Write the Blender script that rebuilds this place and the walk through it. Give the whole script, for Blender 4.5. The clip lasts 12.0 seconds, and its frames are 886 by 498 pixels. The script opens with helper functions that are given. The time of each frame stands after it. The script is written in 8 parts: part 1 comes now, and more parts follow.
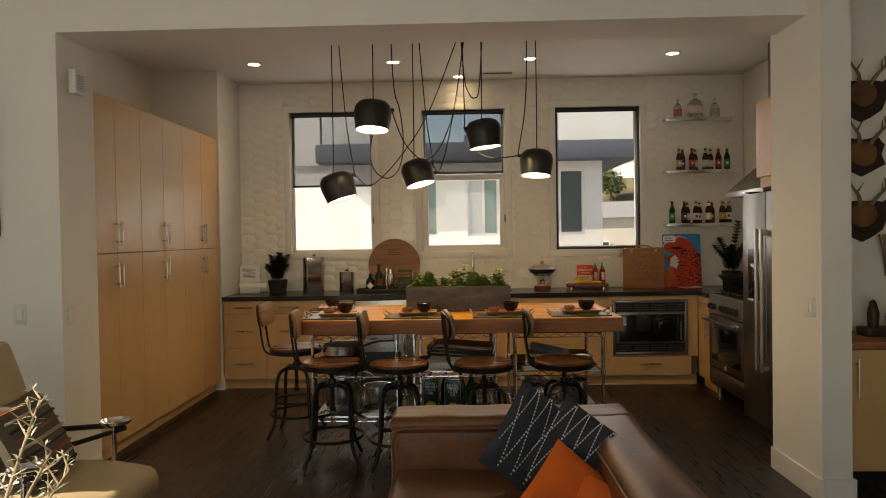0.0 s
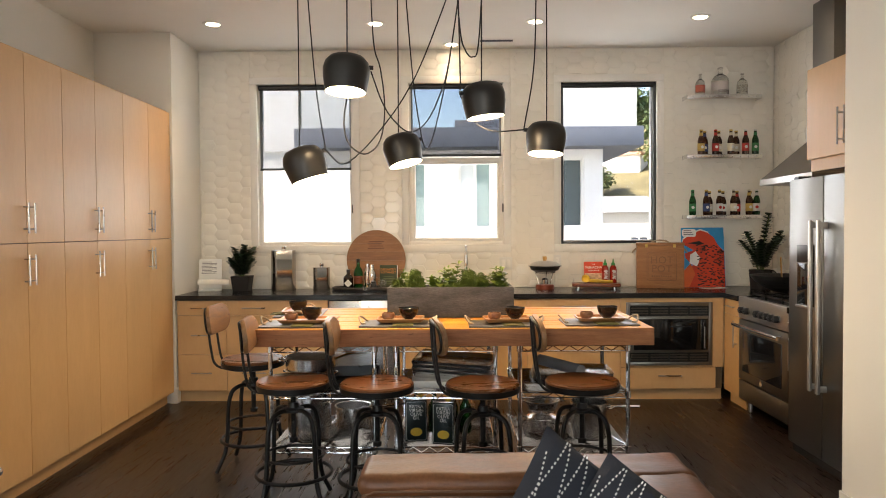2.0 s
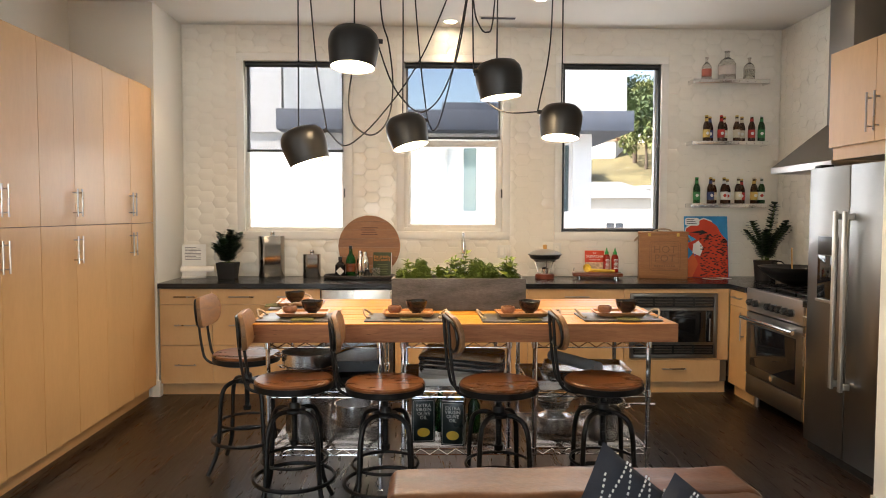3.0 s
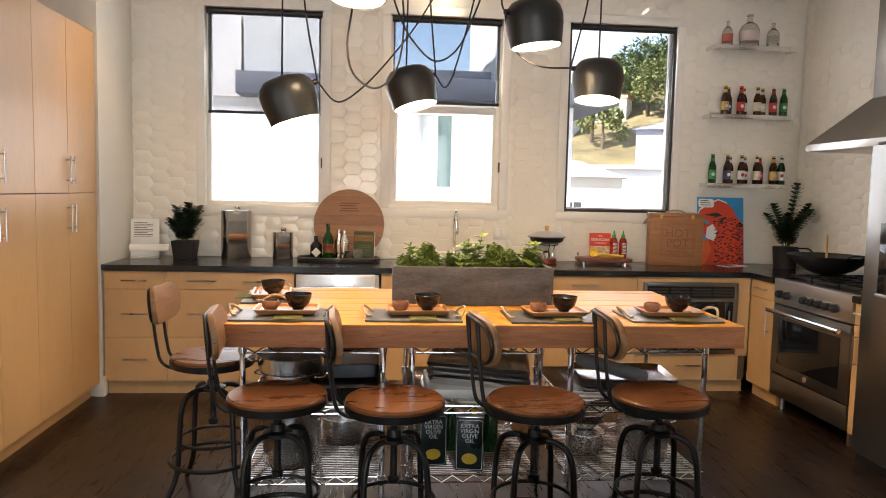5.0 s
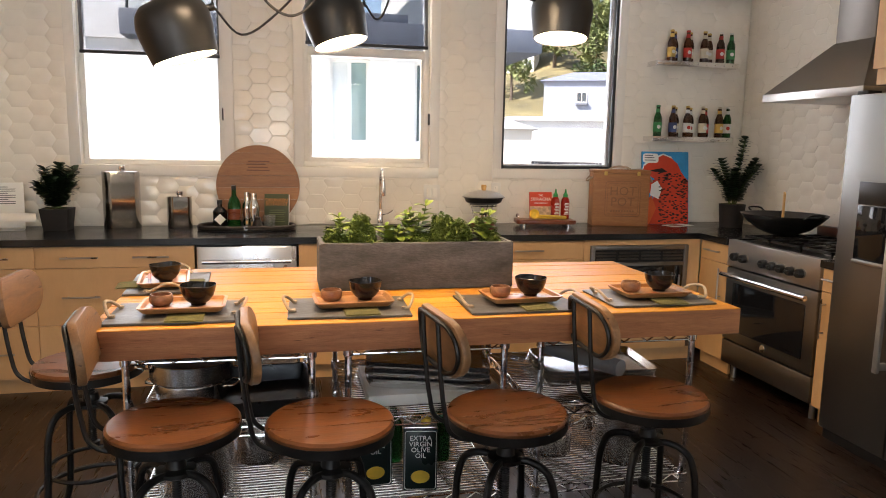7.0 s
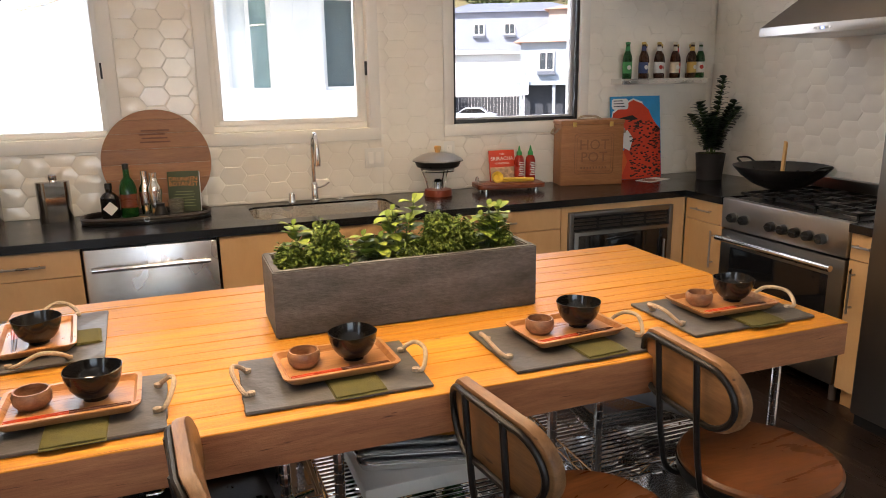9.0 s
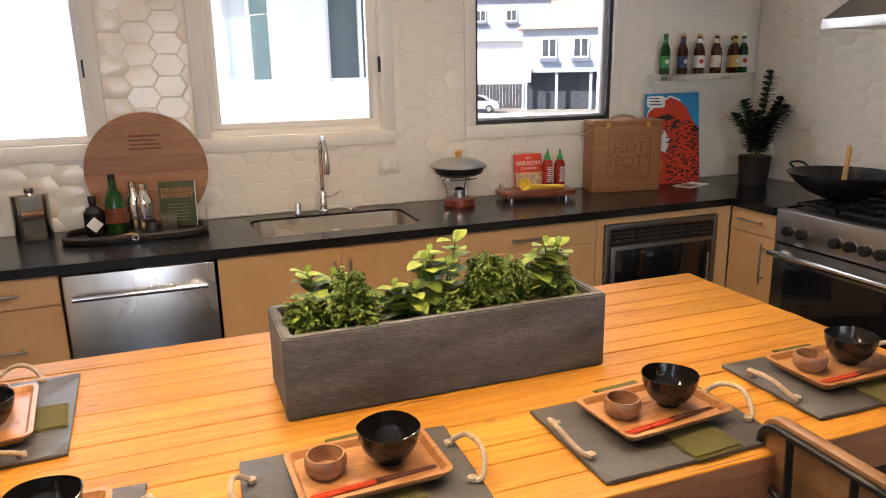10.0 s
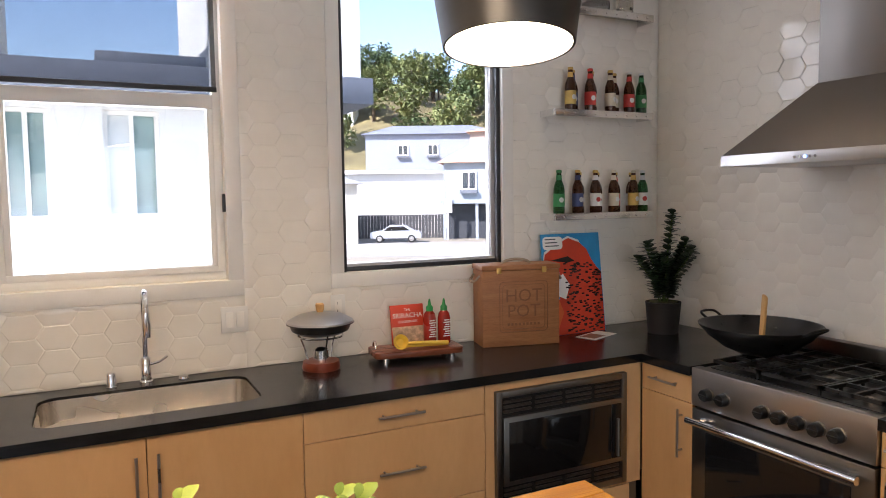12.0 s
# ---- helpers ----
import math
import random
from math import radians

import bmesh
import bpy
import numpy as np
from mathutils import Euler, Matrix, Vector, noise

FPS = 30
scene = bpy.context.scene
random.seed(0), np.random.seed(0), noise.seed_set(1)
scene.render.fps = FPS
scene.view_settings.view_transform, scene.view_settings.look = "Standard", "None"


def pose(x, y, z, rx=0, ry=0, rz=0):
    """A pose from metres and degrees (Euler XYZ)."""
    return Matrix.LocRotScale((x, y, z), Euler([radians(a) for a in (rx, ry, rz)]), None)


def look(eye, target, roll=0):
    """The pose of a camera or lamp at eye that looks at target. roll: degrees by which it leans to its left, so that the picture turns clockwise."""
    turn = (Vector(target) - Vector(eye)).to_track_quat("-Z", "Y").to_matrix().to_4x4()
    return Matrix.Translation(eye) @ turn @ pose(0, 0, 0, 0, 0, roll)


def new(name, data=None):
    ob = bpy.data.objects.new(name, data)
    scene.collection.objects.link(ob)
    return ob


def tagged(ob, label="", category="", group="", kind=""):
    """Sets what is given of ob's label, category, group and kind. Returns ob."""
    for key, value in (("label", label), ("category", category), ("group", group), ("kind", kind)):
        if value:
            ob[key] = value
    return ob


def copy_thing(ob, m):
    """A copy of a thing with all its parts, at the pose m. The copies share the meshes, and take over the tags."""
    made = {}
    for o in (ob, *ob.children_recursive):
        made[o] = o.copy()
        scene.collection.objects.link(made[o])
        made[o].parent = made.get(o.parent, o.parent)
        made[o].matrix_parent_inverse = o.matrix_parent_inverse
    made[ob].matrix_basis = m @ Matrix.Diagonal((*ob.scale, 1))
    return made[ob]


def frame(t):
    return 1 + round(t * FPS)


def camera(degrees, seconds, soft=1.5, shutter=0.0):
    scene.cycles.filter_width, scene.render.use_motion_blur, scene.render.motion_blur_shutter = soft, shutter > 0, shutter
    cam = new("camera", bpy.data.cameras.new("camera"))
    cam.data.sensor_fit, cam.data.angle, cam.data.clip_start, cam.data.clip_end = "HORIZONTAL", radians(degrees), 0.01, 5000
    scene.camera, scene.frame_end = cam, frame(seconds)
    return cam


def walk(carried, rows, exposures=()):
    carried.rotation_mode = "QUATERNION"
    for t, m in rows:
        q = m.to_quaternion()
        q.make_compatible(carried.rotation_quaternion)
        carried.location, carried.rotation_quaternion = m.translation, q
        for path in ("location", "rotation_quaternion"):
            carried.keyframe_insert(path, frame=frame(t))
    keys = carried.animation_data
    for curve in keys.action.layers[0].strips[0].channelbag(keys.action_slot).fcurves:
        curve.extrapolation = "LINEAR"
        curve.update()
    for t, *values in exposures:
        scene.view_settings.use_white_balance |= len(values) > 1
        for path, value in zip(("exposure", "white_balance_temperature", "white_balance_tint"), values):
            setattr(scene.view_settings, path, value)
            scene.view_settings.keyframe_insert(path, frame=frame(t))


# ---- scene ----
cam = camera(64.2, 12.0, 0.95)
PATH = [
    (0, (0.087, 0.227, 1.486), (0.033, 2.226, 1.448), -0.9),
    (0.5, (0.108, 0.461, 1.465), (0.01, 2.457, 1.382), -0.7),
    (1, (0.13, 0.76, 1.474), (0.02, 2.756, 1.42), -0.7),
    (1.5, (0.138, 0.921, 1.486), (0.013, 2.913, 1.362), -0.8),
    (2, (0.053, 1.145, 1.46), (0.033, 3.144, 1.405), -0.4),
    (2.5, (-0.047, 1.283, 1.475), (-0.028, 3.282, 1.402), -0.1),
    (4.5, (-0.383, 1.917, 1.487), (-0.199, 3.902, 1.33), 1.1),
    (5, (-0.404, 2.126, 1.472), (-0.221, 4.111, 1.305), 1.3),
    (5.5, (-0.379, 2.302, 1.48), (-0.163, 4.278, 1.256), 0.2),
    (6, (-0.389, 2.447, 1.487), (-0.13, 4.413, 1.229), 1.0),
    (6.5, (-0.431, 2.601, 1.488), (-0.077, 4.551, 1.222), 0.9),
    (8.5, (-0.486, 3.337, 1.556), (0.12, 5.194, 1.128), 0.8),
    (9, (-0.535, 3.623, 1.588), (0.146, 5.445, 1.122), -0.9),
    (9.5, (-0.533, 3.845, 1.608), (0.173, 5.626, 1.034), -0.3),
    (10, (-0.492, 4.056, 1.642), (0.184, 5.871, 1.142), -1.0),
    (10.5, (-0.414, 4.188, 1.665), (0.409, 5.943, 1.171), -1.1),
    (11, (-0.334, 4.354, 1.682), (0.586, 6.099, 1.35), -0.2),
    (11.5, (-0.213, 4.505, 1.682), (0.809, 6.209, 1.454), -0.9),
    (12, (0.013, 4.532, 1.676), (0.905, 6.315, 1.527), -0.8),
]
walk(cam, [(t, look(eye, target, roll)) for t, eye, target, roll in PATH],
     [(0.0, 0.68, 8400, 10), (0.5, 1.28, 8000, 11), (1.0, 1.72, 7450, 11), (1.5, 1.86, 7250, 11), (2.5, 1.98, 7050, 11), (4.5, 2.00, 6850, 13), (6.5, 1.92, 6750, 14), (9.0, 1.68, 6550, 14), (10.5, 1.70, 6250, 15), (12.0, 1.72, 6150, 16)])

# ---- world, sun, large lights ----
SUN_EL, SUN_AZ = 40.0, 251.0   # sun behind the walker and to the west, azimuth clockwise from +y
world = bpy.data.worlds.new("sky")
scene.world = world
world.use_nodes = True
wn = world.node_tree
sky = wn.nodes.new("ShaderNodeTexSky")
sky.sky_type = "NISHITA"
sky.sun_disc = False
sky.sun_elevation = radians(SUN_EL)
sky.sun_rotation = radians(SUN_AZ)
wn.links.new(sky.outputs[0], wn.nodes["Background"].inputs[0])
wn.nodes["Background"].inputs[1].default_value = 0.15

sun_data = bpy.data.lights.new("sun", "SUN")
sun_data.energy, sun_data.angle, sun_data.color = 5.0, radians(0.5), (1.0, 0.94, 0.86)
sun = new("sun", sun_data)
az, el = radians(SUN_AZ), radians(SUN_EL)
sun.matrix_world = look((math.sin(az) * math.cos(el) * 50, math.cos(az) * math.cos(el) * 50, math.sin(el) * 50), (0, 0, 0))


def area(name, eye, target, w, h, watts, color):
    d = bpy.data.lights.new(name, "AREA")
    d.shape, d.size, d.size_y, d.energy, d.color = "RECTANGLE", w, h, watts, color
    ob = new(name, d)
    ob.matrix_world = look(eye, target)
    return ob


# daylight of the glazed doors behind the walker, and of the three kitchen windows
area("daylight_doors", (-0.7, -2.42, 1.35), (-0.5, 3, 1.15), 3.5, 2.4, 21.0, (0.80, 0.90, 1.0))
area("daylight_side_window", (-3.28, 2.15, 1.5), (2.0, 2.3, 1.3), 0.8, 2.5, 0.5, (1.0, 0.96, 0.90))
for wx in (-1.295, 0.115, 1.533):
    area("daylight_window", (wx, 7.87, 2.05), (wx, 4.0, 1.4), 0.8, 1.4, 5.5, (0.88, 0.94, 1.0))

# ---- small tools ----


def thing(name, m, label, category, group="", kind=""):
    ob = new(name)
    ob.empty_display_size = 0.05
    ob.matrix_world = m
    return tagged(ob, label, category, group, kind)


def done(name, bm, material, smooth=True, sharp=35):
    me = bpy.data.meshes.new(name)
    bm.normal_update()
    if smooth:
        lim = radians(sharp)
        for f in bm.faces:
            f.smooth = True
        for e in bm.edges:
            e.smooth = not (len(e.link_faces) == 2 and e.calc_face_angle(0.0) > lim)
    bm.to_mesh(me)
    bm.free()
    me.materials.append(material)
    return me


def part(name, bm, material, parent, label="", smooth=True, m=None):
    """Links a bmesh as one mesh object under a thing or a part."""
    me = bm if isinstance(bm, bpy.types.Mesh) else done(name, bm, material, smooth)
    ob = new(name, me)
    ob.parent = parent
    if m is not None:
        ob.matrix_basis = m
    return tagged(ob, label)


def solo(name, bm, material, label="", category="", group="", kind="", smooth=True, m=None):
    """A thing or piece of the setting that is one mesh."""
    me = bm if isinstance(bm, bpy.types.Mesh) else done(name, bm, material, smooth)
    ob = new(name, me)
    if m is not None:
        ob.matrix_world = m
    return tagged(ob, label, category, group, kind)


def bx(bm, x0, y0, z0, x1, y1, z1, bev=0.0, seg=2, m=None):
    """Adds a box, its edges rounded by bev."""
    r = bmesh.ops.create_cube(bm, size=1.0)
    vs = r["verts"]
    for v in vs:
        v.co = Vector(((x0 + x1) / 2 + v.co.x * (x1 - x0), (y0 + y1) / 2 + v.co.y * (y1 - y0), (z0 + z1) / 2 + v.co.z * (z1 - z0)))
    out = vs
    if bev > 0:
        es = list({e for v in vs for e in v.link_edges})
        r = bmesh.ops.bevel(bm, geom=es, offset=bev, segments=seg, affect="EDGES", profile=0.5)
        out = list({v for f in r["faces"] for v in f.verts} | {v for v in vs if v.is_valid})
    if m is not None:
        for v in out:
            v.co = m @ v.co
    return out


def box(*a, **k):
    bm = bmesh.new()
    bx(bm, *a, **k)
    return bm


def lathe(bm, prof, seg=24, m=None, close=True):
    """Turns a profile of (radius, height) round z."""
    rings = []
    for r, z in prof:
        if r < 1e-5:
            rings.append([bm.verts.new((0, 0, z))])
        else:
            rings.append([bm.verts.new((r * math.cos(2 * math.pi * i / seg), r * math.sin(2 * math.pi * i / seg), z)) for i in range(seg)])
    for a, b in zip(rings, rings[1:]):
        for i in range(seg):
            j = (i + 1) % seg
            if len(a) == 1 and len(b) == 1:
                continue
            if len(a) == 1:
                bm.faces.new((a[0], b[j], b[i]))
            elif len(b) == 1:
                bm.faces.new((a[i], a[j], b[0]))
            else:
                bm.faces.new((a[i], a[j], b[j], b[i]))
    if close:
        for ring, flip in ((rings[0], True), (rings[-1], False)):
            if len(ring) > 2:
                bm.faces.new(ring[::-1] if flip else ring)
    if m is not None:
        for ring in rings:
            for v in ring:
                v.co = m @ v.co
    return bm


def turned(prof, seg=24, m=None):
    return lathe(bmesh.new(), prof, seg, m)


def sweep(bm, pts, r, seg=8, closed=False):
    """A round tube along points."""
    pts = [Vector(p) for p in pts]
    n = len(pts)
    rings, up = [], None
    for i, p in enumerate(pts):
        a = pts[(i - 1) % n] if closed or i > 0 else p
        b = pts[(i + 1) % n] if closed or i < n - 1 else p
        d = (b - a).normalized()
        if up is None:
            up = d.orthogonal().normalized()
        else:
            up = (up - d * up.dot(d)).normalized()
        side = d.cross(up)
        rr = r[i] if isinstance(r, (list, tuple)) else r
        rings.append([bm.verts.new(p + (up * math.cos(2 * math.pi * k / seg) + side * math.sin(2 * math.pi * k / seg)) * rr) for k in range(seg)])
    pairs = list(zip(rings, rings[1:])) + ([(rings[-1], rings[0])] if closed else [])
    for ra, rb in pairs:
        for k in range(seg):
            bm.faces.new((ra[k], ra[(k + 1) % seg], rb[(k + 1) % seg], rb[k]))
    if not closed:
        bm.faces.new(rings[0][::-1])
        bm.faces.new(rings[-1])
    return bm


def tube(pts, r, seg=8, closed=False):
    return sweep(bmesh.new(), pts, r, seg, closed)


def arc(c, r, a0, a1, n, plane="xy"):
    out = []
    for i in range(n + 1):
        a = radians(a0 + (a1 - a0) * i / n)
        u, v = r * math.cos(a), r * math.sin(a)
        out.append({"xy": (c[0] + u, c[1] + v, c[2]), "xz": (c[0] + u, c[1], c[2] + v), "yz": (c[0], c[1] + u, c[2] + v)}[plane])
    return out


def spline(pts, n=8):
    """Points on a smooth line through the given ones."""
    p = [Vector(q) for q in pts]
    p = [2 * p[0] - p[1]] + p + [2 * p[-1] - p[-2]]
    out = []
    for i in range(1, len(p) - 2):
        for k in range(n):
            t = k / n
            out.append(0.5 * (2 * p[i] + (p[i + 1] - p[i - 1]) * t + (2 * p[i - 1] - 5 * p[i] + 4 * p[i + 1] - p[i + 2]) * t * t + (3 * p[i] - p[i - 1] - 3 * p[i + 1] + p[i + 2]) * t ** 3))
    out.append(p[-2])
    return out


def prism(outline, z0, z1, bev=0.0, m=None):
    """A flat outline of (x, y) points given height."""
    bm = bmesh.new()
    lo = [bm.verts.new((x, y, z0)) for x, y in outline]
    hi = [bm.verts.new((x, y, z1)) for x, y in outline]
    n = len(outline)
    bm.faces.new(lo[::-1])
    bm.faces.new(hi)
    for i in range(n):
        bm.faces.new((lo[i], lo[(i + 1) % n], hi[(i + 1) % n], hi[i]))
    bmesh.ops.recalc_face_normals(bm, faces=bm.faces)
    if bev > 0:
        es = [e for e in bm.edges if abs(e.verts[0].co.z - e.verts[1].co.z) < 1e-6]
        bmesh.ops.bevel(bm, geom=es, offset=bev, segments=2, affect="EDGES", profile=0.5)
    if m is not None:
        bmesh.ops.transform(bm, matrix=m, verts=bm.verts)
    return bm


def rounded(w, h, r, n=5):
    """Outline of a rounded rectangle round the origin."""
    out = []
    for cx, cy, a in ((w / 2 - r, h / 2 - r, 0), (-w / 2 + r, h / 2 - r, 90), (-w / 2 + r, -h / 2 + r, 180), (w / 2 - r, -h / 2 + r, 270)):
        for i in range(n + 1):
            t = radians(a + 90 * i / n)
            out.append((cx + r * math.cos(t), cy + r * math.sin(t)))
    return out


def lettering(text, size, m, material, parent, depth=0.0006, name="lettering"):
    cu = bpy.data.curves.new("letters", "FONT")
    cu.body, cu.size, cu.extrude, cu.align_x, cu.align_y = text, size, depth, "CENTER", "CENTER"
    cu.space_line = 0.85
    cu.resolution_u = 2
    ob = bpy.data.objects.new("letters", cu)
    scene.collection.objects.link(ob)
    me = bpy.data.meshes.new_from_object(ob.evaluated_get(bpy.context.evaluated_depsgraph_get()))
    bpy.data.objects.remove(ob)
    me.materials.clear()
    me.materials.append(material)
    return part(name, me, material, parent, m=m)


FACING = pose(0, 0, 0, 90, 0, 0)      # turns a flat outline in xy to face -y

# ---- materials ----


def shader(name):
    m = bpy.data.materials.new(name)
    m.use_nodes = True
    nt = m.node_tree
    return m, nt, nt.nodes["Principled BSDF"]


def coords(nt, scale=(1, 1, 1), shift=True):
    tc = nt.nodes.new("ShaderNodeTexCoord")
    mp = nt.nodes.new("ShaderNodeMapping")
    mp.inputs["Scale"].default_value = scale
    nt.links.new(tc.outputs["Object"], mp.inputs["Vector"])
    if shift:
        oi = nt.nodes.new("ShaderNodeObjectInfo")
        mul = nt.nodes.new("ShaderNodeMath")
        mul.operation = "MULTIPLY"
        mul.inputs[1].default_value = 37.0
        nt.links.new(oi.outputs["Random"], mul.inputs[0])
        nt.links.new(mul.outputs[0], mp.inputs["Location"])
    return mp.outputs[0]


def noise_tex(nt, vec, scale, detail=4.0, rough=0.55, distort=0.0):
    n = nt.nodes.new("ShaderNodeTexNoise")
    n.inputs["Scale"].default_value = scale
    n.inputs["Detail"].default_value = detail
    n.inputs["Roughness"].default_value = rough
    n.inputs["Distortion"].default_value = distort
    nt.links.new(vec, n.inputs["Vector"])
    return n.outputs["Fac"]


def ramp(nt, fac, stops):
    r = nt.nodes.new("ShaderNodeValToRGB")
    el = r.color_ramp.elements
    while len(el) < len(stops):
        el.new(0.5)
    for e, (p, c) in zip(el, stops):
        e.position, e.color = p, (*c, 1.0)
    nt.links.new(fac, r.inputs[0])
    return r.outputs[0]


def blend(nt, kind, fac, a, b):
    x = nt.nodes.new("ShaderNodeMix")
    x.data_type, x.blend_type = "RGBA", kind
    if isinstance(fac, float):
        x.inputs[0].default_value = fac
    else:
        nt.links.new(fac, x.inputs[0])
    for i, v in ((6, a), (7, b)):
        if isinstance(v, tuple):
            x.inputs[i].default_value = (*v, 1.0)
        else:
            nt.links.new(v, x.inputs[i])
    return x.outputs[2]


def scaled(c, k):
    return tuple(min(1.0, v * k) for v in c)


def bump(nt, bsdf, height, strength, dist=0.01):
    b = nt.nodes.new("ShaderNodeBump")
    b.inputs["Strength"].default_value = strength
    b.inputs["Distance"].default_value = dist
    nt.links.new(height, b.inputs["Height"])
    nt.links.new(b.outputs[0], bsdf.inputs["Normal"])


def spread(nt, fac, lo, hi):
    mr = nt.nodes.new("ShaderNodeMapRange")
    mr.inputs["From Min"].default_value, mr.inputs["From Max"].default_value = 0.25, 0.75
    mr.inputs["To Min"].default_value, mr.inputs["To Max"].default_value = lo, hi
    nt.links.new(fac, mr.inputs["Value"])
    return mr.outputs[0]


def plain(name, color, rough=0.5, metal=0.0, var=0.12, scale=6.0, grain=90.0, relief=0.15, stretch=(1, 1, 1), rvar=0.1, coat=0.0, ior=1.5):
    """A surface with large soft variation, fine grain and relief."""
    m, nt, b = shader(name)
    vec = coords(nt, stretch)
    big = noise_tex(nt, vec, scale, 3.0)
    fine = noise_tex(nt, vec, grain, 3.0)
    c1 = ramp(nt, big, [(0.3, scaled(color, 1 - var)), (0.7, scaled(color, 1 + var))])
    c2 = ramp(nt, fine, [(0.3, (1 - var * 0.6,) * 3), (0.7, (1.0,) * 3)])
    nt.links.new(blend(nt, "MULTIPLY", 1.0, c1, c2), b.inputs["Base Color"])
    nt.links.new(spread(nt, big, max(0.02, rough - rvar), min(1.0, rough + rvar)), b.inputs["Roughness"])
    b.inputs["Metallic"].default_value = metal
    b.inputs["IOR"].default_value = ior
    b.inputs["Coat Weight"].default_value = coat
    if relief:
        bump(nt, b, fine, relief, 0.003)
    return m


def wood(name, dark, light, rough=0.45, stretch=(1, 12, 12), scale=3.0, relief=0.2, tone=0.25, ior=1.45, fleck=0.6, cracks=False):
    """Timber with grain along the short-scaled axis; each piece a little different."""
    m, nt, b = shader(name)
    vec = coords(nt, stretch)
    g1 = noise_tex(nt, vec, scale, 6.0, 0.6, 0.8)
    g2 = noise_tex(nt, vec, scale * 9, 3.0, 0.6)
    c = ramp(nt, g1, [(0.25, dark), (0.5, tuple((p + q) / 2 for p, q in zip(dark, light))), (0.75, light)])
    c = blend(nt, "MULTIPLY", fleck, c, ramp(nt, g2, [(0.3, (0.72, 0.68, 0.64)), (0.6, (1, 1, 1))]))
    if cracks:
        cv = coords(nt, tuple(4.5 * s if s > 1 else 1.6 * s for s in stretch))
        c = blend(nt, "MULTIPLY", 0.85, c, ramp(nt, noise_tex(nt, cv, 1.7, 2.0, 0.5, 0.3), [(0.255, (0.16, 0.09, 0.05)), (0.31, (1, 1, 1))]))
        kv = coords(nt, tuple(0.30 * s if s > 1 else s for s in stretch))
        vo = nt.nodes.new("ShaderNodeTexVoronoi")
        vo.inputs["Scale"].default_value = 4.2
        nt.links.new(kv, vo.inputs["Vector"])
        c = blend(nt, "MIX", ramp(nt, vo.outputs["Distance"], [(0.035, (0.85, 0.85, 0.85)), (0.085, (0, 0, 0))]), c, scaled(dark, 0.35))
    oi = nt.nodes.new("ShaderNodeObjectInfo")
    c = blend(nt, "MULTIPLY", 1.0, c, ramp(nt, oi.outputs["Random"], [(0.0, (1 - tone,) * 3), (1.0, (1.0,) * 3)]))
    nt.links.new(c, b.inputs["Base Color"])
    nt.links.new(spread(nt, g1, rough - 0.08, rough + 0.1), b.inputs["Roughness"])
    b.inputs["IOR"].default_value = ior
    bump(nt, b, g2, relief, 0.002)
    return m


def steel(name, color=(0.58, 0.57, 0.55), rough=0.28, stretch=(1, 1, 60), relief=0.08):
    return plain(name, color, rough, 1.0, 0.025, 1.4, 9.0, 0.0, stretch, 0.03)


def glowing(name, color, strength):
    m, nt, b = shader(name)
    b.inputs["Base Color"].default_value = (0.9, 0.9, 0.88, 1)
    b.inputs["Emission Color"].default_value = (*color, 1)
    b.inputs["Emission Strength"].default_value = strength
    return m


def pane_glass(name, tint=(1, 1, 1), gloss=0.03):
    """Clear sheet glass: what is behind it, and a faint mirror."""
    m = bpy.data.materials.new(name)
    m.use_nodes = True
    nt = m.node_tree
    nt.nodes.remove(nt.nodes["Principled BSDF"])
    tr = nt.nodes.new("ShaderNodeBsdfTransparent")
    tr.inputs[0].default_value = (*tint, 1)
    gl = nt.nodes.new("ShaderNodeBsdfGlossy")
    gl.inputs["Roughness"].default_value = 0.01
    fr = nt.nodes.new("ShaderNodeFresnel")
    fr.inputs[0].default_value = 1.45
    mx = nt.nodes.new("ShaderNodeMixShader")
    nt.links.new(fr.outputs[0], mx.inputs[0])
    nt.links.new(tr.outputs[0], mx.inputs[1])
    nt.links.new(gl.outputs[0], mx.inputs[2])
    nt.links.new(mx.outputs[0], nt.nodes["Material Output"].inputs[0])
    return m


def screen_cloth(name, color, see):
    """Woven solar screen that dims what is behind it."""
    m = bpy.data.materials.new(name)
    m.use_nodes = True
    nt = m.node_tree
    nt.nodes.remove(nt.nodes["Principled BSDF"])
    tr = nt.nodes.new("ShaderNodeBsdfTransparent")
    tr.inputs[0].default_value = (see * color[0], see * color[1], see * color[2], 1)
    nt.links.new(tr.outputs[0], nt.nodes["Material Output"].inputs[0])
    return m


def bottle_glass(name, color, rough=0.05):
    m, nt, b = shader(name)
    b.inputs["Base Color"].default_value = (*color, 1)
    b.inputs["Roughness"].default_value = rough
    b.inputs["Transmission Weight"].default_value = 0.55
    b.inputs["IOR"].default_value = 1.5
    return m


def leafy(name, dark, light, rough=0.45):
    m, nt, b = shader(name)
    ge = nt.nodes.new("ShaderNodeNewGeometry")
    c = ramp(nt, ge.outputs["Random Per Island"], [(0.0, dark), (1.0, light)])
    n = noise_tex(nt, coords(nt), 60.0, 2.0)
    nt.links.new(blend(nt, "MULTIPLY", 0.5, c, ramp(nt, n, [(0.3, (0.6, 0.65, 0.5)), (0.7, (1, 1, 1))])), b.inputs["Base Color"])
    b.inputs["Roughness"].default_value = rough
    b.inputs["Specular IOR Level"].default_value = 0.35
    return m


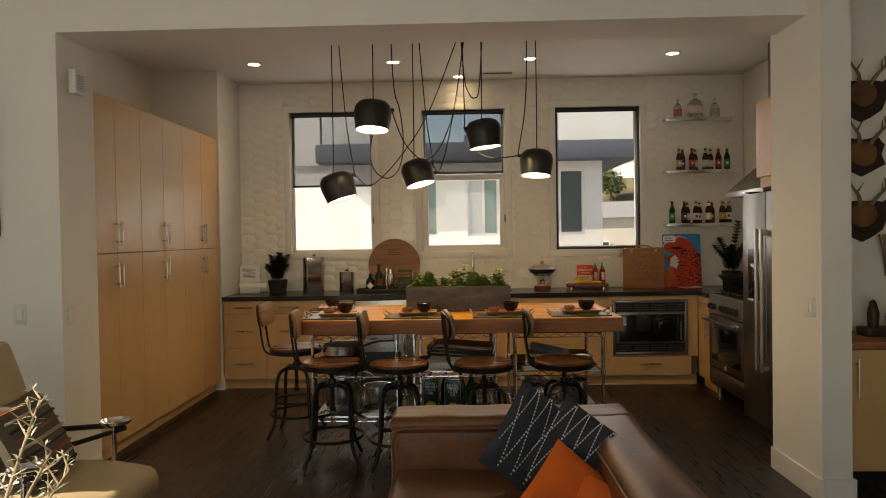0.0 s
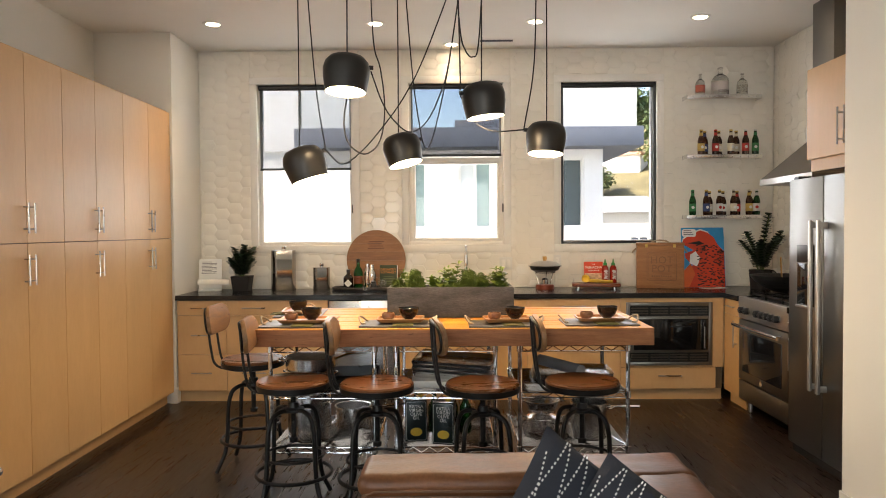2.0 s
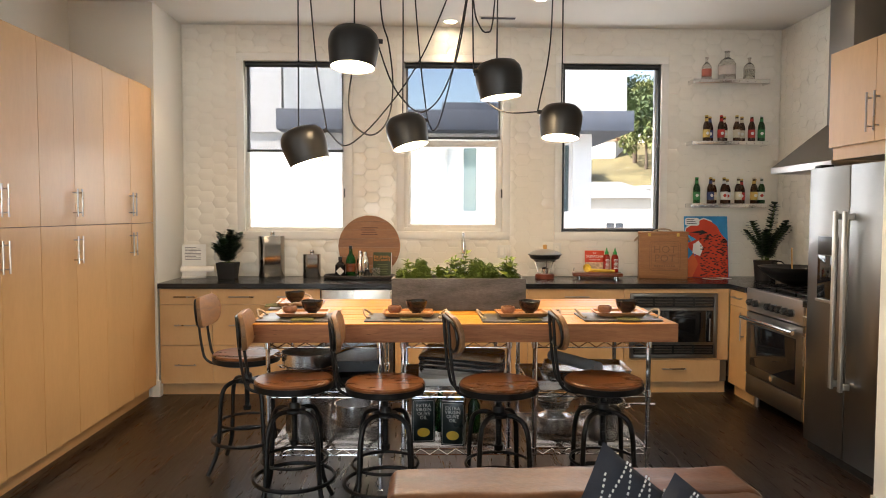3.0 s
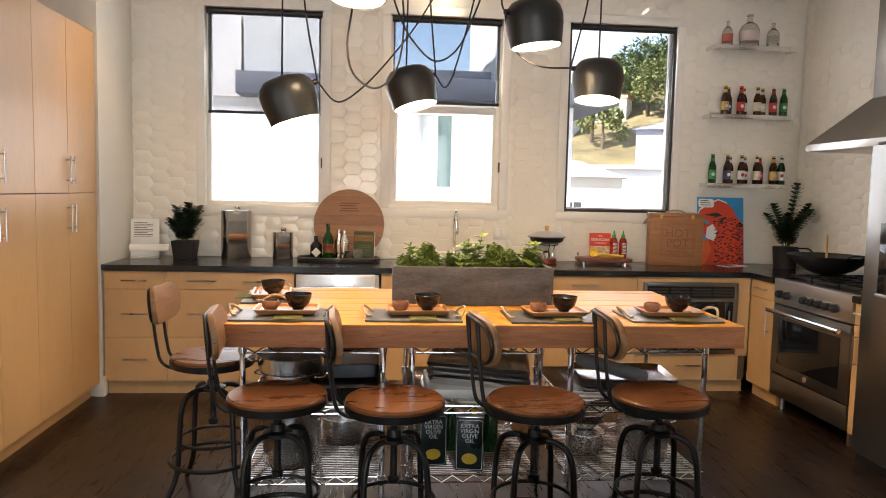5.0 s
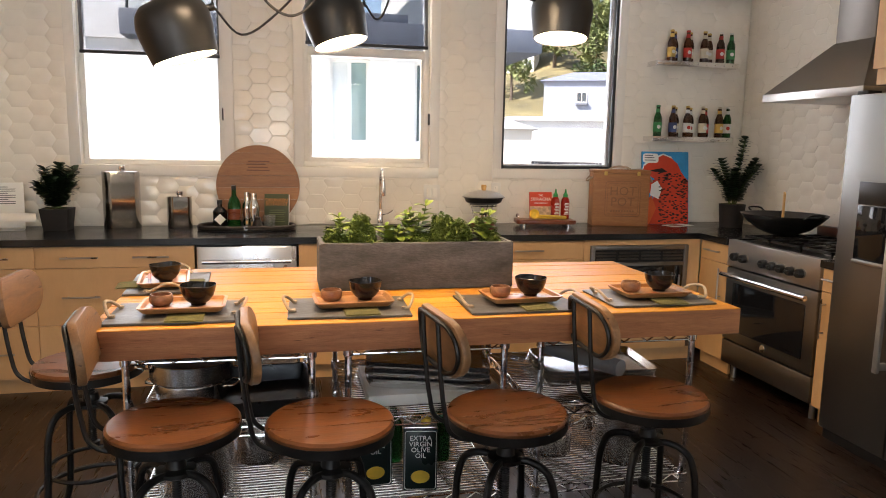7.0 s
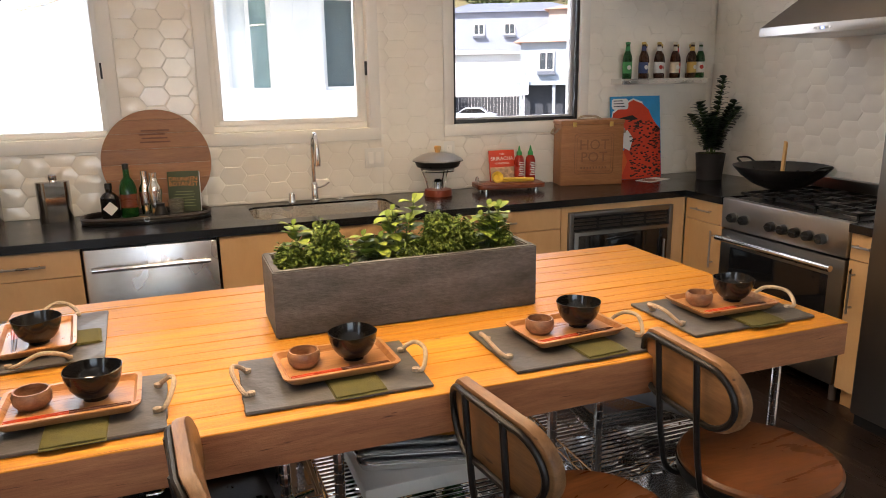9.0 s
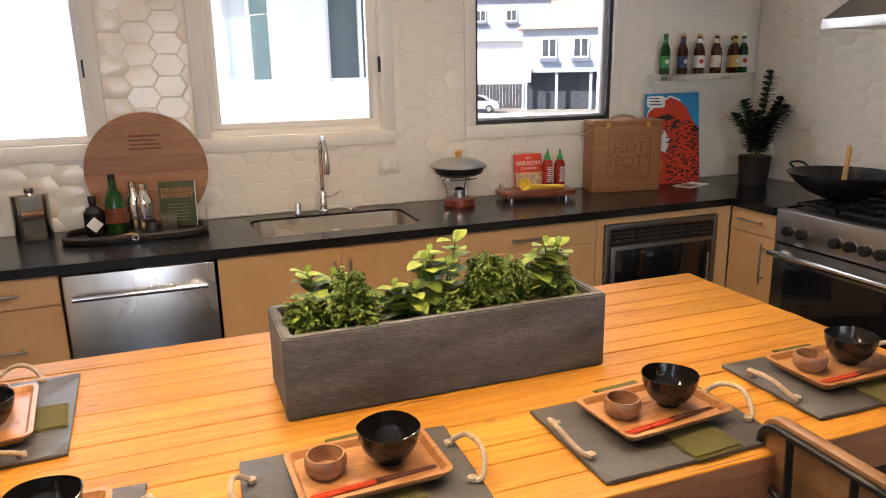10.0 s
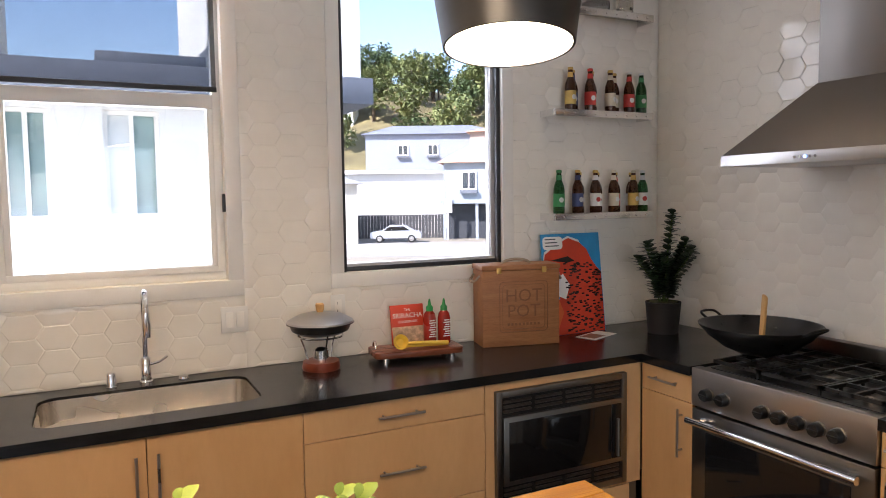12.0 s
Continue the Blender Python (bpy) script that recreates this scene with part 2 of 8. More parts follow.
M_WALL = plain("wall_paint", (0.80, 0.775, 0.71), 0.7, var=0.03, scale=1.5, grain=160, relief=0.05)
M_CEIL = plain("ceiling_paint", (0.80, 0.78, 0.73), 0.85, var=0.03, scale=1.2, grain=140, relief=0.06)
M_TRIM = plain("trim_paint", (0.80, 0.78, 0.73), 0.4, var=0.03, relief=0.04)
M_TILE = plain("glazed_tile", (0.82, 0.785, 0.71), 0.09, var=0.02, scale=9, grain=30, relief=0.06, rvar=0.03)
M_GROUT = plain("grout", (0.80, 0.765, 0.69), 0.85, var=0.06, relief=0.2)
M_FLOOR = wood("floor_oak_dark", (0.012, 0.0058, 0.0032), (0.031, 0.015, 0.008), 0.30, (14, 1, 14), 3.5, 0.15, 0.3)
M_MAPLE = wood("maple_veneer", (0.60, 0.355, 0.155), (0.67, 0.42, 0.20), 0.38, (2.2, 2.2, 0.7), 2.0, 0.02, 0.06, fleck=0.12)
M_MAPLE_H = wood("maple_veneer_flat", (0.61, 0.37, 0.175), (0.67, 0.43, 0.215), 0.38, (2.2, 2.2, 0.8), 2.0, 0.02, 0.06, fleck=0.12)
M_CARCASS = plain("cabinet_inside", (0.10, 0.065, 0.035), 0.6)
M_STONE = plain("black_stone", (0.009, 0.009, 0.010), 0.22, var=0.2, scale=5, grain=70, relief=0.02, rvar=0.05)
M_TOP = wood("pine_tabletop", (0.45, 0.165, 0.012), (0.72, 0.345, 0.040), 0.46, (0.9, 16, 16), 2.6, 0.4, 0.26, ior=1.38, fleck=0.8, cracks=True)
M_EDGE = wood("reclaimed_edge", (0.26, 0.095, 0.038), (0.47, 0.20, 0.085), 0.6, (1.2, 14, 14), 3.0, 0.6, 0.1, cracks=True)
M_SEAT = wood("elm_seat", (0.075, 0.026, 0.009), (0.26, 0.092, 0.030), 0.29, (1.0, 5, 5), 2.4, 0.2, 0.35, fleck=0.7)
M_BACK = wood("elm_back", (0.15, 0.072, 0.03), (0.34, 0.18, 0.08), 0.45, (9, 1.3, 9), 3.0, 0.3, 0.3, cracks=True)
M_IRON = plain("black_iron", (0.014, 0.013, 0.012), 0.42, 0.4, var=0.3, scale=25, relief=0.2)
M_CHROME = plain("chrome", (0.86, 0.86, 0.87), 0.11, 1.0, var=0.04, relief=0.0, rvar=0.04)
# polished steel, its base colour lowered to stand for mirrored dark surroundings
M_FLASK = plain("flask_steel_dim", (0.42, 0.40, 0.38), 0.12, 1.0, var=0.05, relief=0.0, rvar=0.03)
M_NICKEL = plain("brushed_nickel", (0.45, 0.41, 0.37), 0.30, 1.0, var=0.06, relief=0.04)
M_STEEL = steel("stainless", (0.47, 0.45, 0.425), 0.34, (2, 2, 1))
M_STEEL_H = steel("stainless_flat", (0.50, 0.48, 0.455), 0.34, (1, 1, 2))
# same stainless, lightened to carry the bright reflection on the dishwasher front
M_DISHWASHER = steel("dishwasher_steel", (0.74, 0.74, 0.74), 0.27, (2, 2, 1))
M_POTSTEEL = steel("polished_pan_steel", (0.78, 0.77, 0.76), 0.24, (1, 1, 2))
# same stainless again, darkened for the dim room that the doors mirror
M_STEEL_DIM = steel("stainless_dim", (0.24, 0.23, 0.215), 0.34, (2, 2, 1))
M_BLACKGLASS = plain("black_glass", (0.008, 0.008, 0.009), 0.06, var=0.1, relief=0.0, rvar=0.03)
M_BLACK = plain("black_enamel", (0.010, 0.010, 0.010), 0.35, var=0.25, scale=20, relief=0.1)
M_RUBBER = plain("black_rubber", (0.02, 0.02, 0.02), 0.75)
M_LAMP = plain("lamp_shade_black", (0.011, 0.0105, 0.010), 0.42, var=0.15, relief=0.05, rvar=0.05)
M_GLOW = glowing("lamp_diffuser", (1.0, 0.80, 0.56), 14.0)
M_CAN = glowing("downlight_lens", (1.0, 0.84, 0.62), 16.0)
M_CONCRETE = plain("planter_concrete", (0.090, 0.086, 0.085), 0.85, var=0.5, scale=5, grain=48, relief=0.9, stretch=(1, 1, 3))
M_CONC_RIM = plain("planter_rim", (0.34, 0.24, 0.16), 0.85, var=0.3, scale=20, relief=0.4)
M_SOIL = plain("moss_soil", (0.085, 0.095, 0.022), 0.95, var=0.5, scale=30, grain=120, relief=1.0)
M_HERB = leafy("herb_leaf", (0.05, 0.09, 0.010), (0.15, 0.20, 0.024), 0.7)
M_BASIL = leafy("basil_leaf", (0.11, 0.17, 0.018), (0.24, 0.30, 0.04), 0.6)
M_STEM = plain("green_stem", (0.12, 0.17, 0.05), 0.6)
M_DARKLEAF = leafy("dark_leaf", (0.010, 0.025, 0.012), (0.03, 0.055, 0.022), 0.35)
M_POT = plain("dark_pot", (0.012, 0.009, 0.008), 0.6, var=0.3, relief=0.3)
M_SLATE = plain("slate", (0.070, 0.064, 0.060), 0.45, var=0.25, scale=8, grain=45, relief=0.6)
M_ROPE = plain("rope", (0.40, 0.31, 0.22), 0.9, var=0.2, scale=60, grain=200, relief=0.9)
M_TRAY = wood("acacia_tray", (0.27, 0.10, 0.032), (0.54, 0.27, 0.10), 0.32, (1.3, 10, 10), 6.0, 0.15, 0.15)
M_BOWLWOOD = wood("acacia_bowl", (0.16, 0.06, 0.03), (0.45, 0.24, 0.12), 0.4, (1.5, 5, 5), 8.0, 0.15, 0.2)
M_BOWL = plain("black_glaze", (0.010, 0.009, 0.009), 0.16, var=0.3, relief=0.05)
M_STICK = plain("red_lacquer", (0.50, 0.055, 0.015), 0.3)
M_STICK_D = plain("dark_lacquer", (0.10, 0.03, 0.015), 0.3)
M_NAPKIN = plain("olive_linen", (0.085, 0.075, 0.015), 0.95, var=0.2, scale=30, grain=300, relief=0.7)
M_WHITE = plain("white_paper", (0.78, 0.78, 0.76), 0.8, var=0.03, relief=0.05)
M_PLASTIC = plain("white_plastic", (0.72, 0.71, 0.67), 0.35, var=0.02, relief=0.0)
M_INK = plain("printing_ink", (0.10, 0.10, 0.12), 0.8)
M_LEATHER = plain("brown_leather", (0.145, 0.055, 0.021), 0.40, var=0.4, scale=4, grain=55, relief=0.35, rvar=0.08, ior=1.38)
M_PIPING = plain("leather_piping", (0.16, 0.085, 0.05), 0.45)
M_NAVY = plain("navy_cotton", (0.026, 0.030, 0.042), 0.95, var=0.2, grain=300, relief=0.8)
M_STITCH = plain("white_stitch", (0.62, 0.62, 0.6), 0.95)
M_ORANGE = plain("orange_felt", (0.72, 0.13, 0.015), 0.9, var=0.1, grain=250, relief=0.6)
M_BEIGE = plain("beige_upholstery", (0.42, 0.33, 0.20), 0.85, var=0.08, grain=250, relief=0.5)
M_GREENGLASS = bottle_glass("green_glass", (0.010, 0.10, 0.018))
M_BROWNGLASS = bottle_glass("brown_glass", (0.085, 0.022, 0.006))
M_CLEARGLASS = bottle_glass("clear_glass", (0.85, 0.83, 0.78), 0.03)
M_CLEARGLASS.node_tree.nodes["Principled BSDF"].inputs["Transmission Weight"].default_value = 0.95
M_PANE = pane_glass("window_pane")
M_SCREEN = screen_cloth("solar_screen", (0.96, 0.97, 1.0), 0.58)
# the third window's solar screen, made clearer to keep the outdoors bright
M_SCREEN_BRIGHT = screen_cloth("solar_screen_bright", (0.98, 0.98, 1.0), 0.88)
M_FRAMEBLACK = plain("black_aluminium", (0.02, 0.021, 0.023), 0.4)
M_CARD = wood("cedar_box", (0.29, 0.118, 0.042), (0.41, 0.19, 0.075), 0.55, (1, 8, 8), 4.0, 0.2, 0.1)
M_CARDDARK = plain("burnt_print", (0.22, 0.095, 0.04), 0.7)
M_OAKBOARD = wood("barrel_lid", (0.27, 0.115, 0.045), (0.42, 0.20, 0.085), 0.45, (0.9, 9, 9), 4.0, 0.3, 0.25)
M_CEDAR = wood("red_board", (0.12, 0.03, 0.014), (0.24, 0.07, 0.03), 0.28, (1, 9, 9), 4.0, 0.3, 0.1)
M_BAMBOO = wood("bamboo", (0.55, 0.30, 0.09), (0.70, 0.43, 0.17), 0.45, (6, 6, 1), 4.0, 0.1, 0.05)
M_RED = plain("red_print", (0.62, 0.055, 0.02), 0.5)
M_BLUE = plain("blue_print", (0.03, 0.30, 0.62), 0.5)
M_SAUCE = plain("chili_sauce", (0.30, 0.018, 0.01), 0.25)
M_GREENCAP = plain("green_cap", (0.02, 0.28, 0.06), 0.4)
M_GOLD = plain("gold_foil", (0.55, 0.36, 0.10), 0.35, 0.8)
M_YELLOW = plain("yellow_print", (0.75, 0.50, 0.05), 0.5)
M_TIN = plain("dark_green_tin", (0.010, 0.022, 0.022), 0.3, 0.2)
M_DULLGREEN = plain("green_book_cloth", (0.045, 0.06, 0.025), 0.6)
M_COPPER = plain("copper_red_base", (0.22, 0.045, 0.02), 0.3, 0.3)
M_TROPHY = wood("dark_plaque", (0.025, 0.012, 0.007), (0.06, 0.03, 0.016), 0.5)
M_HIDE = plain("brown_hide", (0.22, 0.10, 0.04), 0.9, var=0.3, grain=200, relief=0.8)
M_ANTLER = plain("antler", (0.24, 0.16, 0.09), 0.6, var=0.3, relief=0.4)
M_STUCCO = plain("white_stucco", (0.80, 0.79, 0.76), 0.9, var=0.04, scale=2, grain=60, relief=0.4)
M_FASCIA = plain("slate_blue_fascia", (0.13, 0.145, 0.175), 0.7)
M_BARK = plain("bleached_branch", (0.45, 0.36, 0.24), 0.8, var=0.3, relief=0.5)

# ---- the large structure ----
YW, ZC, XR, XL = 7.75, 3.13, 3.06, -2.28       # back wall, ceiling, right wall, left wall of the kitchen
WINDOWS = ((-1.74, -0.85), (-0.327, 0.556), (1.09, 1.976))
WZ0, WZ1 = 1.318, 2.82


def structure(name, bm, material, label="", category="wall"):
    return solo(name, bm, material, label, category, kind="structure", smooth=False)


floor = structure("floor", box(-4.4, -2.6, -0.12, 5.2, 8.0, -0.015), M_BLACK, "dark stained oak plank floor, satin, worn", "floor")
structure("ceiling", box(-3.45, -2.6, ZC, 5.2, 8.0, ZC + 0.15), M_CEIL, "white painted plaster ceiling", "ceiling")

# back wall, pieces round three openings
bm = bmesh.new()
edges = [XL - 0.8] + [v for w in WINDOWS for v in w] + [XR + 0.2]
for i in range(0, len(edges), 2):
    bx(bm, edges[i], YW, 0, edges[i + 1], YW + 0.16, ZC)
for a, b in WINDOWS:
    bx(bm, a, YW, 0, b, YW + 0.16, WZ0)
    bx(bm, a, YW, WZ1, b, YW + 0.16, ZC)
wall_back = structure("wall_north", bm, M_GROUT, "kitchen back wall set with glossy off-white elongated hexagon tiles")
wall_right = structure("wall_east", box(XR, 4.9, 0, XR + 0.15, YW, ZC), M_GROUT, "kitchen side wall set with glossy off-white hexagon tiles")
structure("wall_west", box(XL - 0.8, 7.09, 0, XL, YW, ZC), M_WALL, "off-white painted wall return beside the tall cabinets")
structure("wall_niche", box(-3.08, 4.62, 0, -2.93, 7.09, ZC), M_WALL, "off-white painted wall behind the tall cabinets")
structure("wall_arch_left", box(-4.4, 4.22, 0, -2.215, 4.62, ZC), M_WALL, "thick off-white painted wall beside the wide opening")
structure("wall_arch_right", box(2.02, 4.08, 0, 2.18, 4.69, ZC), M_WALL, "off-white painted end of a wall with a light switch")
structure("wall_header", box(-2.215, 4.22, 2.68, 2.02, 4.62, ZC), M_WALL, "off-white painted beam over the wide opening", "beam")
structure("wall_trophy", box(2.18, 4.75, 0, 5.2, 4.85, ZC), M_WALL, "off-white painted wall hung with antler trophies")
structure("wall_living_west", box(-3.45, 2.6, 0, -3.3, 4.22, ZC), M_WALL, "off-white painted living room wall")
bm = bmesh.new()
bx(bm, -3.45, -2.6, 0, -3.3, 1.7, ZC)
bx(bm, -3.45, 1.7, 2.95, -3.3, 2.6, ZC)
bx(bm, -3.45, 1.7, 0, -3.3, 2.6, 0.3)
structure("wall_living_side", bm, M_WALL, "off-white painted living room wall with a tall window opening")
structure("wall_living_east", box(5.05, -2.6, 0, 5.2, 4.85, ZC), M_WALL, "off-white painted living room wall")
bm = bmesh.new()
bx(bm, -4.4, -2.6, 0, -2.5, -2.45, ZC)
bx(bm, 1.1, -2.6, 0, 5.2, -2.45, ZC)
bx(bm, -2.5, -2.6, 2.6, 1.1, -2.45, ZC)
structure("wall_south", bm, M_WALL, "off-white painted wall with a wide glazed opening")

# baseboards
def skirting(x0, y0, x1, y1, h=0.135, t=0.016):
    bm = bmesh.new()
    bx(bm, x0, y0, 0, x1, y1, h, 0.004)
    return structure("baseboard", bm, M_TRIM, "white painted baseboard", "baseboard")


skirting(2.02, 4.063, 2.18, 4.079)
skirting(2.004, 4.063, 2.019, 4.69)
skirting(2.181, 4.063, 2.197, 4.30)
skirting(-3.3, 4.203, -2.215, 4.219)
skirting(-2.214, 4.203, -2.199, 4.60)
skirting(-2.33, 7.073, -2.264, 7.089)
skirting(-2.279, 7.089, -2.264, 7.14)

# ---- windows ----
def window(i, a, b, screen_to, rail, black):
    m = pose((a + b) / 2, YW, 0)
    w = (b - a) / 2
    win = thing("window_%d" % i, m, "white framed window with a %s solar screen" % ("fully lowered dark" if black else "partly lowered grey"), "window", kind="structure")
    bm = bmesh.new()
    for x0, z0, x1, z1 in ((-w - 0.065, WZ0 - 0.07, w + 0.065, WZ0), (-w - 0.065, WZ1, w + 0.065, WZ1 + 0.065), (-w - 0.065, WZ0, -w, WZ1), (w, WZ0, w + 0.065, WZ1)):
        bx(bm, x0, -0.014, z0, x1, 0.002, z1, 0.002)
    part("casing", bm, M_TRIM, win)
    bm = bmesh.new()
    f, y0, y1 = 0.035, 0.055, 0.11
    for x0, z0, x1, z1 in ((-w, WZ0, w, WZ0 + f), (-w, WZ1 - f, w, WZ1), (-w, WZ0 + f, -w + f, WZ1 - f), (w - f, WZ0 + f, w, WZ1 - f)):
        bx(bm, x0, y0, z0, x1, y1, z1, 0.003)
    part("window_frame", bm, M_TRIM, win)
    panes = [(WZ0 + f, WZ1 - f)]
    if rail:
        bm = bmesh.new()
        bx(bm, -w + f, 0.045, rail - 0.03, w - f, 0.10, rail + 0.03, 0.003)
        part("meeting_rail", bm, M_TRIM, win)
        bm = bmesh.new()
        for x0, z0, x1, z1 in ((-w + f, WZ0 + f, w - f, WZ0 + f + 0.03), (-w + f, WZ0 + f + 0.03, -w + f + 0.025, rail - 0.03), (w - f - 0.025, WZ0 + f + 0.03, w - f, rail - 0.03)):
            bx(bm, x0, 0.05, z0, x1, 0.09, z1, 0.003)
        part("lower_sash", bm, M_TRIM, win)
        panes = [(WZ0 + f + 0.03, rail - 0.03), (rail + 0.03, WZ1 - f)]
    for z0, z1 in panes:
        p = part("pane", box(-w + f, 0.075, z0, w - f, 0.081, z1), M_PANE, win, smooth=False)
        p.visible_shadow = False
    bm = bmesh.new()
    bx(bm, w - 0.012, 0.01, 1.62, w + 0.004, 0.03, 1.70, 0.002)
    part("sash_lock", bm, M_BLACK, win)
    # roller screen
    sc = thing("roller_screen", m, "dark woven solar roller screen, %s" % ("lowered to the sill" if black else "half lowered"), "window screen", "solar screens")
    part("roller", tube([(-w + 0.01, 0.03, WZ1 - 0.025), (w - 0.01, 0.03, WZ1 - 0.025)], 0.024, 12), M_FRAMEBLACK, sc)
    p = part("cloth", box(-w + 0.02, 0.0255, screen_to, w - 0.02, 0.0268, WZ1 - 0.03), M_SCREEN_BRIGHT if black else M_SCREEN, sc, smooth=False)
    part("hem_bar", box(-w + 0.018, 0.02, screen_to - 0.022, w - 0.018, 0.032, screen_to, 0.003), M_FRAMEBLACK, sc)
    if black:
        for x in (-w + 0.008, w - 0.014):
            part("side_channel", box(x - 0.008, 0.012, WZ0, x + 0.014, 0.04, WZ1, 0.002), M_FRAMEBLACK, sc)


window(1, *WINDOWS[0], 2.045, 0, False)
window(2, *WINDOWS[1], 2.165, 2.105, False)
window(3, *WINDOWS[2], WZ0 + 0.024, 0, True)

# ---- ceiling fixtures ----
for x, y in ((-1.848, 6.864), (-0.537, 6.895), (0.078, 7.56), (0.751, 6.878), (2.047, 6.80)):
    dl = thing("downlight", pose(x, y, ZC), "round recessed ceiling downlight, lit warm", "ceiling light", "recessed downlights")
    part("trim_ring", turned([(0.052, -0.002), (0.054, -0.008), (0.075, -0.006), (0.082, -0.0005), (0.07, 0.0)], 28), M_TRIM, dl)
    part("lens", turned([(0.0, -0.004), (0.052, -0.004), (0.052, -0.001), (0, -0.001)], 24), M_CAN, dl)
    ld = bpy.data.lights.new("downlight_lamp", "SPOT")
    ld.energy, ld.color, ld.spot_size, ld.spot_blend, ld.shadow_soft_size = 2.5 if x > 2 else 9.5, (1.0, 0.69, 0.38), radians(92), 0.7, 0.05
    lo = new("downlight_lamp", ld)
    lo.matrix_world = look((x, y, ZC - 0.02), (x, y, 0))
sp = thing("ceiling_speaker", pose(-1.283, 6.33, ZC), "round white in-ceiling speaker grille", "speaker")
part("grille", turned([(0.0, -0.006), (0.10, -0.005), (0.115, -0.002), (0.115, 0.0)], 28), M_CEIL, sp)
vent = thing("ceiling_vent", pose(0.474, 7.43, ZC), "narrow white ceiling air vent", "vent")
part("frame", box(-0.16, -0.035, -0.006, 0.16, 0.035, 0.0, 0.002), M_TRIM, vent)
for k in range(4):
    part("slat", box(-0.145, -0.024 + k * 0.014, -0.010, 0.145, -0.018 + k * 0.014, -0.006), M_INK, vent)
sd = thing("smoke_detector", pose(-2.0, 6.2, ZC), "small white ceiling sprinkler cover", "detector")
part("cover", turned([(0, -0.012), (0.035, -0.010), (0.042, 0.0)], 20), M_TRIM, sd)
sd = thing("smoke_detector", pose(1.35, 6.25, ZC), "small white ceiling sprinkler cover", "detector")
part("cover", turned([(0, -0.012), (0.035, -0.010), (0.042, 0.0)], 20), M_TRIM, sd)

# ---- tall pantry cabinets ----
def bar_handle(parent, m, length, material=None, stand=0.03, r=0.0055, label="brushed nickel bar handle"):
    """A bar along local z, standing off local -y."""
    bm = bmesh.new()
    sweep(bm, [(0, -stand, -length / 2), (0, -stand, length / 2)], r, 8)
    for z in (-length * 0.36, length * 0.36):
        sweep(bm, [(0, 0.0, z), (0, -stand, z)], r * 0.8, 6)
    return part("handle", bm, material or M_NICKEL, parent, label, m=m)


PX, PSPLIT = -2.292, 1.40
for y0, y1 in ((4.66, 5.42), (5.42, 6.22), (6.22, 7.07)):
    cab = thing("pantry_cabinet", pose(PX, y0, 0), "tall maple veneer pantry cabinet, doors closed", "cabinet", "tall pantry units")
    w = y1 - y0
    part("body", box(-0.60, 0.002, 0.10, -0.022, w - 0.002, 2.45), M_CARCASS, cab)
    part("toe_kick", box(-0.56, 0.0, 0.0, -0.06, w, 0.098), M_MAPLE, cab)
    for half in (0, 1):
        a, b = half * w / 2 + 0.0015, (half + 1) * w / 2 - 0.0015
        for z0, z1, hz in ((0.10, PSPLIT - 0.002, PSPLIT - 0.15), (PSPLIT + 0.002, 2.452, PSPLIT + 0.14)):
            d = part("door", box(-0.021, a, z0, 0.0, b, z1, 0.0015, 1), M_MAPLE, cab)
            hy = b - 0.028 if half == 0 else a + 0.028
            bar_handle(d, pose(0, hy, hz, 0, 0, 90), 0.17)
bm = bmesh.new()
bx(bm, -2.92, 4.63, 2.453, PX - 0.03, 7.07, 2.47)
structure("cabinet_top", bm, M_MAPLE, "maple top panel over the tall cabinets", "panel")

# ---- base cabinets along the back wall ----
CF, CT = 7.105, 0.915      # door faces, counter top


def base_unit(x0, x1, fronts, label, handles=1, vertical=()):
    cab = thing("base_cabinet", pose(x0, CF, 0), label, "cabinet", "base cabinets")
    w = x1 - x0
    part("body", box(0.002, 0.022, 0.10, w - 0.002, YW - CF - 0.003, 0.872 if not vertical else 0.70), M_CARCASS, cab)
    part("toe_kick", box(0.0, 0.055, 0.0, w, 0.075, 0.098), M_MAPLE_H, cab)
    for z0, z1 in fronts:
        d = part("drawer_front" if not vertical else "door", box(0.0015, 0, z0 + 0.0015, w - 0.0015, 0.02, z1 - 0.0015, 0.0015, 1), M_MAPLE_H, cab)
        for k in range(handles):
            hx = w * (k + 0.5) / handles if handles == 1 else (0.24 if k == 0 else w - 0.24)
            zz = (z0 + z1) / 2 + 0.0
            bar_handle(d, pose(hx, 0, zz, 0, 90, 0), 0.17 if w < 0.6 else 0.2)
    for a, b, hx in vertical:
        d = part("door", box(a + 0.0015, 0, 0.1015, b - 0.0015, 0.02, 0.8685, 0.0015, 1), M_MAPLE, cab)
        bar_handle(d, pose(hx, 0, 0.70, 0, 0, 0), 0.22)
    return cab


D3 = ((0.10, 0.41), (0.41, 0.745), (0.745, 0.87))
base_unit(-2.27, -1.85, D3, "narrow maple base cabinet with three drawers")
base_unit(-1.85, -0.985, D3, "wide maple base cabinet with three drawers", 2)
base_unit(-0.382, 0.70, (), "maple sink base cabinet with two doors", 0, ((0, 0.535, 0.50), (0.535, 1.082, 0.57)))
base_unit(0.70, 1.49, D3, "maple base cabinet with drawers under the counter")

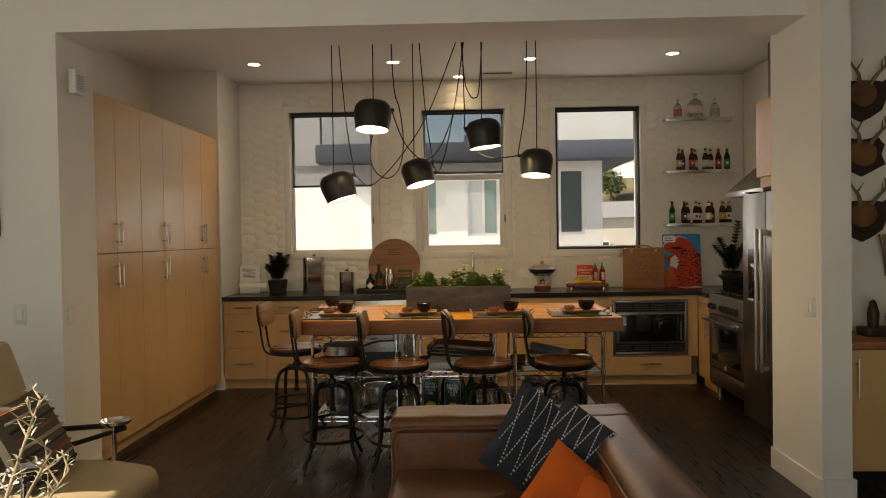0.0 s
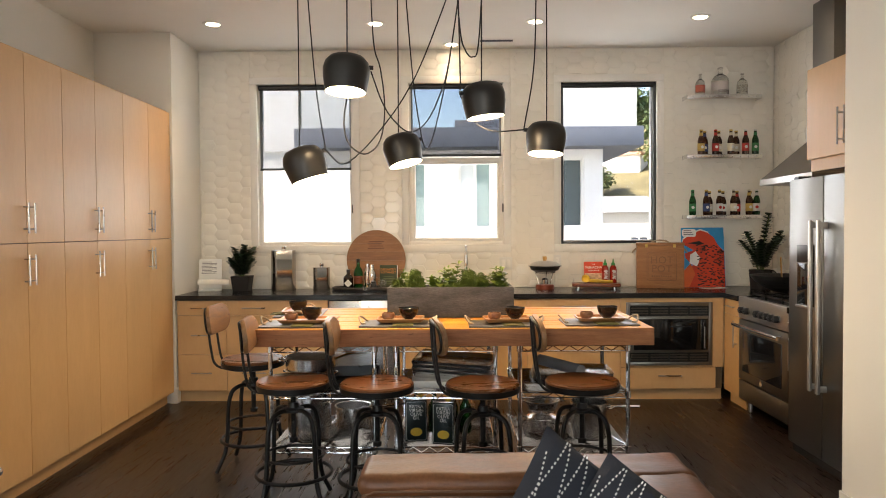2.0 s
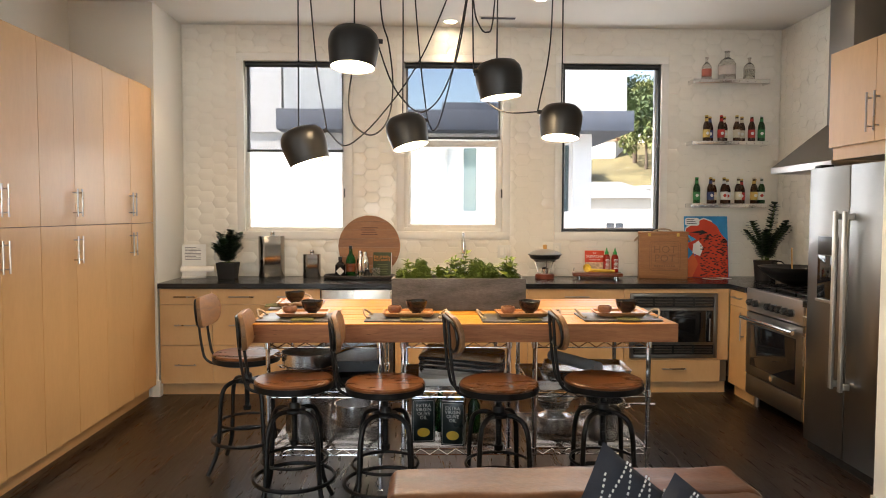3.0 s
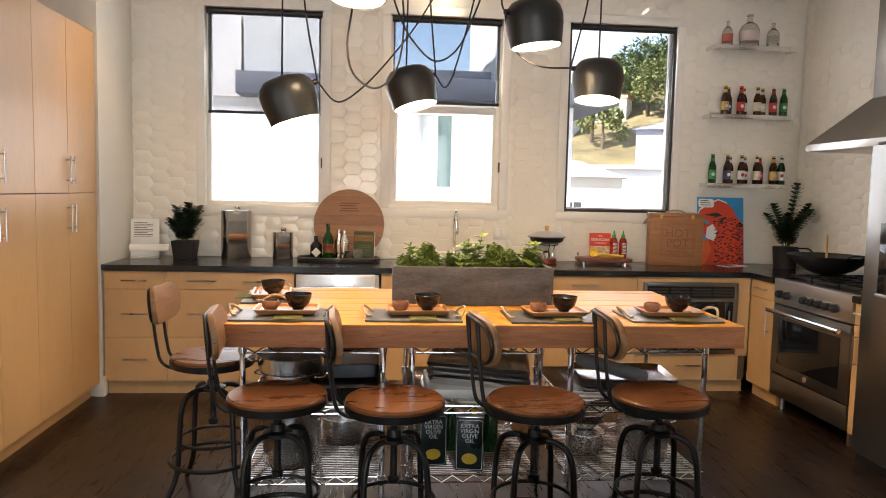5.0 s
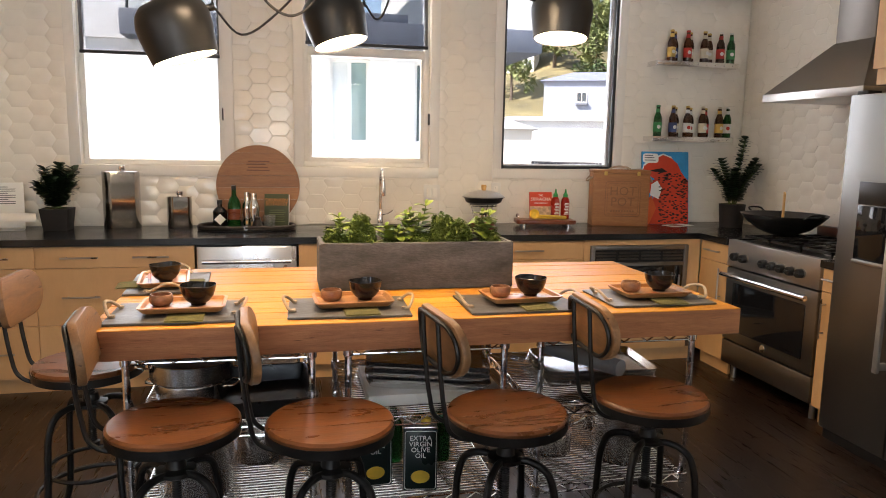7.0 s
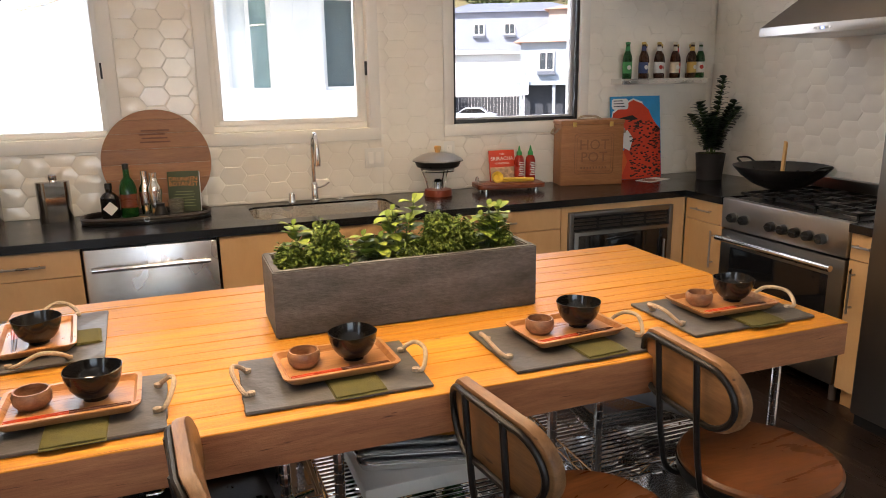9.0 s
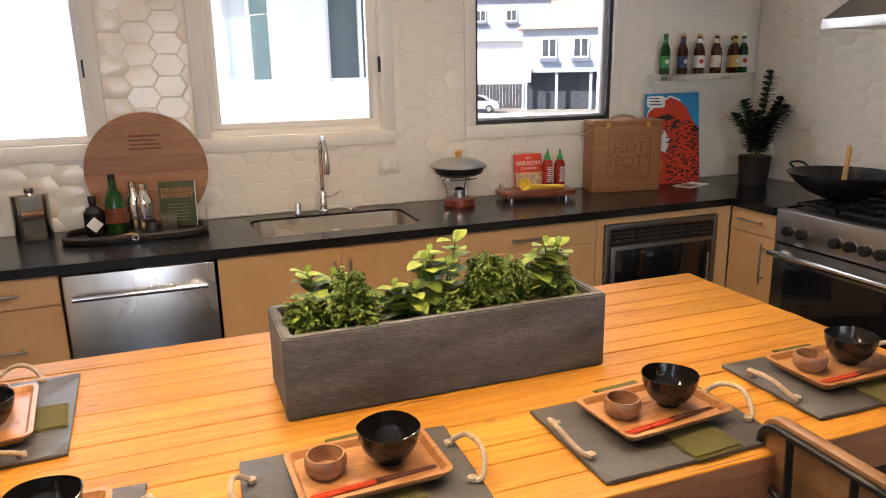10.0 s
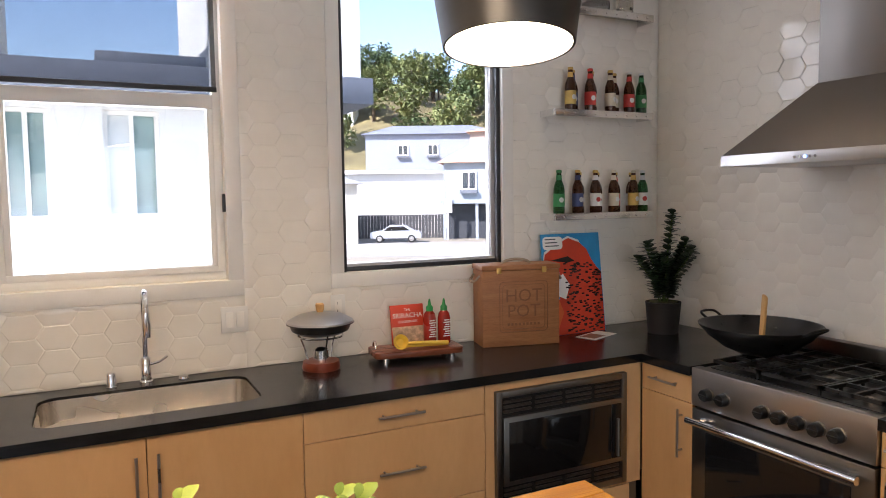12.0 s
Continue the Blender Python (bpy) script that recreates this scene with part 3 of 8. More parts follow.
# dishwasher
dw = thing("dishwasher", pose(-0.98, CF, 0), "stainless steel built-in dishwasher with a bar handle", "dishwasher")
part("body", box(0.004, 0.03, 0.03, 0.588, 0.58, 0.868), M_BLACK, dw)
part("door", box(0.006, -0.012, 0.115, 0.586, 0.028, 0.862, 0.006), M_DISHWASHER, dw)
bm = bmesh.new()
sweep(bm, [(0.04, -0.055, 0.775), (0.552, -0.055, 0.775)], 0.013, 12)
for x in (0.07, 0.522):
    sweep(bm, [(x, -0.012, 0.775), (x, -0.055, 0.775)], 0.009, 8)
part("handle", bm, M_CHROME, dw, "polished steel bar handle")
part("kick_plate", box(0.01, 0.05, 0.0, 0.58, 0.07, 0.11), M_BLACK, dw)

# microwave cabinet
mc = thing("microwave_cabinet", pose(1.49, CF, 0), "maple base cabinet that houses a built-in microwave", "cabinet", "base cabinets")
bm = bmesh.new()
for x0, z0, x1, z1 in ((0.0015, 0.285, 0.045, 0.87), (0.768, 0.285, 0.866, 0.87), (0.045, 0.835, 0.768, 0.87), (0.045, 0.285, 0.768, 0.30)):
    bx(bm, x0, 0, z0, x1, 0.02, z1)
part("face_frame", bm, M_MAPLE_H, mc)
d = part("drawer_front", box(0.0015, 0, 0.1015, 0.80, 0.02, 0.281, 0.0015, 1), M_MAPLE_H, mc)
bar_handle(d, pose(0.41, 0, 0.215, 0, 90, 0), 0.2)
part("body", box(0.002, 0.021, 0.10, 0.86, YW - CF - 0.003, 0.872), M_CARCASS, mc)
part("toe_kick", box(0.0, 0.055, 0.0, 0.866, 0.075, 0.098), M_MAPLE_H, mc)
mw = thing("microwave", pose(1.535, CF, 0.30), "built-in stainless microwave with a black glass door", "microwave")
bm = bmesh.new()
for x0, z0, x1, z1 in ((0.002, 0.002, 0.03, 0.533), (0.693, 0.002, 0.721, 0.533), (0.03, 0.505, 0.693, 0.533), (0.03, 0.002, 0.693, 0.03)):
    bx(bm, x0, -0.02, z0, x1, 0.018, z1, 0.002)
M_LOUVER = steel("louver_steel", (0.14, 0.125, 0.11), 0.4, (1, 1, 2))
part("trim_frame", bm, M_STEEL_DIM, mw)
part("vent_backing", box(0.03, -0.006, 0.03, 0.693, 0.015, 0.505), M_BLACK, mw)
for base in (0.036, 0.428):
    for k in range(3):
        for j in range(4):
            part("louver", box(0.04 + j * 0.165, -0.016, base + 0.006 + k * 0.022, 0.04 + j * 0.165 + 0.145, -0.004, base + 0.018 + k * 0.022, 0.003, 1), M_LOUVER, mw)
dr = part("door", box(0.034, -0.026, 0.112, 0.690, -0.004, 0.418, 0.004), M_STEEL_DIM, mw)
part("window", box(0.06, -0.029, 0.135, 0.62, -0.0255, 0.395, 0.002), M_BLACKGLASS, dr, "black glass window")
part("control_strip", box(0.622, -0.029, 0.135, 0.68, -0.0255, 0.395, 0.002), M_BLACKGLASS, dr)
bm = bmesh.new()
sweep(bm, [(0.645, -0.045, 0.15), (0.645, -0.045, 0.33)], 0.007, 8)
part("handle", bm, M_STEEL_DIM, dr)

# right run: corner cabinet, filler beside the range
def side_unit(y0, y1, label, door_handle):
    cab = thing("base_cabinet", pose(2.36, y0, 0), label, "cabinet", "base cabinets")
    w = y1 - y0
    part("body", box(0.022, 0.002, 0.10, 0.69, w - 0.002, 0.872), M_CARCASS, cab)
    part("toe_kick", box(0.055, 0.0, 0.0, 0.075, w, 0.098), M_MAPLE, cab)
    d = part("drawer_front", box(0, 0.0015, 0.7465, 0.02, w - 0.0015, 0.8685, 0.0015, 1), M_MAPLE, cab)
    bar_handle(d, pose(0, w / 2, 0.815, 90, 0, 0) @ pose(0, 0, 0, 0, 0, -90), min(0.17, w * 0.62))
    d = part("door", box(0, 0.0015, 0.1015, 0.02, w - 0.0015, 0.743, 0.0015, 1), M_MAPLE, cab)
    bar_handle(d, pose(0, door_handle, 0.60, 0, 0, -90), 0.22)


side_unit(6.78, 7.10, "narrow maple corner cabinet with a drawer and door", 0.06)
side_unit(5.80, 5.95, "narrow maple filler cabinet beside the range", 0.11)

# ---- counters ----
SX0, SX1, SY0, SY1 = -0.195, 0.585, 7.215, 7.625
bm = bmesh.new()
for x0, y0, x1, y1 in ((-2.275, 7.08, SX0, 7.747), (SX1, 7.08, XR - 0.003, 7.747), (SX0, 7.08, SX1, SY0), (SX0, SY1, SX1, 7.747), (2.335, 6.78, XR - 0.003, 7.08)):
    bx(bm, x0, y0, 0.875, x1, y1, CT)
bmesh.ops.remove_doubles(bm, verts=bm.verts, dist=0.0005)
solo("countertop", bm, M_STONE, "honed black stone countertop with a sink cutout", "countertop", smooth=False)
solo("countertop", box(2.335, 5.80, 0.875, XR - 0.003, 5.95, CT, 0.002), M_STONE, "small honed black stone countertop beside the range", "countertop", smooth=False)

# ---- table ----
TX0, TX1, TY0, TY1, TZ = -1.045, 1.155, 4.958, 5.995, 0.922
table = thing("island_table", pose(0, 0, 0), "long reclaimed pine island table with thick edge", "table")
bm = bmesh.new()
bx(bm, TX0, TY0, TZ - 0.095, TX1, TY0 + 0.035, TZ - 0.001, 0.004)
part("front_apron", bm, M_EDGE, table, "rough grey-brown reclaimed edge board")
part("back_apron", box(TX0, TY1 - 0.035, TZ - 0.095, TX1, TY1, TZ - 0.001, 0.004), M_EDGE, table)
part("end_apron", box(TX0, TY0 + 0.035, TZ - 0.095, TX0 + 0.035, TY1 - 0.035, TZ - 0.001, 0.004), M_EDGE, table)
part("end_apron", box(TX1 - 0.035, TY0 + 0.035, TZ - 0.095, TX1, TY1 - 0.035, TZ - 0.001, 0.004), M_EDGE, table)
random.seed(5)
y = TY0
rows = []
while y < TY1 - 0.02:
    w = random.choice((0.062, 0.07, 0.085, 0.10))
    if TY1 - (y + w) < 0.05:
        w = TY1 - y
    rows.append((y, y + w))
    y += w
for y0, y1 in rows:
    cuts = [TX0, TX1]
    for a, b in zip(cuts, cuts[1:]):
        part("plank", box(a + 0.0006, y0 + 0.0009, TZ - 0.03, b - 0.0006, y1 - 0.0009, TZ + random.uniform(-0.0008, 0.0008), 0.002, 1), M_TOP, table, smooth=False)

# ---- appliances on the right ----
# fridge
FX, FY0, FY1 = 2.268, 4.88, 5.785
fr = thing("refrigerator", pose(FX, FY0, 0), "side-by-side stainless steel refrigerator with an ice dispenser", "refrigerator")
w = FY1 - FY0
part("body", box(0.07, 0.004, 0.03, 0.80, w - 0.004, 1.76), plain("fridge_side", (0.12, 0.12, 0.12), 0.5), fr)
for a, b, n in ((0.004, 0.478, "fridge_door"), (0.484, w - 0.004, "freezer_door")):
    d = part(n, box(0, a, 0.06, 0.066, b, 1.765, 0.008), M_STEEL_DIM, fr)
    hy = 0.435 if n == "fridge_door" else 0.527
    bm = bmesh.new()
    bx(bm, -0.062, hy - 0.014, 0.47, -0.040, hy + 0.014, 1.50, 0.006)
    for z in (0.50, 1.47):
        bx(bm, -0.045, hy - 0.010, z - 0.018, 0.002, hy + 0.010, z + 0.018, 0.004)
    part("handle", bm, plain("satin_aluminium", (0.62, 0.61, 0.58), 0.35, 0.85, relief=0.03), d, "long satin aluminium handle")
    if n == "freezer_door":
        part("dispenser_panel", box(-0.008, 0.58, 1.24, 0.002, 0.78, 1.35, 0.003), M_BLACK, d)
        part("dispenser_recess", box(-0.006, 0.58, 0.97, 0.003, 0.78, 1.235, 0.003), M_BLACKGLASS, d)
        part("dispenser_tray", box(-0.02, 0.585, 0.955, 0.002, 0.775, 0.972, 0.003), M_STEEL_H, d)
part("kick_grille", box(0.03, 0.01, 0.0, 0.06, w - 0.01, 0.055), M_BLACK, fr)
part("hinge_cover", box(0.02, 0.02, 1.765, 0.10, 0.09, 1.785, 0.004), M_BLACK, fr)
part("hinge_cover", box(0.02, w - 0.09, 1.765, 0.10, w - 0.02, 1.785, 0.004), M_BLACK, fr)

# cabinet above the fridge
uc = thing("wall_cabinet", pose(2.38, FY0, 0), "maple wall cabinet with two doors above the refrigerator", "cabinet")
part("body", box(0.022, 0.002, 1.90, 0.67, w - 0.002, 2.475), M_MAPLE, uc)
part("valance", box(0.03, 0.002, 1.82, 0.05, w - 0.002, 1.899), M_MAPLE_H, uc)
for a, b, hy in ((0.002, w / 2 - 0.0015, w / 2 - 0.035), (w / 2 + 0.0015, w - 0.002, w / 2 + 0.035)):
    d = part("door", box(0, a, 1.895, 0.02, b, 2.475, 0.0015, 1), M_MAPLE, uc)
    bar_handle(d, pose(0, hy, 2.06, 0, 0, -90), 0.22)

# range
RX, RY0, RY1 = 2.345, 5.955, 6.775
rg = thing("range_cooker", pose(RX, RY0, 0), "stainless steel gas range with black knobs and oven", "range")
w = RY1 - RY0
part("body", box(0.05, 0.004, 0.10, 0.70, w - 0.004, 0.86), M_BLACK, rg)
part("cooktop", box(0.03, 0.0, 0.86, 0.70, w, 0.905, 0.004), M_STEEL_H, rg)
part("burner_tray", box(0.085, 0.03, 0.903, 0.64, w - 0.03, 0.909), M_BLACK, rg)
part("control_panel", box(0.0, 0.0, 0.745, 0.055, w, 0.915, 0.006), M_STEEL_H, rg)
part("backguard", box(0.655, 0.0, 0.90, 0.71, w, 1.0, 0.006), M_STEEL_DIM, rg)
knob_y = [w - 0.10 - i * 0.085 for i in (0, 1)] + [w - 0.375 - i * 0.078 for i in range(5)]
for ky in knob_y:
    bm = bmesh.new()
    lathe(bm, [(0.028, 0.0), (0.028, 0.006), (0.022, 0.009), (0.0, 0.009)], 20)
    k = part("knob_bezel", bm, M_STEEL_DIM, rg, m=pose(0, ky, 0.815, 0, -90, 0))
    bm = bmesh.new()
    lathe(bm, [(0.026, 0.0), (0.0255, 0.024), (0.022, 0.030), (0.0, 0.030)], 20)
    bx(bm, -0.004, -0.021, 0.02, 0.004, 0.021, 0.036, 0.002)
    part("knob", bm, M_BLACK, k, "black control knob", m=pose(0, 0, 0.009))
od = part("oven_door", box(0.002, 0.004, 0.265, 0.05, w - 0.004, 0.735, 0.006), M_STEEL_DIM, rg)
part("oven_window", box(-0.003, 0.085, 0.335, 0.003, w - 0.085, 0.645, 0.004), M_BLACKGLASS, od)
bm = bmesh.new()
sweep(bm, [(-0.055, 0.03, 0.695), (-0.055, w - 0.03, 0.695)], 0.016, 14)
for y in (0.075, w - 0.075):
    sweep(bm, [(0.004, y, 0.695), (-0.055, y, 0.695)], 0.012, 8)
part("oven_handle", bm, M_CHROME, od, "polished round bar handle")
part("badge", turned([(0, 0.0), (0.022, 0.0), (0.022, 0.004), (0, 0.006)], 18), M_CHROME, od, m=pose(0.002, w / 2, 0.30, 0, -90, 0))
part("storage_drawer", box(0.006, 0.004, 0.105, 0.05, w - 0.004, 0.255, 0.005), M_STEEL_DIM, rg)
for y in (0.05, w - 0.05):
    part("foot", turned([(0.018, 0.0), (0.018, 0.1)], 12), M_STEEL_H, rg, m=pose(0.08, y, 0))
# burners and grates
for k, (bxx, byy, r) in enumerate(((0.22, 0.15, 0.045), (0.22, w - 0.15, 0.05), (0.50, 0.15, 0.04), (0.50, w - 0.15, 0.05), (0.36, w / 2, 0.06))):
    bm = bmesh.new()
    lathe(bm, [(r * 1.25, 0.0), (r * 1.25, 0.008), (r, 0.012), (r, 0.02), (0, 0.024)], 24)
    part("burner", bm, M_STEEL if k % 2 == 0 else M_BLACK, rg, m=pose(bxx, byy, 0.909))
for gy0, gy1 in ((0.035, w / 3 - 0.004), (w / 3 + 0.004, 2 * w / 3 - 0.004), (2 * w / 3 + 0.004, w - 0.035)):
    bm = bmesh.new()
    bx(bm, 0.095, gy0, 0.93, 0.63, gy0 + 0.012, 0.945)
    bx(bm, 0.095, gy1 - 0.012, 0.93, 0.63, gy1, 0.945)
    for x in (0.095, 0.22, 0.355, 0.49, 0.618):
        bx(bm, x, gy0, 0.93, x + 0.012, gy1, 0.945)
        bx(bm, x, gy0, 0.909, x + 0.01, gy0 + 0.01, 0.93)
    bx(bm, 0.095, (gy0 + gy1) / 2 - 0.006, 0.931, 0.63, (gy0 + gy1) / 2 + 0.006, 0.946)
    part("grate", bm, M_BLACK, rg, "black cast iron grate", smooth=False)

# hood
hd = thing("range_hood", pose(XR - 0.002, 6.375, 0), "stainless steel chimney range hood", "range hood")
hw, hx = 0.405, 0.548
part("lip", box(-hx, -hw, 1.787, 0, hw, 1.835, 0.003), M_STEEL_H, hd)
bm = bmesh.new()
lo = [(-hx + 0.004, -hw + 0.004, 1.835), (0, -hw + 0.004, 1.835), (0, hw - 0.004, 1.835), (-hx + 0.004, hw - 0.004, 1.835)]
hi = [(-0.27, -0.15, 2.13), (0, -0.15, 2.13), (0, 0.15, 2.13), (-0.27, 0.15, 2.13)]
vl, vh = [bm.verts.new(p) for p in lo], [bm.verts.new(p) for p in hi]
for i in range(4):
    bm.faces.new((vl[i], vl[(i + 1) % 4], vh[(i + 1) % 4], vh[i]))
bm.faces.new(vl[::-1])
bm.faces.new(vh)
# stainless with the hood's dim brown reflections put into its colour
M_HOOD = steel("hood_steel_dim", (0.22, 0.20, 0.18), 0.42, (2, 2, 1))
part("canopy", bm, M_HOOD, hd, smooth=False)
part("chimney", box(-0.268, -0.148, 2.13, 0, 0.148, ZC - 0.002, 0.002), M_HOOD, hd)
for k in range(5):
    part("button", turned([(0.0, 0.0), (0.006, 0.0), (0.006, 0.003), (0, 0.003)], 10), glowing("hood_led", (0.15, 0.3, 1.0), 2.0) if k == 2 else M_CHROME, hd, m=pose(-hx - 0.001, 0.05 + k * 0.022 - 0.1, 1.811, 0, -90, 0))

# ---- pendant lamps over the table ----
SHADE = 1.12      # size of the lamp shades


def pendant(x, y, zlow, tilt, turn):
    """A black shade that hangs by a cord at its top; the place given is the middle of its mouth."""
    m = pose(x, y, zlow, tilt[0], tilt[1], turn) @ pose(0, 0, 0.178 * SHADE)
    lamp = thing("pendant_lamp", m, "black dome pendant lamp with a glowing white underside", "pendant lamp", "pendants over the table")
    prof = [(a * SHADE, b * SHADE) for a, b in [(0.0, 0.0), (0.05, -0.001), (0.085, -0.012), (0.104, -0.034), (0.112, -0.065), (0.110, -0.10), (0.098, -0.178), (0.094, -0.178), (0.106, -0.10), (0.108, -0.066), (0.10, -0.038), (0.08, -0.018), (0.0, -0.006)]]
    bm = bmesh.new()
    lathe(bm, prof, 40, close=False)
    part("shade", bm, M_LAMP, lamp)
    bm = bmesh.new()
    lathe(bm, [(a * SHADE, b * SHADE) for a, b in [(0.0, -0.166), (0.05, -0.168), (0.095, -0.172), (0.0945, -0.168), (0.0, -0.158)]], 36, close=False)
    part("diffuser", bm, M_GLOW, lamp, "glowing white diffuser")
    part("cord_grip", turned([(0, 0.012), (0.006, 0.012), (0.008, -0.002), (0, -0.002)], 10), M_LAMP, lamp)
    bm = bmesh.new()
    sweep(bm, [(0.112 * SHADE - 0.006, 0, -0.054), (0.142, 0, -0.054)], 0.012, 12)
    part("cord_socket", bm, M_LAMP, lamp)
    ld = bpy.data.lights.new("pendant_light", "AREA")
    ld.shape, ld.size, ld.energy, ld.color = "DISK", 0.2, 1.3, (1.0, 0.70, 0.38)
    lo = new("pendant_light", ld)
    lo.matrix_world = m @ pose(0, 0, -0.198)
    return m


PEND = {
    "a": ((-0.498, 4.918, 2.193), (-7, 3), 8), "b": ((0.262, 5.185, 2.095), (3, 6), 200), "c": ((-0.226, 5.703, 1.882), (-11, -12), 14),
    "d": ((-0.776, 5.342, 1.760), (-3, -17), 10), "e": ((0.648, 5.547, 1.922), (7, -4), 185)}
POSES = {k: pendant(p[0], p[1], p[2], t, r) for k, (p, t, r) in PEND.items()}


def cord(pts, n=10):
    c = thing("lamp_cord", pose(0, 0, 0), "thin black fabric lamp cord looping from the ceiling", "cord", "pendant cords")
    part("cable", tube(spline(pts, n), 0.0042, 6), M_RUBBER, c)


def crown(k):
    return tuple(POSES[k] @ Vector((0, 0, 0.008)))


def socket(k):
    return tuple(POSES[k] @ Vector((0.142, 0, -0.054)))


def upto(p, lean=(0.0, 0.0)):
    return (p[0] + lean[0], p[1] + lean[1], ZC - 0.01)


HUB = (0.153, 5.34, ZC - 0.02)
for k in PEND:
    c = crown(k)
    cord([c, (c[0] + 0.002, c[1], (c[2] + ZC) / 2), upto(c, (0.0, 0.0))])
bm = bmesh.new()
for k in list(PEND):
    c = crown(k)
    hk = thing("cord_hook", pose(c[0], c[1], ZC), "small black ceiling cord hook", "hook", "cord hooks")
    part("cup", turned([(0, -0.022), (0.012, -0.02), (0.014, 0.0)], 12), M_LAMP, hk)
rose = thing("ceiling_rose", pose(HUB[0], HUB[1], ZC), "round black ceiling canopy that gathers the lamp cords", "ceiling canopy")
part("cup", turned([(0, -0.03), (0.05, -0.028), (0.055, 0.0)], 24), M_LAMP, rose)

# ---- bar stools ----
def bar_stool():
    st = thing("bar_stool", pose(0, 0, 0), "industrial bar stool, round wooden seat and black iron base", "stool", "stools round the table")
    part("seat", turned([(0, 0.644), (0.180, 0.644), (0.190, 0.650), (0.191, 0.664), (0.184, 0.672), (0.10, 0.669), (0, 0.667)], 40), M_SEAT, st, "round reddish-brown wooden seat")
    part("seat_pan", turned([(0, 0.612), (0.10, 0.612), (0.170, 0.618), (0.191, 0.626), (0.194, 0.655), (0.191, 0.655), (0.18, 0.642), (0, 0.642)], 40), M_IRON, st)
    bm = bmesh.new()
    prof = [(0.0, 0.36)]
    z = 0.36
    while z < 0.61:
        prof += [(0.0155, z), (0.0135, z + 0.004)]
        z += 0.008
    lathe(bm, prof + [(0.0, 0.61)], 12)
    part("screw_stem", bm, M_IRON, st)
    part("stem_nut", turned([(0, 0.335), (0.022, 0.338), (0.024, 0.36), (0.015, 0.364), (0, 0.364)], 14), M_IRON, st)
    part("hub", turned([(0, 0.50), (0.05, 0.50), (0.058, 0.506), (0.058, 0.518), (0.03, 0.524), (0.026, 0.55), (0, 0.55)], 24), M_IRON, st)
    for k in range(4):
        a = radians(45 + 90 * k)
        pr = spline([(0.03, 0, 0.508), (0.085, 0, 0.512), (0.138, 0, 0.487), (0.162, 0, 0.425), (0.170, 0, 0.34), (0.178, 0, 0.20), (0.196, 0, 0.11), (0.250, 0, 0.008)], 6)
        bm = bmesh.new()
        sweep(bm, [(p[0] * math.cos(a), p[0] * math.sin(a), p[2]) for p in pr], 0.0125, 10)
        part("leg", bm, M_IRON, st)
    part("foot_ring", tube(arc((0, 0, 0.175), 0.198, 0, 350, 35), 0.0105, 8, True), M_IRON, st)
    part("brace_ring", tube(arc((0, 0, 0.27), 0.160, 0, 350, 35), 0.008, 8, True), M_IRON, st)
    # backrest stands off local -x
    for s in (-1, 1):
        y = 0.068 * s
        bm = bmesh.new()
        sweep(bm, spline([(-0.02, y * 0.8, 0.622), (-0.15, y, 0.618), (-0.215, y, 0.648), (-0.236, y, 0.72), (-0.250, y, 0.83), (-0.262, y, 0.99)], 6), 0.0075, 8)
        part("back_upright", bm, M_IRON, st)
    lean = pose(-0.256, 0, 0.915, 0, -6, 0) @ pose(0, 0, 0, 90, 0, 90)
    curve = lambda bm_: [setattr(v, "co", Vector((v.co.x + 0.9 * v.co.y ** 2, v.co.y, v.co.z))) for v in bm_.verts]
    bm = prism(rounded(0.355, 0.175, 0.0865, 8), 0.004, 0.028, 0.004, lean)
    curve(bm)
    part("backrest", bm, M_BACK, st, "rounded weathered wooden backrest")
    loop = [lean @ Vector((x, y, -0.003)) for x, y in rounded(0.325, 0.148, 0.0735, 8)]
    bm = tube([(p.x + 0.9 * p.y ** 2, p.y, p.z) for p in loop], 0.0072, 8, True)
    part("back_frame", bm, M_IRON, st)
    return st


proto = bar_stool()
def facing(dx, dy):
    return math.degrees(math.atan2(dy, dx)) - 180


STOOLS = (((-1.175, 5.50), (-1.0, 0.03)), ((-0.785, 4.865), (-0.985, -0.10)), ((-0.332, 4.79), (-0.995, -0.06)), ((0.217, 4.775), (-0.99, -0.13)), ((0.74, 4.83), (-1.0, 0.03)))
for i, ((x, y), (dx, dy)) in enumerate(STOOLS):
    m = pose(x, y, 0, 0, 0, facing(dx, dy))
    if i == 0:
        proto.matrix_world = m
    else:
        copy_thing(proto, m)

# ---- wire racks under the table ----
SHELF_Z = (0.238, 0.545, 0.808)
RY_F, RY_B = 5.08, 5.75


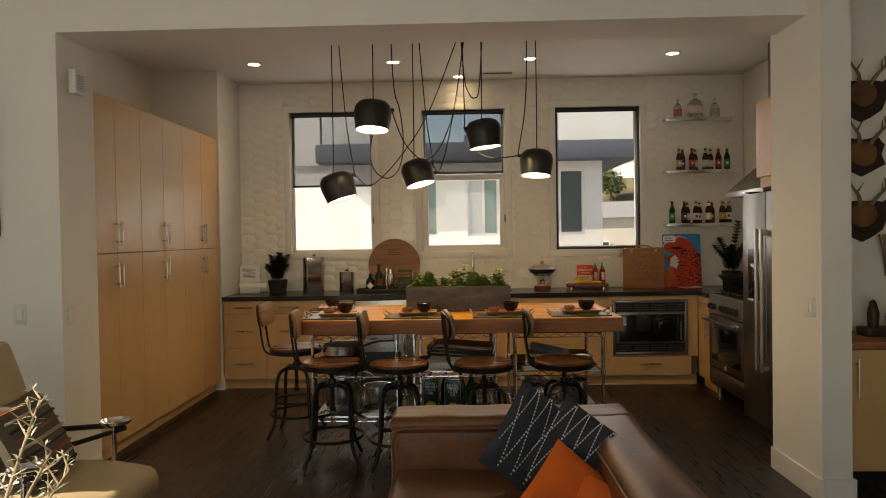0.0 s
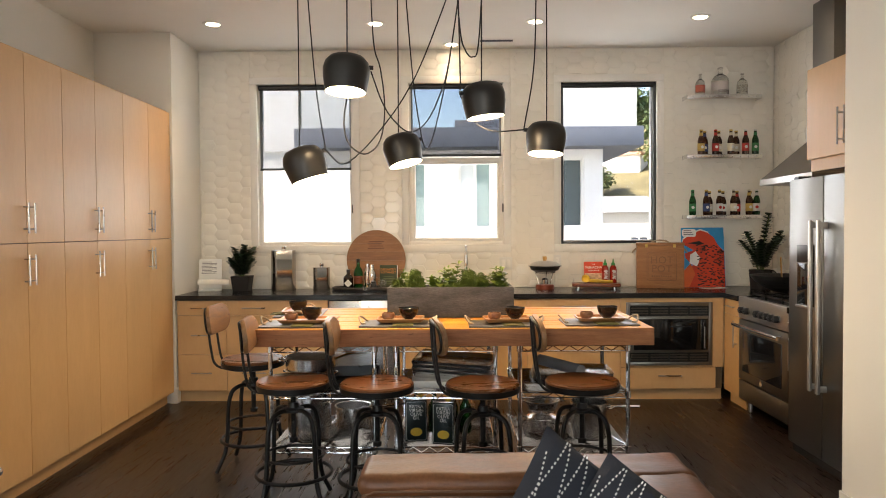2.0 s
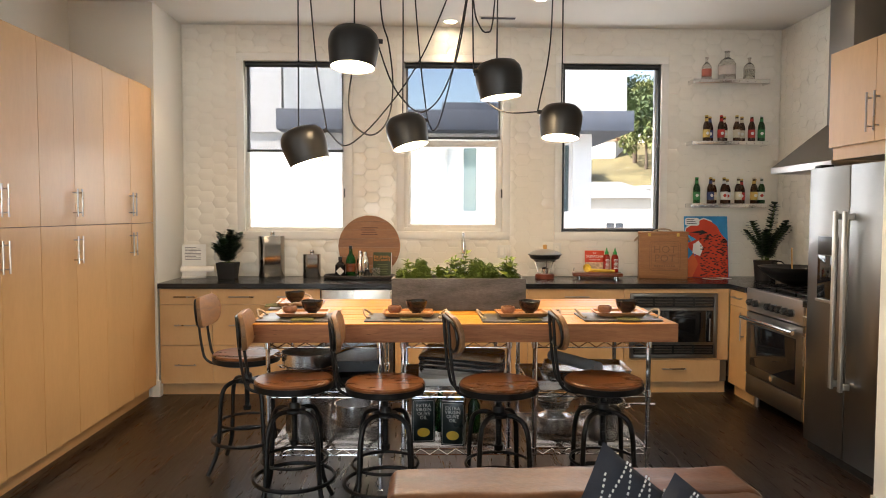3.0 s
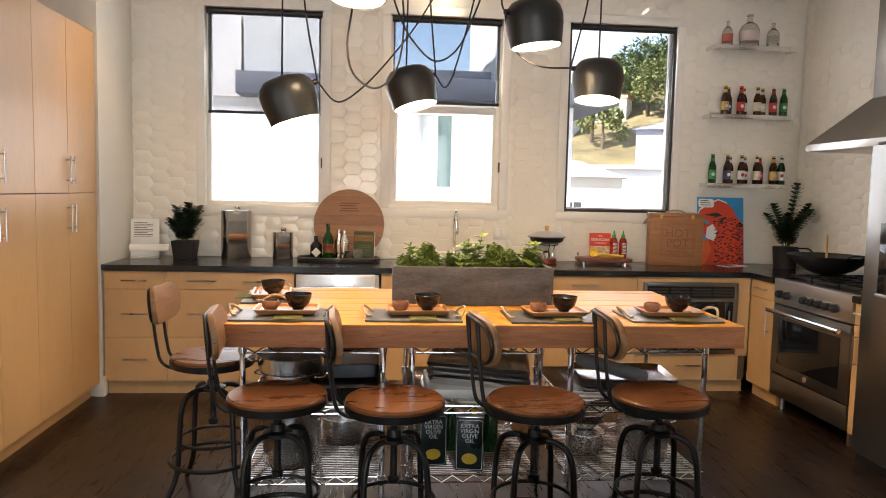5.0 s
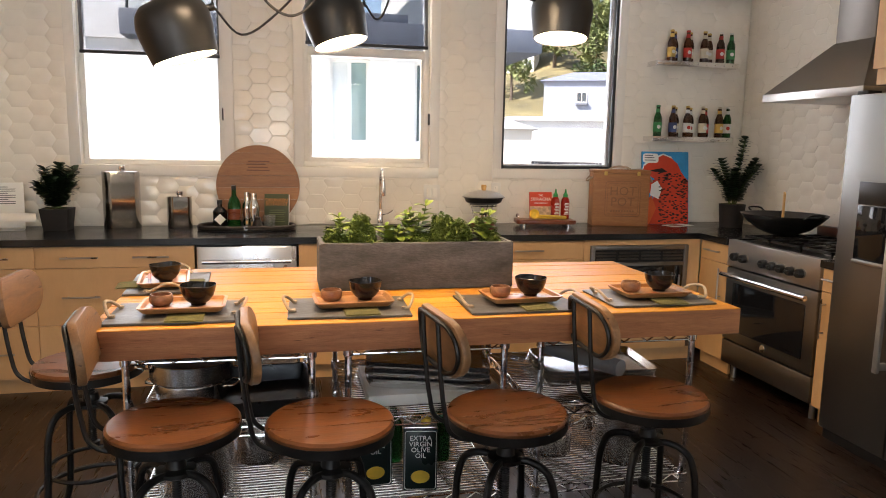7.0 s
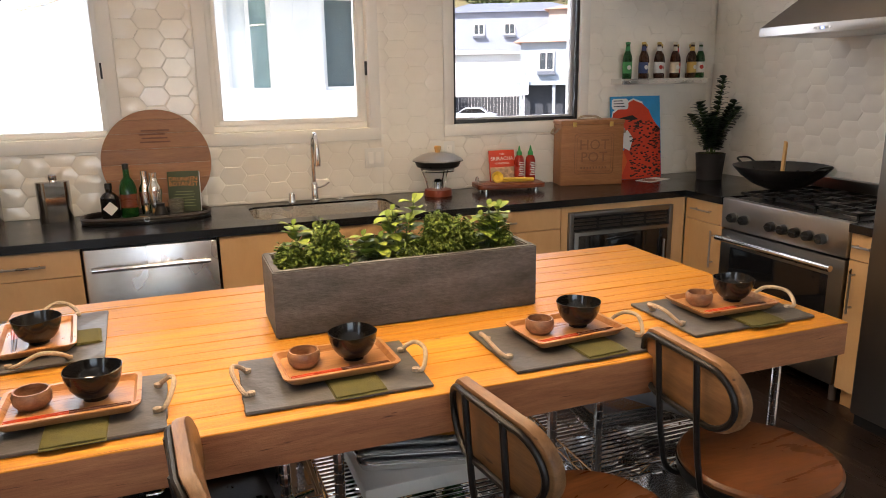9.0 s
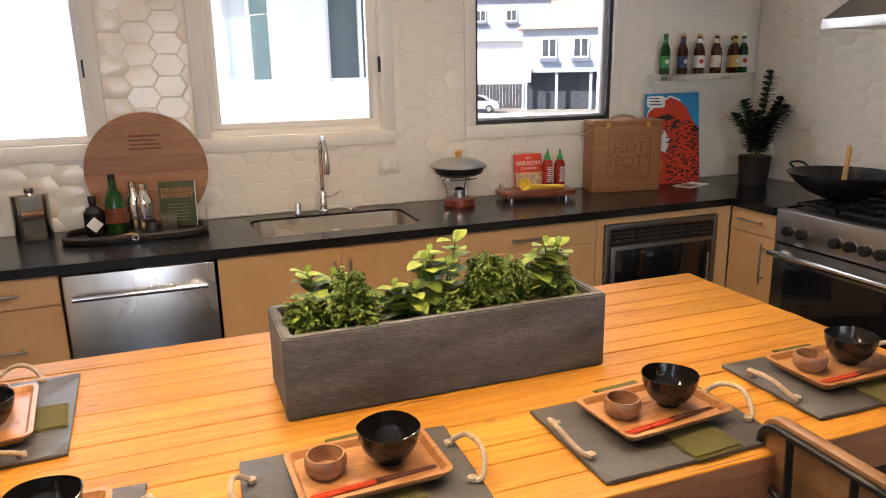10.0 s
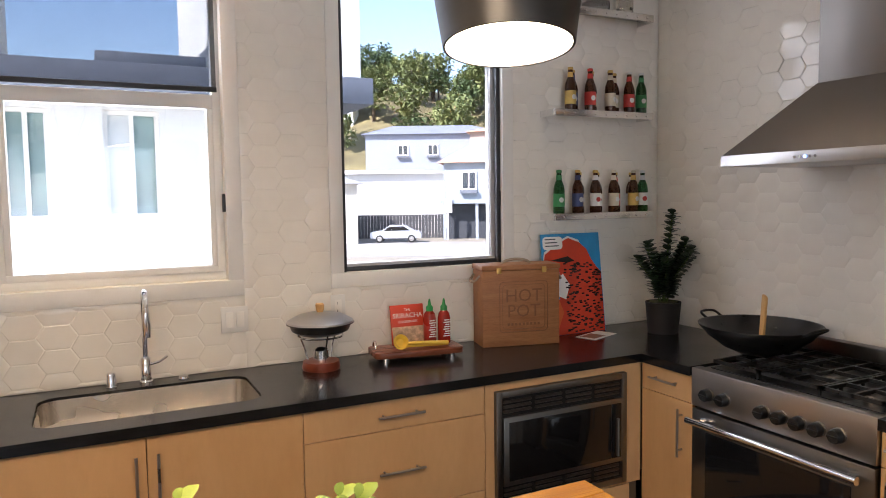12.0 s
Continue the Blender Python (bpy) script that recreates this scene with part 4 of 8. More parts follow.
def wire_rack(x0, x1):
    rk = thing("wire_rack", pose(0, 0, 0), "chrome wire shelving rack with three shelves under the table", "shelf rack", "wire racks under the table")
    for x in (x0, x1):
        for y in (RY_F, RY_B):
            bm = bmesh.new()
            prof = [(0, 0.03)]
            z = 0.03
            while z < 0.80:
                prof += [(0.0125, z), (0.0125, z + 0.022), (0.0115, z + 0.0225), (0.0115, z + 0.0245)]
                z += 0.0254
            lathe(bm, prof + [(0.0125, 0.824), (0, 0.824)], 10)
            p = part("post", bm, M_CHROME, rk, m=pose(x, y, 0))
            part("foot", turned([(0, 0.0), (0.016, 0.0), (0.016, 0.018), (0.007, 0.02), (0.007, 0.035), (0, 0.035)], 12), M_CHROME, p)
    for z in SHELF_Z:
        sh = part("shelf", tube([(x0, RY_F, z), (x1, RY_F, z), (x1, RY_B, z), (x0, RY_B, z)], 0.0042, 6, True), M_CHROME, rk, "chrome wire shelf with zigzag rim")
        part("lower_rim", tube([(x0, RY_F, z - 0.03), (x1, RY_F, z - 0.03), (x1, RY_B, z - 0.03), (x0, RY_B, z - 0.03)], 0.0042, 6, True), M_CHROME, sh)
        for y in (RY_F, RY_B):
            n = int((x1 - x0) / 0.045)
            zig = [(x0 + (x1 - x0) * i / n, y, z - (0.03 if i % 2 else 0.0)) for i in range(n + 1)]
            part("zigzag", tube(zig, 0.0034, 5), M_CHROME, sh)
        for x in (x0, x1):
            n = 16
            part("zigzag", tube([(x, RY_F + (RY_B - RY_F) * i / n, z - (0.03 if i % 2 else 0.0)) for i in range(n + 1)], 0.0034, 5), M_CHROME, sh)
        if z < 0.8:
            bm = bmesh.new()
            n = int((RY_B - RY_F) / 0.02)
            for i in range(1, n):
                y = RY_F + (RY_B - RY_F) * i / n
                sweep(bm, [(x0, y, z + 0.003), (x1, y, z + 0.003)], 0.0026, 5)
            for x in (x0 + (x1 - x0) / 3, x0 + 2 * (x1 - x0) / 3):
                sweep(bm, [(x, RY_F, z - 0.001), (x, RY_B, z - 0.001)], 0.003, 4)
            tagged(part("wire_grid", bm, M_CHROME, sh), kind="stuff")
    for x in (x0, x1):
        for y in (RY_F, RY_B):
            for z in SHELF_Z:
                part("collar", turned([(0.014, -0.034), (0.018, -0.03), (0.018, 0.004), (0.014, 0.006)], 12), M_CHROME, rk, m=pose(x, y, z))


for x0, x1 in ((-0.959, -0.376), (-0.254, 0.301), (0.439, 1.042)):
    wire_rack(x0, x1)

# ---- concrete planter with herbs ----
PLX0, PLX1, PLY0, PLY1, PLZ = -0.332, 0.440, 5.436, 5.668, 1.108
pl = thing("planter", pose(0, 0, TZ), "long grey cast concrete trough planter, stained at the base", "planter")
bm = bmesh.new()
t, h = 0.022, PLZ - TZ
o = [(PLX0, PLY0), (PLX1, PLY0), (PLX1, PLY1), (PLX0, PLY1)]
n = [(PLX0 + t, PLY0 + t), (PLX1 - t, PLY0 + t), (PLX1 - t, PLY1 - t), (PLX0 + t, PLY1 - t)]
vo = [bm.verts.new((x, y, 0.001)) for x, y in o]
vt = [bm.verts.new((x, y, h)) for x, y in o]
vi = [bm.verts.new((x, y, h)) for x, y in n]
vb = [bm.verts.new((x, y, h - 0.06)) for x, y in n]
for i in range(4):
    j = (i + 1) % 4
    bm.faces.new((vo[i], vo[j], vt[j], vt[i]))
    bm.faces.new((vt[i], vt[j], vi[j], vi[i]))
    bm.faces.new((vi[i], vi[j], vb[j], vb[i]))
bm.faces.new(vo[::-1])
bm.faces.new(vb)
bmesh.ops.bevel(bm, geom=[e for e in bm.edges], offset=0.0035, segments=2, affect="EDGES")
part("trough", bm, M_CONCRETE, pl)
random.seed(11)
bm = bmesh.new()
bmesh.ops.create_grid(bm, x_segments=60, y_segments=18, size=0.5)
for v in bm.verts:
    x = PLX0 + t + (v.co.x + 0.5) * (PLX1 - PLX0 - 2 * t)
    y = PLY0 + t + (v.co.y + 0.5) * (PLY1 - PLY0 - 2 * t)
    v.co = Vector((x, y, h - 0.022 + 0.018 * noise.noise(Vector((x * 14, y * 14, 0)))))
part("soil", bm, M_SOIL, pl, "mossy dark soil")


def leaf(bm, base, way, length, width, fold=0.25, droop=0.3):
    """One pointed leaf, bent along its rib."""
    way = Vector(way).normalized()
    side = way.cross(Vector((0, 0, 1)))
    side = side.normalized() if side.length > 1e-3 else Vector((1, 0, 0))
    nrm = side.cross(way)
    ps = []
    for t, wv in ((0.0, 0.12), (0.25, 0.82), (0.5, 1.0), (0.8, 0.68), (1.0, 0.0)):
        c = Vector(base) + way * (length * t) - Vector((0, 0, 1)) * (droop * length * t * t)
        ps.append((c, wv * width / 2))
    rows = []
    for c, hw in ps:
        if hw == 0:
            rows.append([bm.verts.new(c)])
        else:
            rows.append([bm.verts.new(c - side * hw + nrm * hw * fold), bm.verts.new(c), bm.verts.new(c + side * hw + nrm * hw * fold)])
    for a, b in zip(rows, rows[1:]):
        if len(b) == 3:
            bm.faces.new((a[0], a[1], b[1], b[0]))
            bm.faces.new((a[1], a[2], b[2], b[1]))
        else:
            bm.faces.new((a[0], a[1], b[0]))
            bm.faces.new((a[1], a[2], b[0]))


def herb_clump(cx, cy, r, hgt, count):
    """A dense, uneven mound of small curly leaves."""
    herb = thing("herb", pose(cx, cy, PLZ - 0.03), "bushy green parsley growing in the planter", "herb", "herbs in the planter")
    bm = bmesh.new()
    for i in range(count):
        a, u = random.uniform(0, 2 * math.pi), random.random() ** 0.6
        el = random.uniform(0.1, 1.45)
        lump = 0.78 + 0.35 * noise.noise(Vector((math.cos(a) * 2 + cx * 9, math.sin(a) * 2, el * 2)))
        q = Vector((math.cos(a) * math.cos(el) * r * u, math.sin(a) * math.cos(el) * r * u, math.sin(el) * hgt * (0.45 + 0.55 * u))) * lump
        d = Vector((math.cos(a + random.uniform(-0.9, 0.9)), math.sin(a + random.uniform(-0.9, 0.9)), random.uniform(-0.2, 0.9)))
        s = random.uniform(0.008, 0.014)
        leaf(bm, q, d, s, s * 1.0, 0.5, 0.4)
    tagged(part("foliage", bm, M_HERB, herb), kind="stuff")
    bm = bmesh.new()
    for i in range(10):
        a = random.uniform(0, 6.28)
        sweep(bm, [(0, 0, -0.01), (math.cos(a) * r * 0.4, math.sin(a) * r * 0.4, hgt * 0.7)], 0.0012, 4)
    tagged(part("stems", bm, M_STEM, herb), kind="stuff")


def basil(cx, cy, shoots):
    herb = thing("herb", pose(cx, cy, PLZ - 0.03), "pale green basil shoot with broad leaves", "herb", "herbs in the planter")
    lv, sb = bmesh.new(), bmesh.new()
    for dx, dy, top in shoots:
        base, tip = Vector((dx * 0.3, dy * 0.3, 0)), Vector((dx, dy, top))
        sweep(sb, [base, base.lerp(tip, 0.5) + Vector((0.004, 0, 0)), tip], 0.0022, 5)
        k = 0
        zt = 0.25
        while zt <= 1.0:
            c = base.lerp(tip, zt)
            for s in (0, 1):
                a = k * 1.6 + s * math.pi + random.uniform(-0.3, 0.3)
                size = (0.078 - 0.030 * zt) * random.uniform(0.8, 1.15)
                leaf(lv, c, (math.cos(a), math.sin(a), random.uniform(-0.1, 0.9)), size, size * 0.78, 0.22, random.uniform(0.1, 0.4))
            k += 1
            zt += 0.115
        leaf(lv, tip, (0.3, 0.2, 1), 0.03, 0.02)
    tagged(part("leaves", lv, M_BASIL, herb), kind="stuff")
    tagged(part("stems", sb, M_STEM, herb), kind="stuff")


PYC = (PLY0 + PLY1) / 2
for cx, cy, r, hg, n_ in ((-0.272, PYC - 0.02, 0.055, 0.09, 1300), (-0.165, PYC - 0.03, 0.088, 0.15, 3600), (-0.02, PYC + 0.02, 0.07, 0.08, 1000), (0.165, PYC - 0.025, 0.085, 0.15, 3600), (0.25, PYC + 0.01, 0.07, 0.12, 1700), (0.375, PYC, 0.055, 0.075, 900), (0.07, PYC - 0.05, 0.06, 0.065, 800)):
    herb_clump(cx, cy, r, hg, n_)
basil(-0.215, PYC + 0.055, ((-0.03, 0.0, 0.115), (0.03, 0.01, 0.10)))
basil(0.05, PYC, ((-0.035, 0.0, 0.13), (0.02, -0.02, 0.12), (0.055, 0.02, 0.17), (-0.01, 0.03, 0.14)))
basil(-0.045, PYC - 0.03, ((-0.02, 0.0, 0.085), (0.03, 0.0, 0.075)))
basil(0.34, PYC + 0.01, ((0.0, 0.0, 0.135), (0.025, -0.02, 0.135), (-0.02, 0.02, 0.10), (0.04, 0.03, 0.115)))

# ---- lamp cords: loops that hang between the lamps and the ceiling ----
CEIL = ZC - 0.012
cord([(-0.401, 5.23, CEIL), (-0.372, 5.15, 2.539), (-0.334, 5.15, 2.372), (-0.312, 5.15, 2.189), (-0.321, 5.16, 2.037), (-0.36, 5.17, 1.936), (-0.436, 5.18, 1.894), (-0.52, 5.18, 1.953), (-0.545, 5.17, 2.071), (-0.523, 5.17, 2.24)], 6)
cord([(-0.387, 5.15, 2.356), (-0.328, 5.15, 2.189), (-0.267, 5.16, 2.088), (-0.176, 5.18, 2.017), (-0.083, 5.21, 2.071), (-0.007, 5.25, 2.222), (0.054, 5.29, 2.439), HUB], 6)
cord([socket("d"), (-0.599, 5.435, 1.862), (-0.483, 5.435, 1.934), (-0.35, 5.425, 2.08), (-0.218, 5.415, 2.26), (-0.086, 5.395, 2.512), HUB], 6)
cord([(-0.821, 5.48, CEIL), (-0.758, 5.455, 2.35), socket("d")], 6)
cord([(-0.229, 5.65, CEIL), (-0.173, 5.615, 2.405), socket("c")], 6)
cord([socket("c"), (-0.089, 5.615, 1.971), (-0.037, 5.595, 2.086), (0.05, 5.515, 2.461), (0.124, 5.375, 2.918), HUB], 6)
cord([(0.105, 5.31, CEIL), (0.115, 5.29, 2.568), (0.119, 5.27, 2.314), socket("b")], 6)
cord([(0.086, 5.33, CEIL), (0.119, 5.29, 2.632), (0.148, 5.28, 2.505), (0.191, 5.28, 2.462), (0.227, 5.28, 2.547), (0.263, 5.29, CEIL)], 6)
cord([socket("b"), (0.162, 5.29, 2.144), (0.223, 5.31, 2.073), (0.327, 5.335, 2.038), socket("e")], 6)
cord([(0.587, 5.47, CEIL), (0.568, 5.445, 2.462), socket("e")], 6)

# ---- sink and taps ----
sink = thing("sink", pose(0, 0, 0), "undermount stainless steel sink basin", "sink")
bm = bmesh.new()
o1 = [((SX0 + SX1) / 2 + x, (SY0 + SY1) / 2 + y) for x, y in rounded(SX1 - SX0 - 0.006, SY1 - SY0 - 0.006, 0.068, 6)]
o2 = [((SX0 + SX1) / 2 + x, (SY0 + SY1) / 2 + y) for x, y in rounded(SX1 - SX0 - 0.03, SY1 - SY0 - 0.03, 0.06, 6)]
r1 = [bm.verts.new((x, y, 0.904)) for x, y in o1]
r2 = [bm.verts.new((x, y, 0.74)) for x, y in o2]
r3 = [bm.verts.new(((SX0 + SX1) / 2 + (x - (SX0 + SX1) / 2) * 0.93, (SY0 + SY1) / 2 + (y - (SY0 + SY1) / 2) * 0.88, 0.715)) for x, y in o2]
for a, b in ((r1, r2), (r2, r3)):
    for i in range(len(a)):
        j = (i + 1) % len(a)
        bm.faces.new((a[j], a[i], b[i], b[j]))
bm.faces.new(r3)
part("basin", bm, steel("sink_steel", (0.70, 0.66, 0.60), 0.27, (1, 1, 2), 0.0), sink)
for sx, sy in ((-1, -1), (-1, 1), (1, -1), (1, 1)):
    cx, cy = (SX0 if sx < 0 else SX1), (SY0 if sy < 0 else SY1)
    fan = [(cx, cy)] + [(cx - sx * 0.07 + sx * 0.07 * math.cos(t_), cy - sy * 0.07 + sy * 0.07 * math.sin(t_)) for t_ in [math.pi / 2 * k / 6 for k in range(7)]]
    part("cutout_corner", prism(fan, 0.8752, CT - 0.0002), M_STONE, sink, "rounded black stone corner of the cutout", smooth=False)
part("drain", turned([(0, 0.0), (0.035, 0.0), (0.042, 0.003), (0, 0.004)], 20), M_CHROME, sink, m=pose(0.21, 7.45, 0.716))

fa = thing("faucet", pose(0.198, 7.70, CT), "tall chrome pull-down kitchen faucet", "faucet")
part("base", turned([(0, 0), (0.027, 0.0), (0.027, 0.006), (0.022, 0.012), (0.021, 0.10), (0.014, 0.11), (0, 0.11)], 24), M_CHROME, fa)
part("neck", tube(spline([(0, 0, 0.10), (0, 0, 0.28), (0, -0.012, 0.345), (0, -0.05, 0.385), (0, -0.095, 0.385), (0, -0.13, 0.35), (0, -0.142, 0.31)], 6), 0.0115, 12), M_CHROME, fa)
part("spray_head", turned([(0, -0.10), (0.017, -0.10), (0.019, -0.06), (0.014, 0.0), (0, 0.0)], 18), M_CHROME, fa, m=pose(0, -0.142, 0.315))
part("lever", tube([(0.02, 0, 0.075), (0.055, -0.01, 0.085), (0.085, -0.012, 0.105)], 0.006, 8), M_CHROME, fa)
ds = thing("soap_dispenser", pose(0.065, 7.70, CT), "short chrome soap dispenser at the sink", "dispenser")
part("body", turned([(0, 0), (0.022, 0), (0.021, 0.004), (0.019, 0.05), (0.016, 0.056), (0, 0.057)], 20), M_CHROME, ds)
ag = thing("sink_button", pose(0.345, 7.70, CT), "low chrome disposal button at the sink", "button")
part("cap", turned([(0, 0), (0.022, 0), (0.020, 0.008), (0.010, 0.014), (0, 0.014)], 20), M_CHROME, ag)

# ---- outlets and switches ----
def plate(m, gangs, label, category="outlet", kind="switch"):
    p = thing("wall_plate", m, label, category)
    w = 0.072 + 0.046 * (gangs - 1)
    part("cover", box(-w / 2, -0.006, -0.058, w / 2, 0.0, 0.058, 0.003), M_PLASTIC, p)
    for g in range(gangs):
        x = (g - (gangs - 1) / 2) * 0.046
        part("rocker" if kind == "switch" else "socket_face", box(x - 0.0165, -0.010, -0.034, x + 0.0165, -0.005, 0.034, 0.002), M_TRIM, p)
        if kind != "switch":
            for z in (-0.018, 0.018):
                part("slot", box(x - 0.006, -0.0108, z - 0.005, x - 0.004, -0.0098, z + 0.005), M_INK, p)


plate(pose(0.573, YW - 0.012, 1.141), 2, "double white wall switch plate on the tiles", "switch")
plate(pose(1.053, YW - 0.012, 1.159), 1, "white power outlet on the tiles", "outlet", "outlet")
plate(pose(-1.98, YW - 0.012, 1.12), 1, "white power outlet beside the plant", "outlet", "outlet")
plate(pose(2.02, 4.205, 1.06, 0, 0, -90), 2, "double white light switch on the wall end", "switch")
plate(pose(-2.215, 4.30, 1.055, 0, 0, 90), 1, "single white light switch on the wall end", "switch")
plate(pose(-2.46, 4.22, 1.07), 1, "single white light switch by the armchair", "switch")
ch = thing("door_chime", pose(-2.215, 4.39, 2.43, 0, 0, 90), "white plastic chime box high on the wall", "chime")
part("case", box(-0.05, -0.045, -0.07, 0.05, 0.0, 0.07, 0.006), M_PLASTIC, ch)
for k in range(7):
    part("slit", box(-0.035, -0.047, -0.05 + k * 0.014, 0.035, -0.0445, -0.046 + k * 0.014), M_INK, ch)

# ---- wall shelves with bottles ----
SHX0, SHX1 = 2.215, 2.885
SHELVES = (1.575, 2.125, 2.665)     # upper faces
for z in SHELVES:
    s = thing("wall_shelf", pose(0, 0, 0), "short stainless steel wall shelf with riveted rim", "shelf", "steel wall shelves")
    part("board", box(SHX0, 7.60, z - 0.004, SHX1, YW - 0.012, z, 0.001), M_POTSTEEL, s)
    part("rim", box(SHX0, 7.597, z - 0.036, SHX1, 7.603, z + 0.001, 0.0015), M_POTSTEEL, s)
    part("end_rim", box(SHX0 - 0.004, 7.603, z - 0.036, SHX0, YW - 0.012, z + 0.001, 0.0015), M_POTSTEEL, s)
    part("end_rim", box(SHX1, 7.603, z - 0.036, SHX1 + 0.004, YW - 0.012, z + 0.001, 0.0015), M_POTSTEEL, s)
    for k in range(9):
        part("rivet", turned([(0, 0), (0.007, 0), (0.005, 0.003), (0, 0.004)], 10), M_CHROME, s, m=pose(SHX0 + 0.05 + k * 0.0715, 7.597, z - 0.018, 90, 0, 0))

LABELS = [plain("paper_label_%s" % n, c, 0.6) for n, c in (("cream", (0.62, 0.56, 0.42)), ("red", (0.45, 0.03, 0.02)), ("gold", (0.55, 0.38, 0.10)), ("white", (0.68, 0.68, 0.66)), ("navy", (0.03, 0.05, 0.14)), ("green", (0.03, 0.20, 0.06)))]


def beer_bottle(x, y, z, glass, lab, neck, colour, tall=0.235, text=""):
    b = thing("beer_bottle", pose(x, y, z, 0, 0, random.uniform(-20, 20)), "%s glass beer bottle with a paper label on the shelf" % colour, "bottle", "bottles on the wall shelves")
    k = tall / 0.235
    part("glass", turned([(0, 0), (0.029, 0.0), (0.0305, 0.006), (0.0305, 0.125 * k), (0.027, 0.148 * k), (0.0155, 0.178 * k), (0.0132, 0.205 * k), (0.0132, 0.222 * k), (0, 0.222 * k)], 20), glass, b)
    part("crown_cap", turned([(0.0145, 0.218 * k), (0.0155, 0.221 * k), (0.0145, 0.232 * k), (0, 0.235 * k)], 14), neck, b)
    bm = bmesh.new()
    lathe(bm, [(0.0309, 0.035 * k), (0.0311, 0.036 * k), (0.0311, 0.105 * k), (0.0309, 0.106 * k)], 20, close=False)
    lb = part("label", bm, lab, b)
    bm = bmesh.new()
    lathe(bm, [(0.0160, 0.178 * k), (0.0142, 0.205 * k)], 16, close=False)
    part("neck_label", bm, lab, b)
    em = LABELS[3] if lab is not LABELS[3] else LABELS[1]
    bm = bmesh.new()
    lathe(bm, [(0.0, 0.0), (0.014, 0.0), (0.013, 0.001), (0, 0.0012)], 14)
    part("emblem", bm, em, lb, m=pose(0, -0.0308, 0.072 * k, 90, 0, 0))


random.seed(3)
G, B = M_GREENGLASS, M_BROWNGLASS
for x, gl, la, cap in ((2.284, G, 5, 5), (2.409, B, 4, 2), (2.53, B, 3, 2), (2.659, B, 0, 0), (2.801, B, 2, 0), (2.87, G, 3, 3)):
    beer_bottle(x, 7.665, SHELVES[0], gl, LABELS[la], LABELS[cap], "green" if gl is G else "brown")
for x in (2.455, 2.58, 2.71, 2.83):
    beer_bottle(x, 7.715, SHELVES[0], B, LABELS[random.randrange(5)], LABELS[2], "brown", 0.225)
for x, gl, la, cap in ((2.36, B, 2, 2), (2.493, B, 1, 1), (2.632, B, 0, 2), (2.767, B, 1, 3), (2.855, G, 5, 3)):
    beer_bottle(x, 7.665, SHELVES[1], gl, LABELS[la], LABELS[cap], "green" if gl is G else "brown")
for x in (2.41, 2.54, 2.70):
    beer_bottle(x, 7.715, SHELVES[1], B, LABELS[random.randrange(5)], LABELS[2], "brown", 0.23)


def jug(x, r, h, colour, tag):
    b = thing("glass_bottle", pose(x, 7.67, SHELVES[2]), tag, "bottle", "clear bottles on the top shelf")
    part("glass", turned([(0, 0), (r * 0.95, 0), (r, 0.01), (r, h * 0.55), (r * 0.75, h * 0.68), (r * 0.3, h * 0.78), (r * 0.26, h * 0.95), (r * 0.34, h * 0.955), (r * 0.34, h), (0, h)], 22), M_CLEARGLASS, b)
    bm = bmesh.new()
    lathe(bm, [(r * 1.005, h * 0.18), (r * 1.01, h * 0.48)], 22, close=False)
    part("label", bm, colour, b)


jug(2.353, 0.042, 0.20, plain("faded_red_label", (0.45, 0.12, 0.08), 0.6), "clear glass bottle with a faded red label")
jug(2.535, 0.075, 0.255, plain("faded_white_label", (0.60, 0.52, 0.48), 0.6), "big clear glass jug with a pale label")
jug(2.735, 0.048, 0.20, M_CLEARGLASS, "clear glass bottle with moulded shoulders")

# ---- things on the back counter ----
# paper holder
ph = thing("paper_stand", pose(-2.14, 7.56, CT, 0, 0, 14), "white acrylic stand with a printed sheet and curled paper", "paper stand")
part("base", box(-0.10, -0.06, 0, 0.10, 0.06, 0.012, 0.003), M_PLASTIC, ph)
bm = box(-0.10, -0.003, 0, 0.10, 0.003, 0.285, 0.001, m=pose(0, 0.03, 0.008, -12, 0, 0))
sheet = part("sheet", bm, M_WHITE, ph)
for k in range(9):
    part("text_line", box(-0.075, -0.0045, 0.0, -0.075 + (0.13 if k % 3 else 0.09), -0.0032, 0.004, m=pose(0, 0.03, 0.008, -12, 0, 0) @ pose(0, 0, 0.255 - k * 0.013)), M_INK, sheet)
bm = bmesh.new()
pr = [(-0.055 - 0.045 * math.cos(a) , 0.06 + 0.045 * math.sin(a)) for a in [math.pi * k / 12 for k in range(13)]]
prf = pr + [(p[0] * 0.98 - 0.001, p[1] - 0.003) for p in pr[::-1]]
va = [bm.verts.new((-0.10, y, z + 0.005)) for y, z in prf]
vb2 = [bm.verts.new((0.17, y - 0.02, z + 0.002)) for y, z in prf]
for i in range(len(prf)):
    j = (i + 1) % len(prf)
    bm.faces.new((va[i], va[j], vb2[j], vb2[i]))
part("curled_page", bm, M_WHITE, ph)


